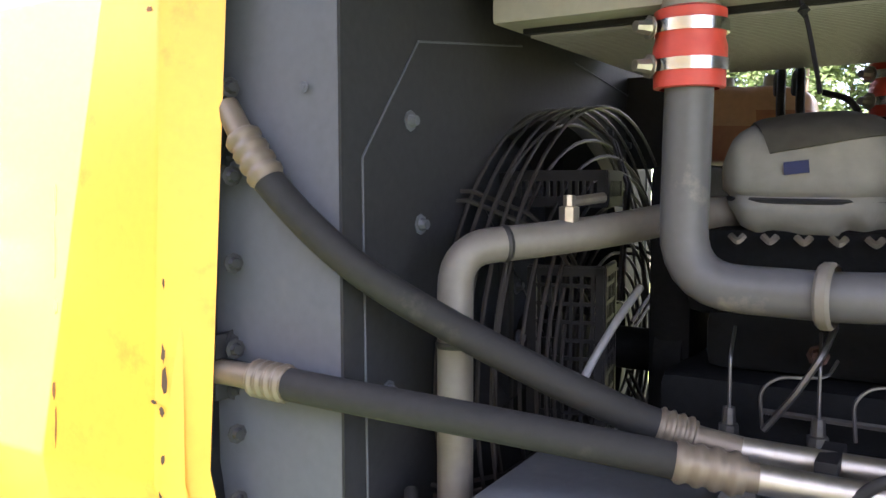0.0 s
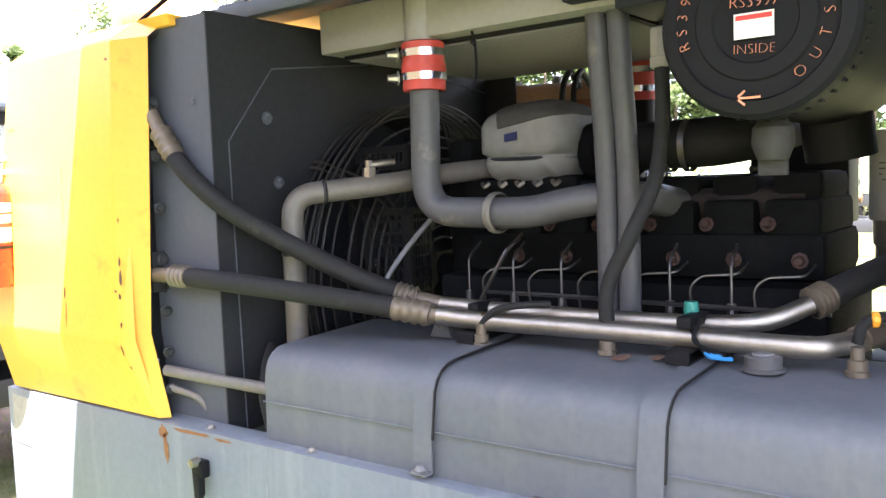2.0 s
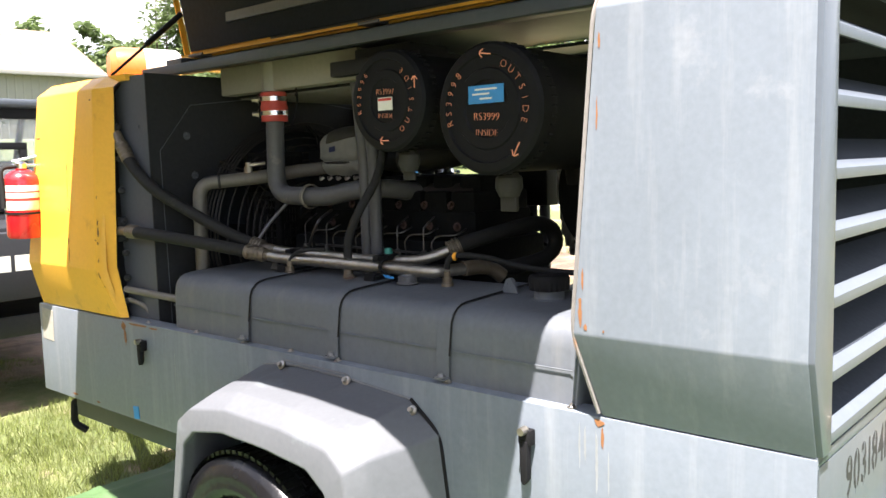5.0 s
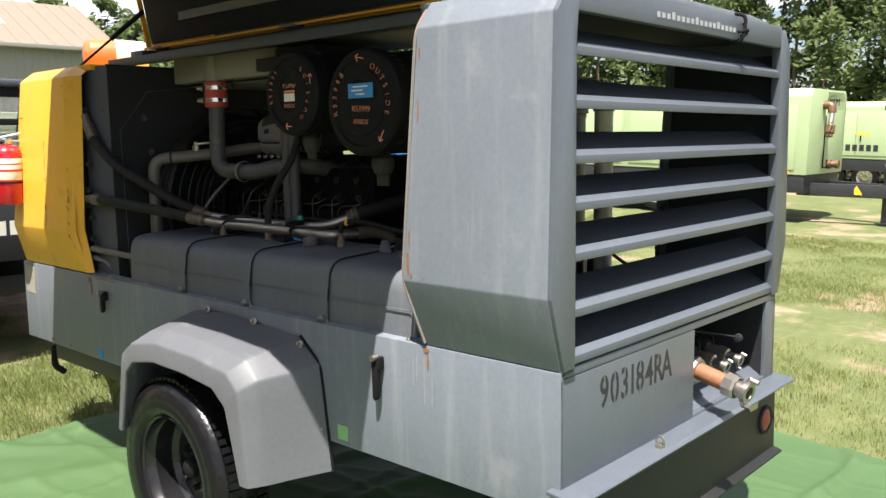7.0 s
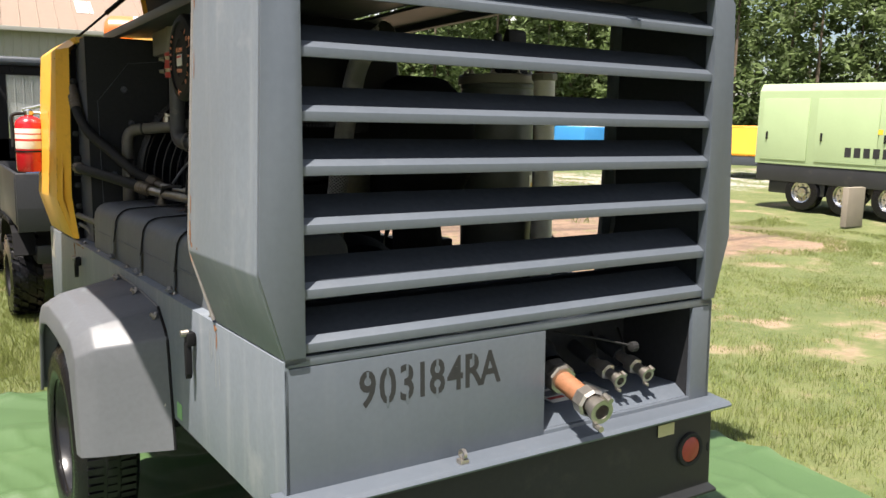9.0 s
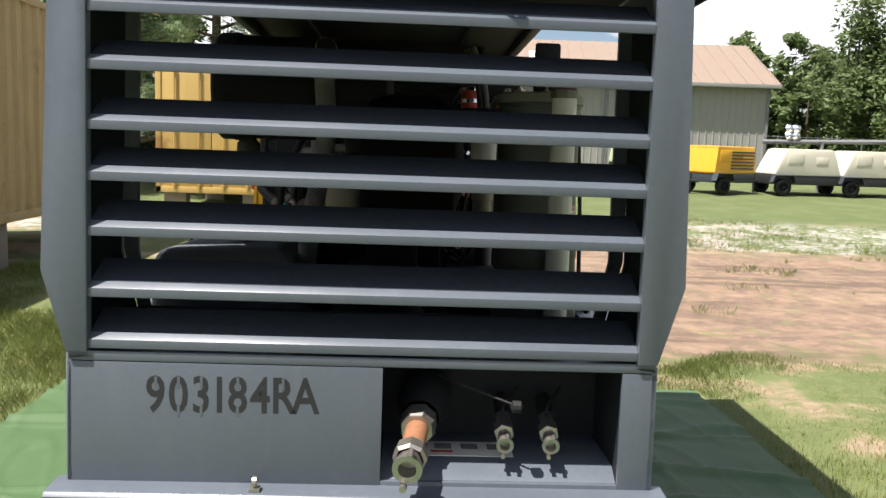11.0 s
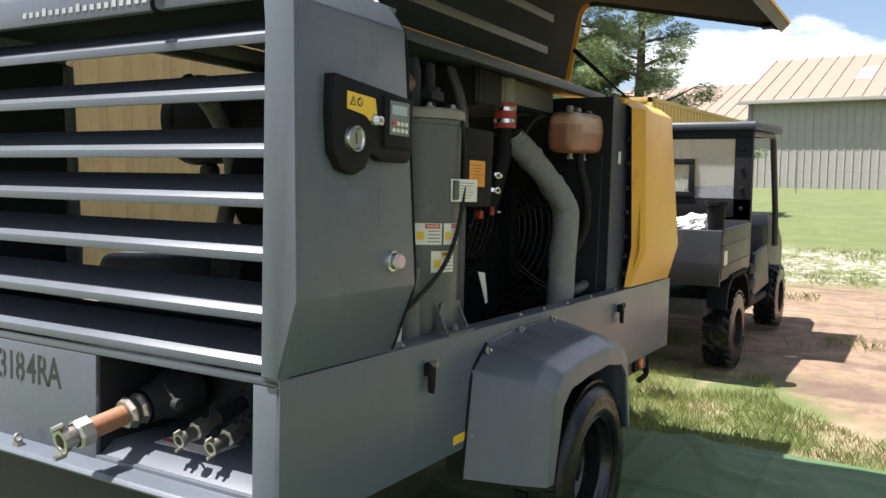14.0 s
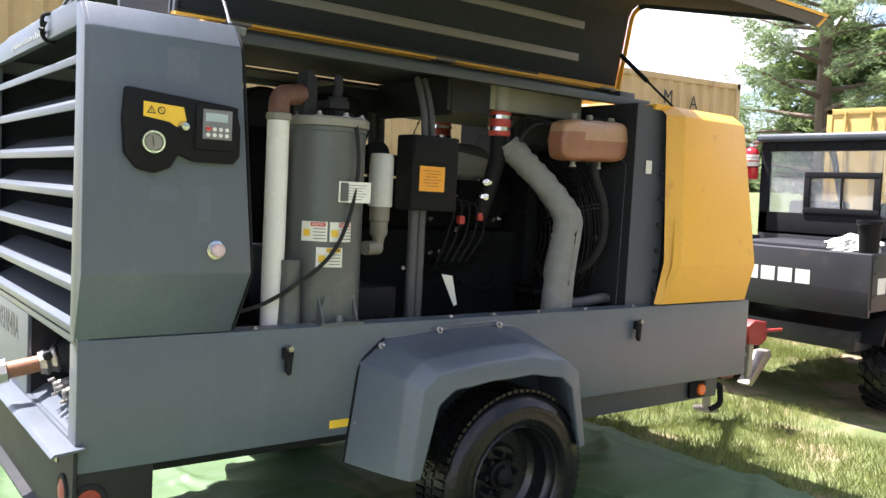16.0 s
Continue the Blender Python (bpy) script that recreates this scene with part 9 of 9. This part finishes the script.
# grass: blades where the camera comes near
rng = np.random.default_rng(4)
def blades(name, n, xr, yr, h0, h1, keep, seed):
    r = np.random.default_rng(seed)
    x, y = r.uniform(*xr, n), r.uniform(*yr, n)
    # tufts: pull towards clump centres
    tx, ty = r.uniform(*xr, n // 14), r.uniform(*yr, n // 14)
    pick = r.integers(0, n // 14, n)
    tuft = r.random(n) < 0.6
    x = np.where(tuft, tx[pick] + r.normal(0, 0.035, n), x)
    y = np.where(tuft, ty[pick] + r.normal(0, 0.035, n), y)
    patch = np.array([noise.noise(Vector((a * 0.55, b * 0.55, 3.3))) + 0.6 * noise.noise(Vector((a * 1.7, b * 1.7, 8.1))) for a, b in zip(x, y)])
    ok = keep(x, y) & (patch > -0.28 + r.uniform(-0.2, 0.2, n))
    x, y, patch = x[ok], y[ok], patch[ok]
    m = len(x)
    h = r.uniform(h0, h1, m) * (1 + 0.8 * np.clip(patch, -0.5, 0.8))
    a, lean = r.uniform(0, 2 * np.pi, m), r.uniform(0.15, 1.1, m)
    w = r.uniform(0.0014, 0.0034, m)
    z = np.array([rise(0, b) for b in y]) - 0.03
    base = np.stack([x, y, z], 1)
    side = np.stack([np.cos(a), np.sin(a), 0 * a], 1) * w[:, None]
    tip = base + np.stack([-np.sin(a) * lean * h, np.cos(a) * lean * h, h + 0.02], 1)
    mid = base + np.stack([-np.sin(a) * lean * h * 0.35, np.cos(a) * lean * h * 0.35, h * 0.6], 1)
    v = np.stack([base - side, base + side, mid + side * 0.7, tip, mid - side * 0.7], 1).reshape(-1, 3)
    data = bpy.data.meshes.new(name)
    data.from_pydata((v * UNIT).tolist(), [], np.arange(m * 5).reshape(-1, 5).tolist())
    data.materials.append(M["blade"])
    return tagged(new(name, data), "sunlit grass blades, patchy and partly dry", "grass", kind="stuff")


def off_mat(x, y):
    mat_ = (np.abs(x) < 2.5) & (y > -2.4) & (y < 4.1)
    dirt = (x - 2.13 + 0.72 * (y - 4.87) > 0.25 * np.sin(y * 2.1)) & (x < 11) & (y > 4.95 + 0.12 * np.maximum(x - 2.2, 0) + 0.3 * np.sin(x * 2.3)) & (y < 13.2)
    return ~mat_ & ~dirt


blades("grass", 120000, (-3.4, 3.6), (3.9, 9.5), 0.018, 0.060, off_mat, 1)
blades("grass", 260000, (2.4, 13.0), (-2.5, 8.5), 0.010, 0.036, off_mat, 2)
blades("grass", 110000, (-6.5, -2.4), (-1.0, 9.5), 0.025, 0.085, off_mat, 3)
blades("grass", 30000, (-2.0, 16.0), (13.5, 20.0), 0.02, 0.07, off_mat, 6)
blades("weeds", 40000, (0.5, 14.0), (7.0, 14.5), 0.03, 0.10, lambda x, y: np.array([noise.noise(Vector((a * 0.9, b * 1.6, 21.0))) > 0.34 for a, b in zip(x, y)]), 9)
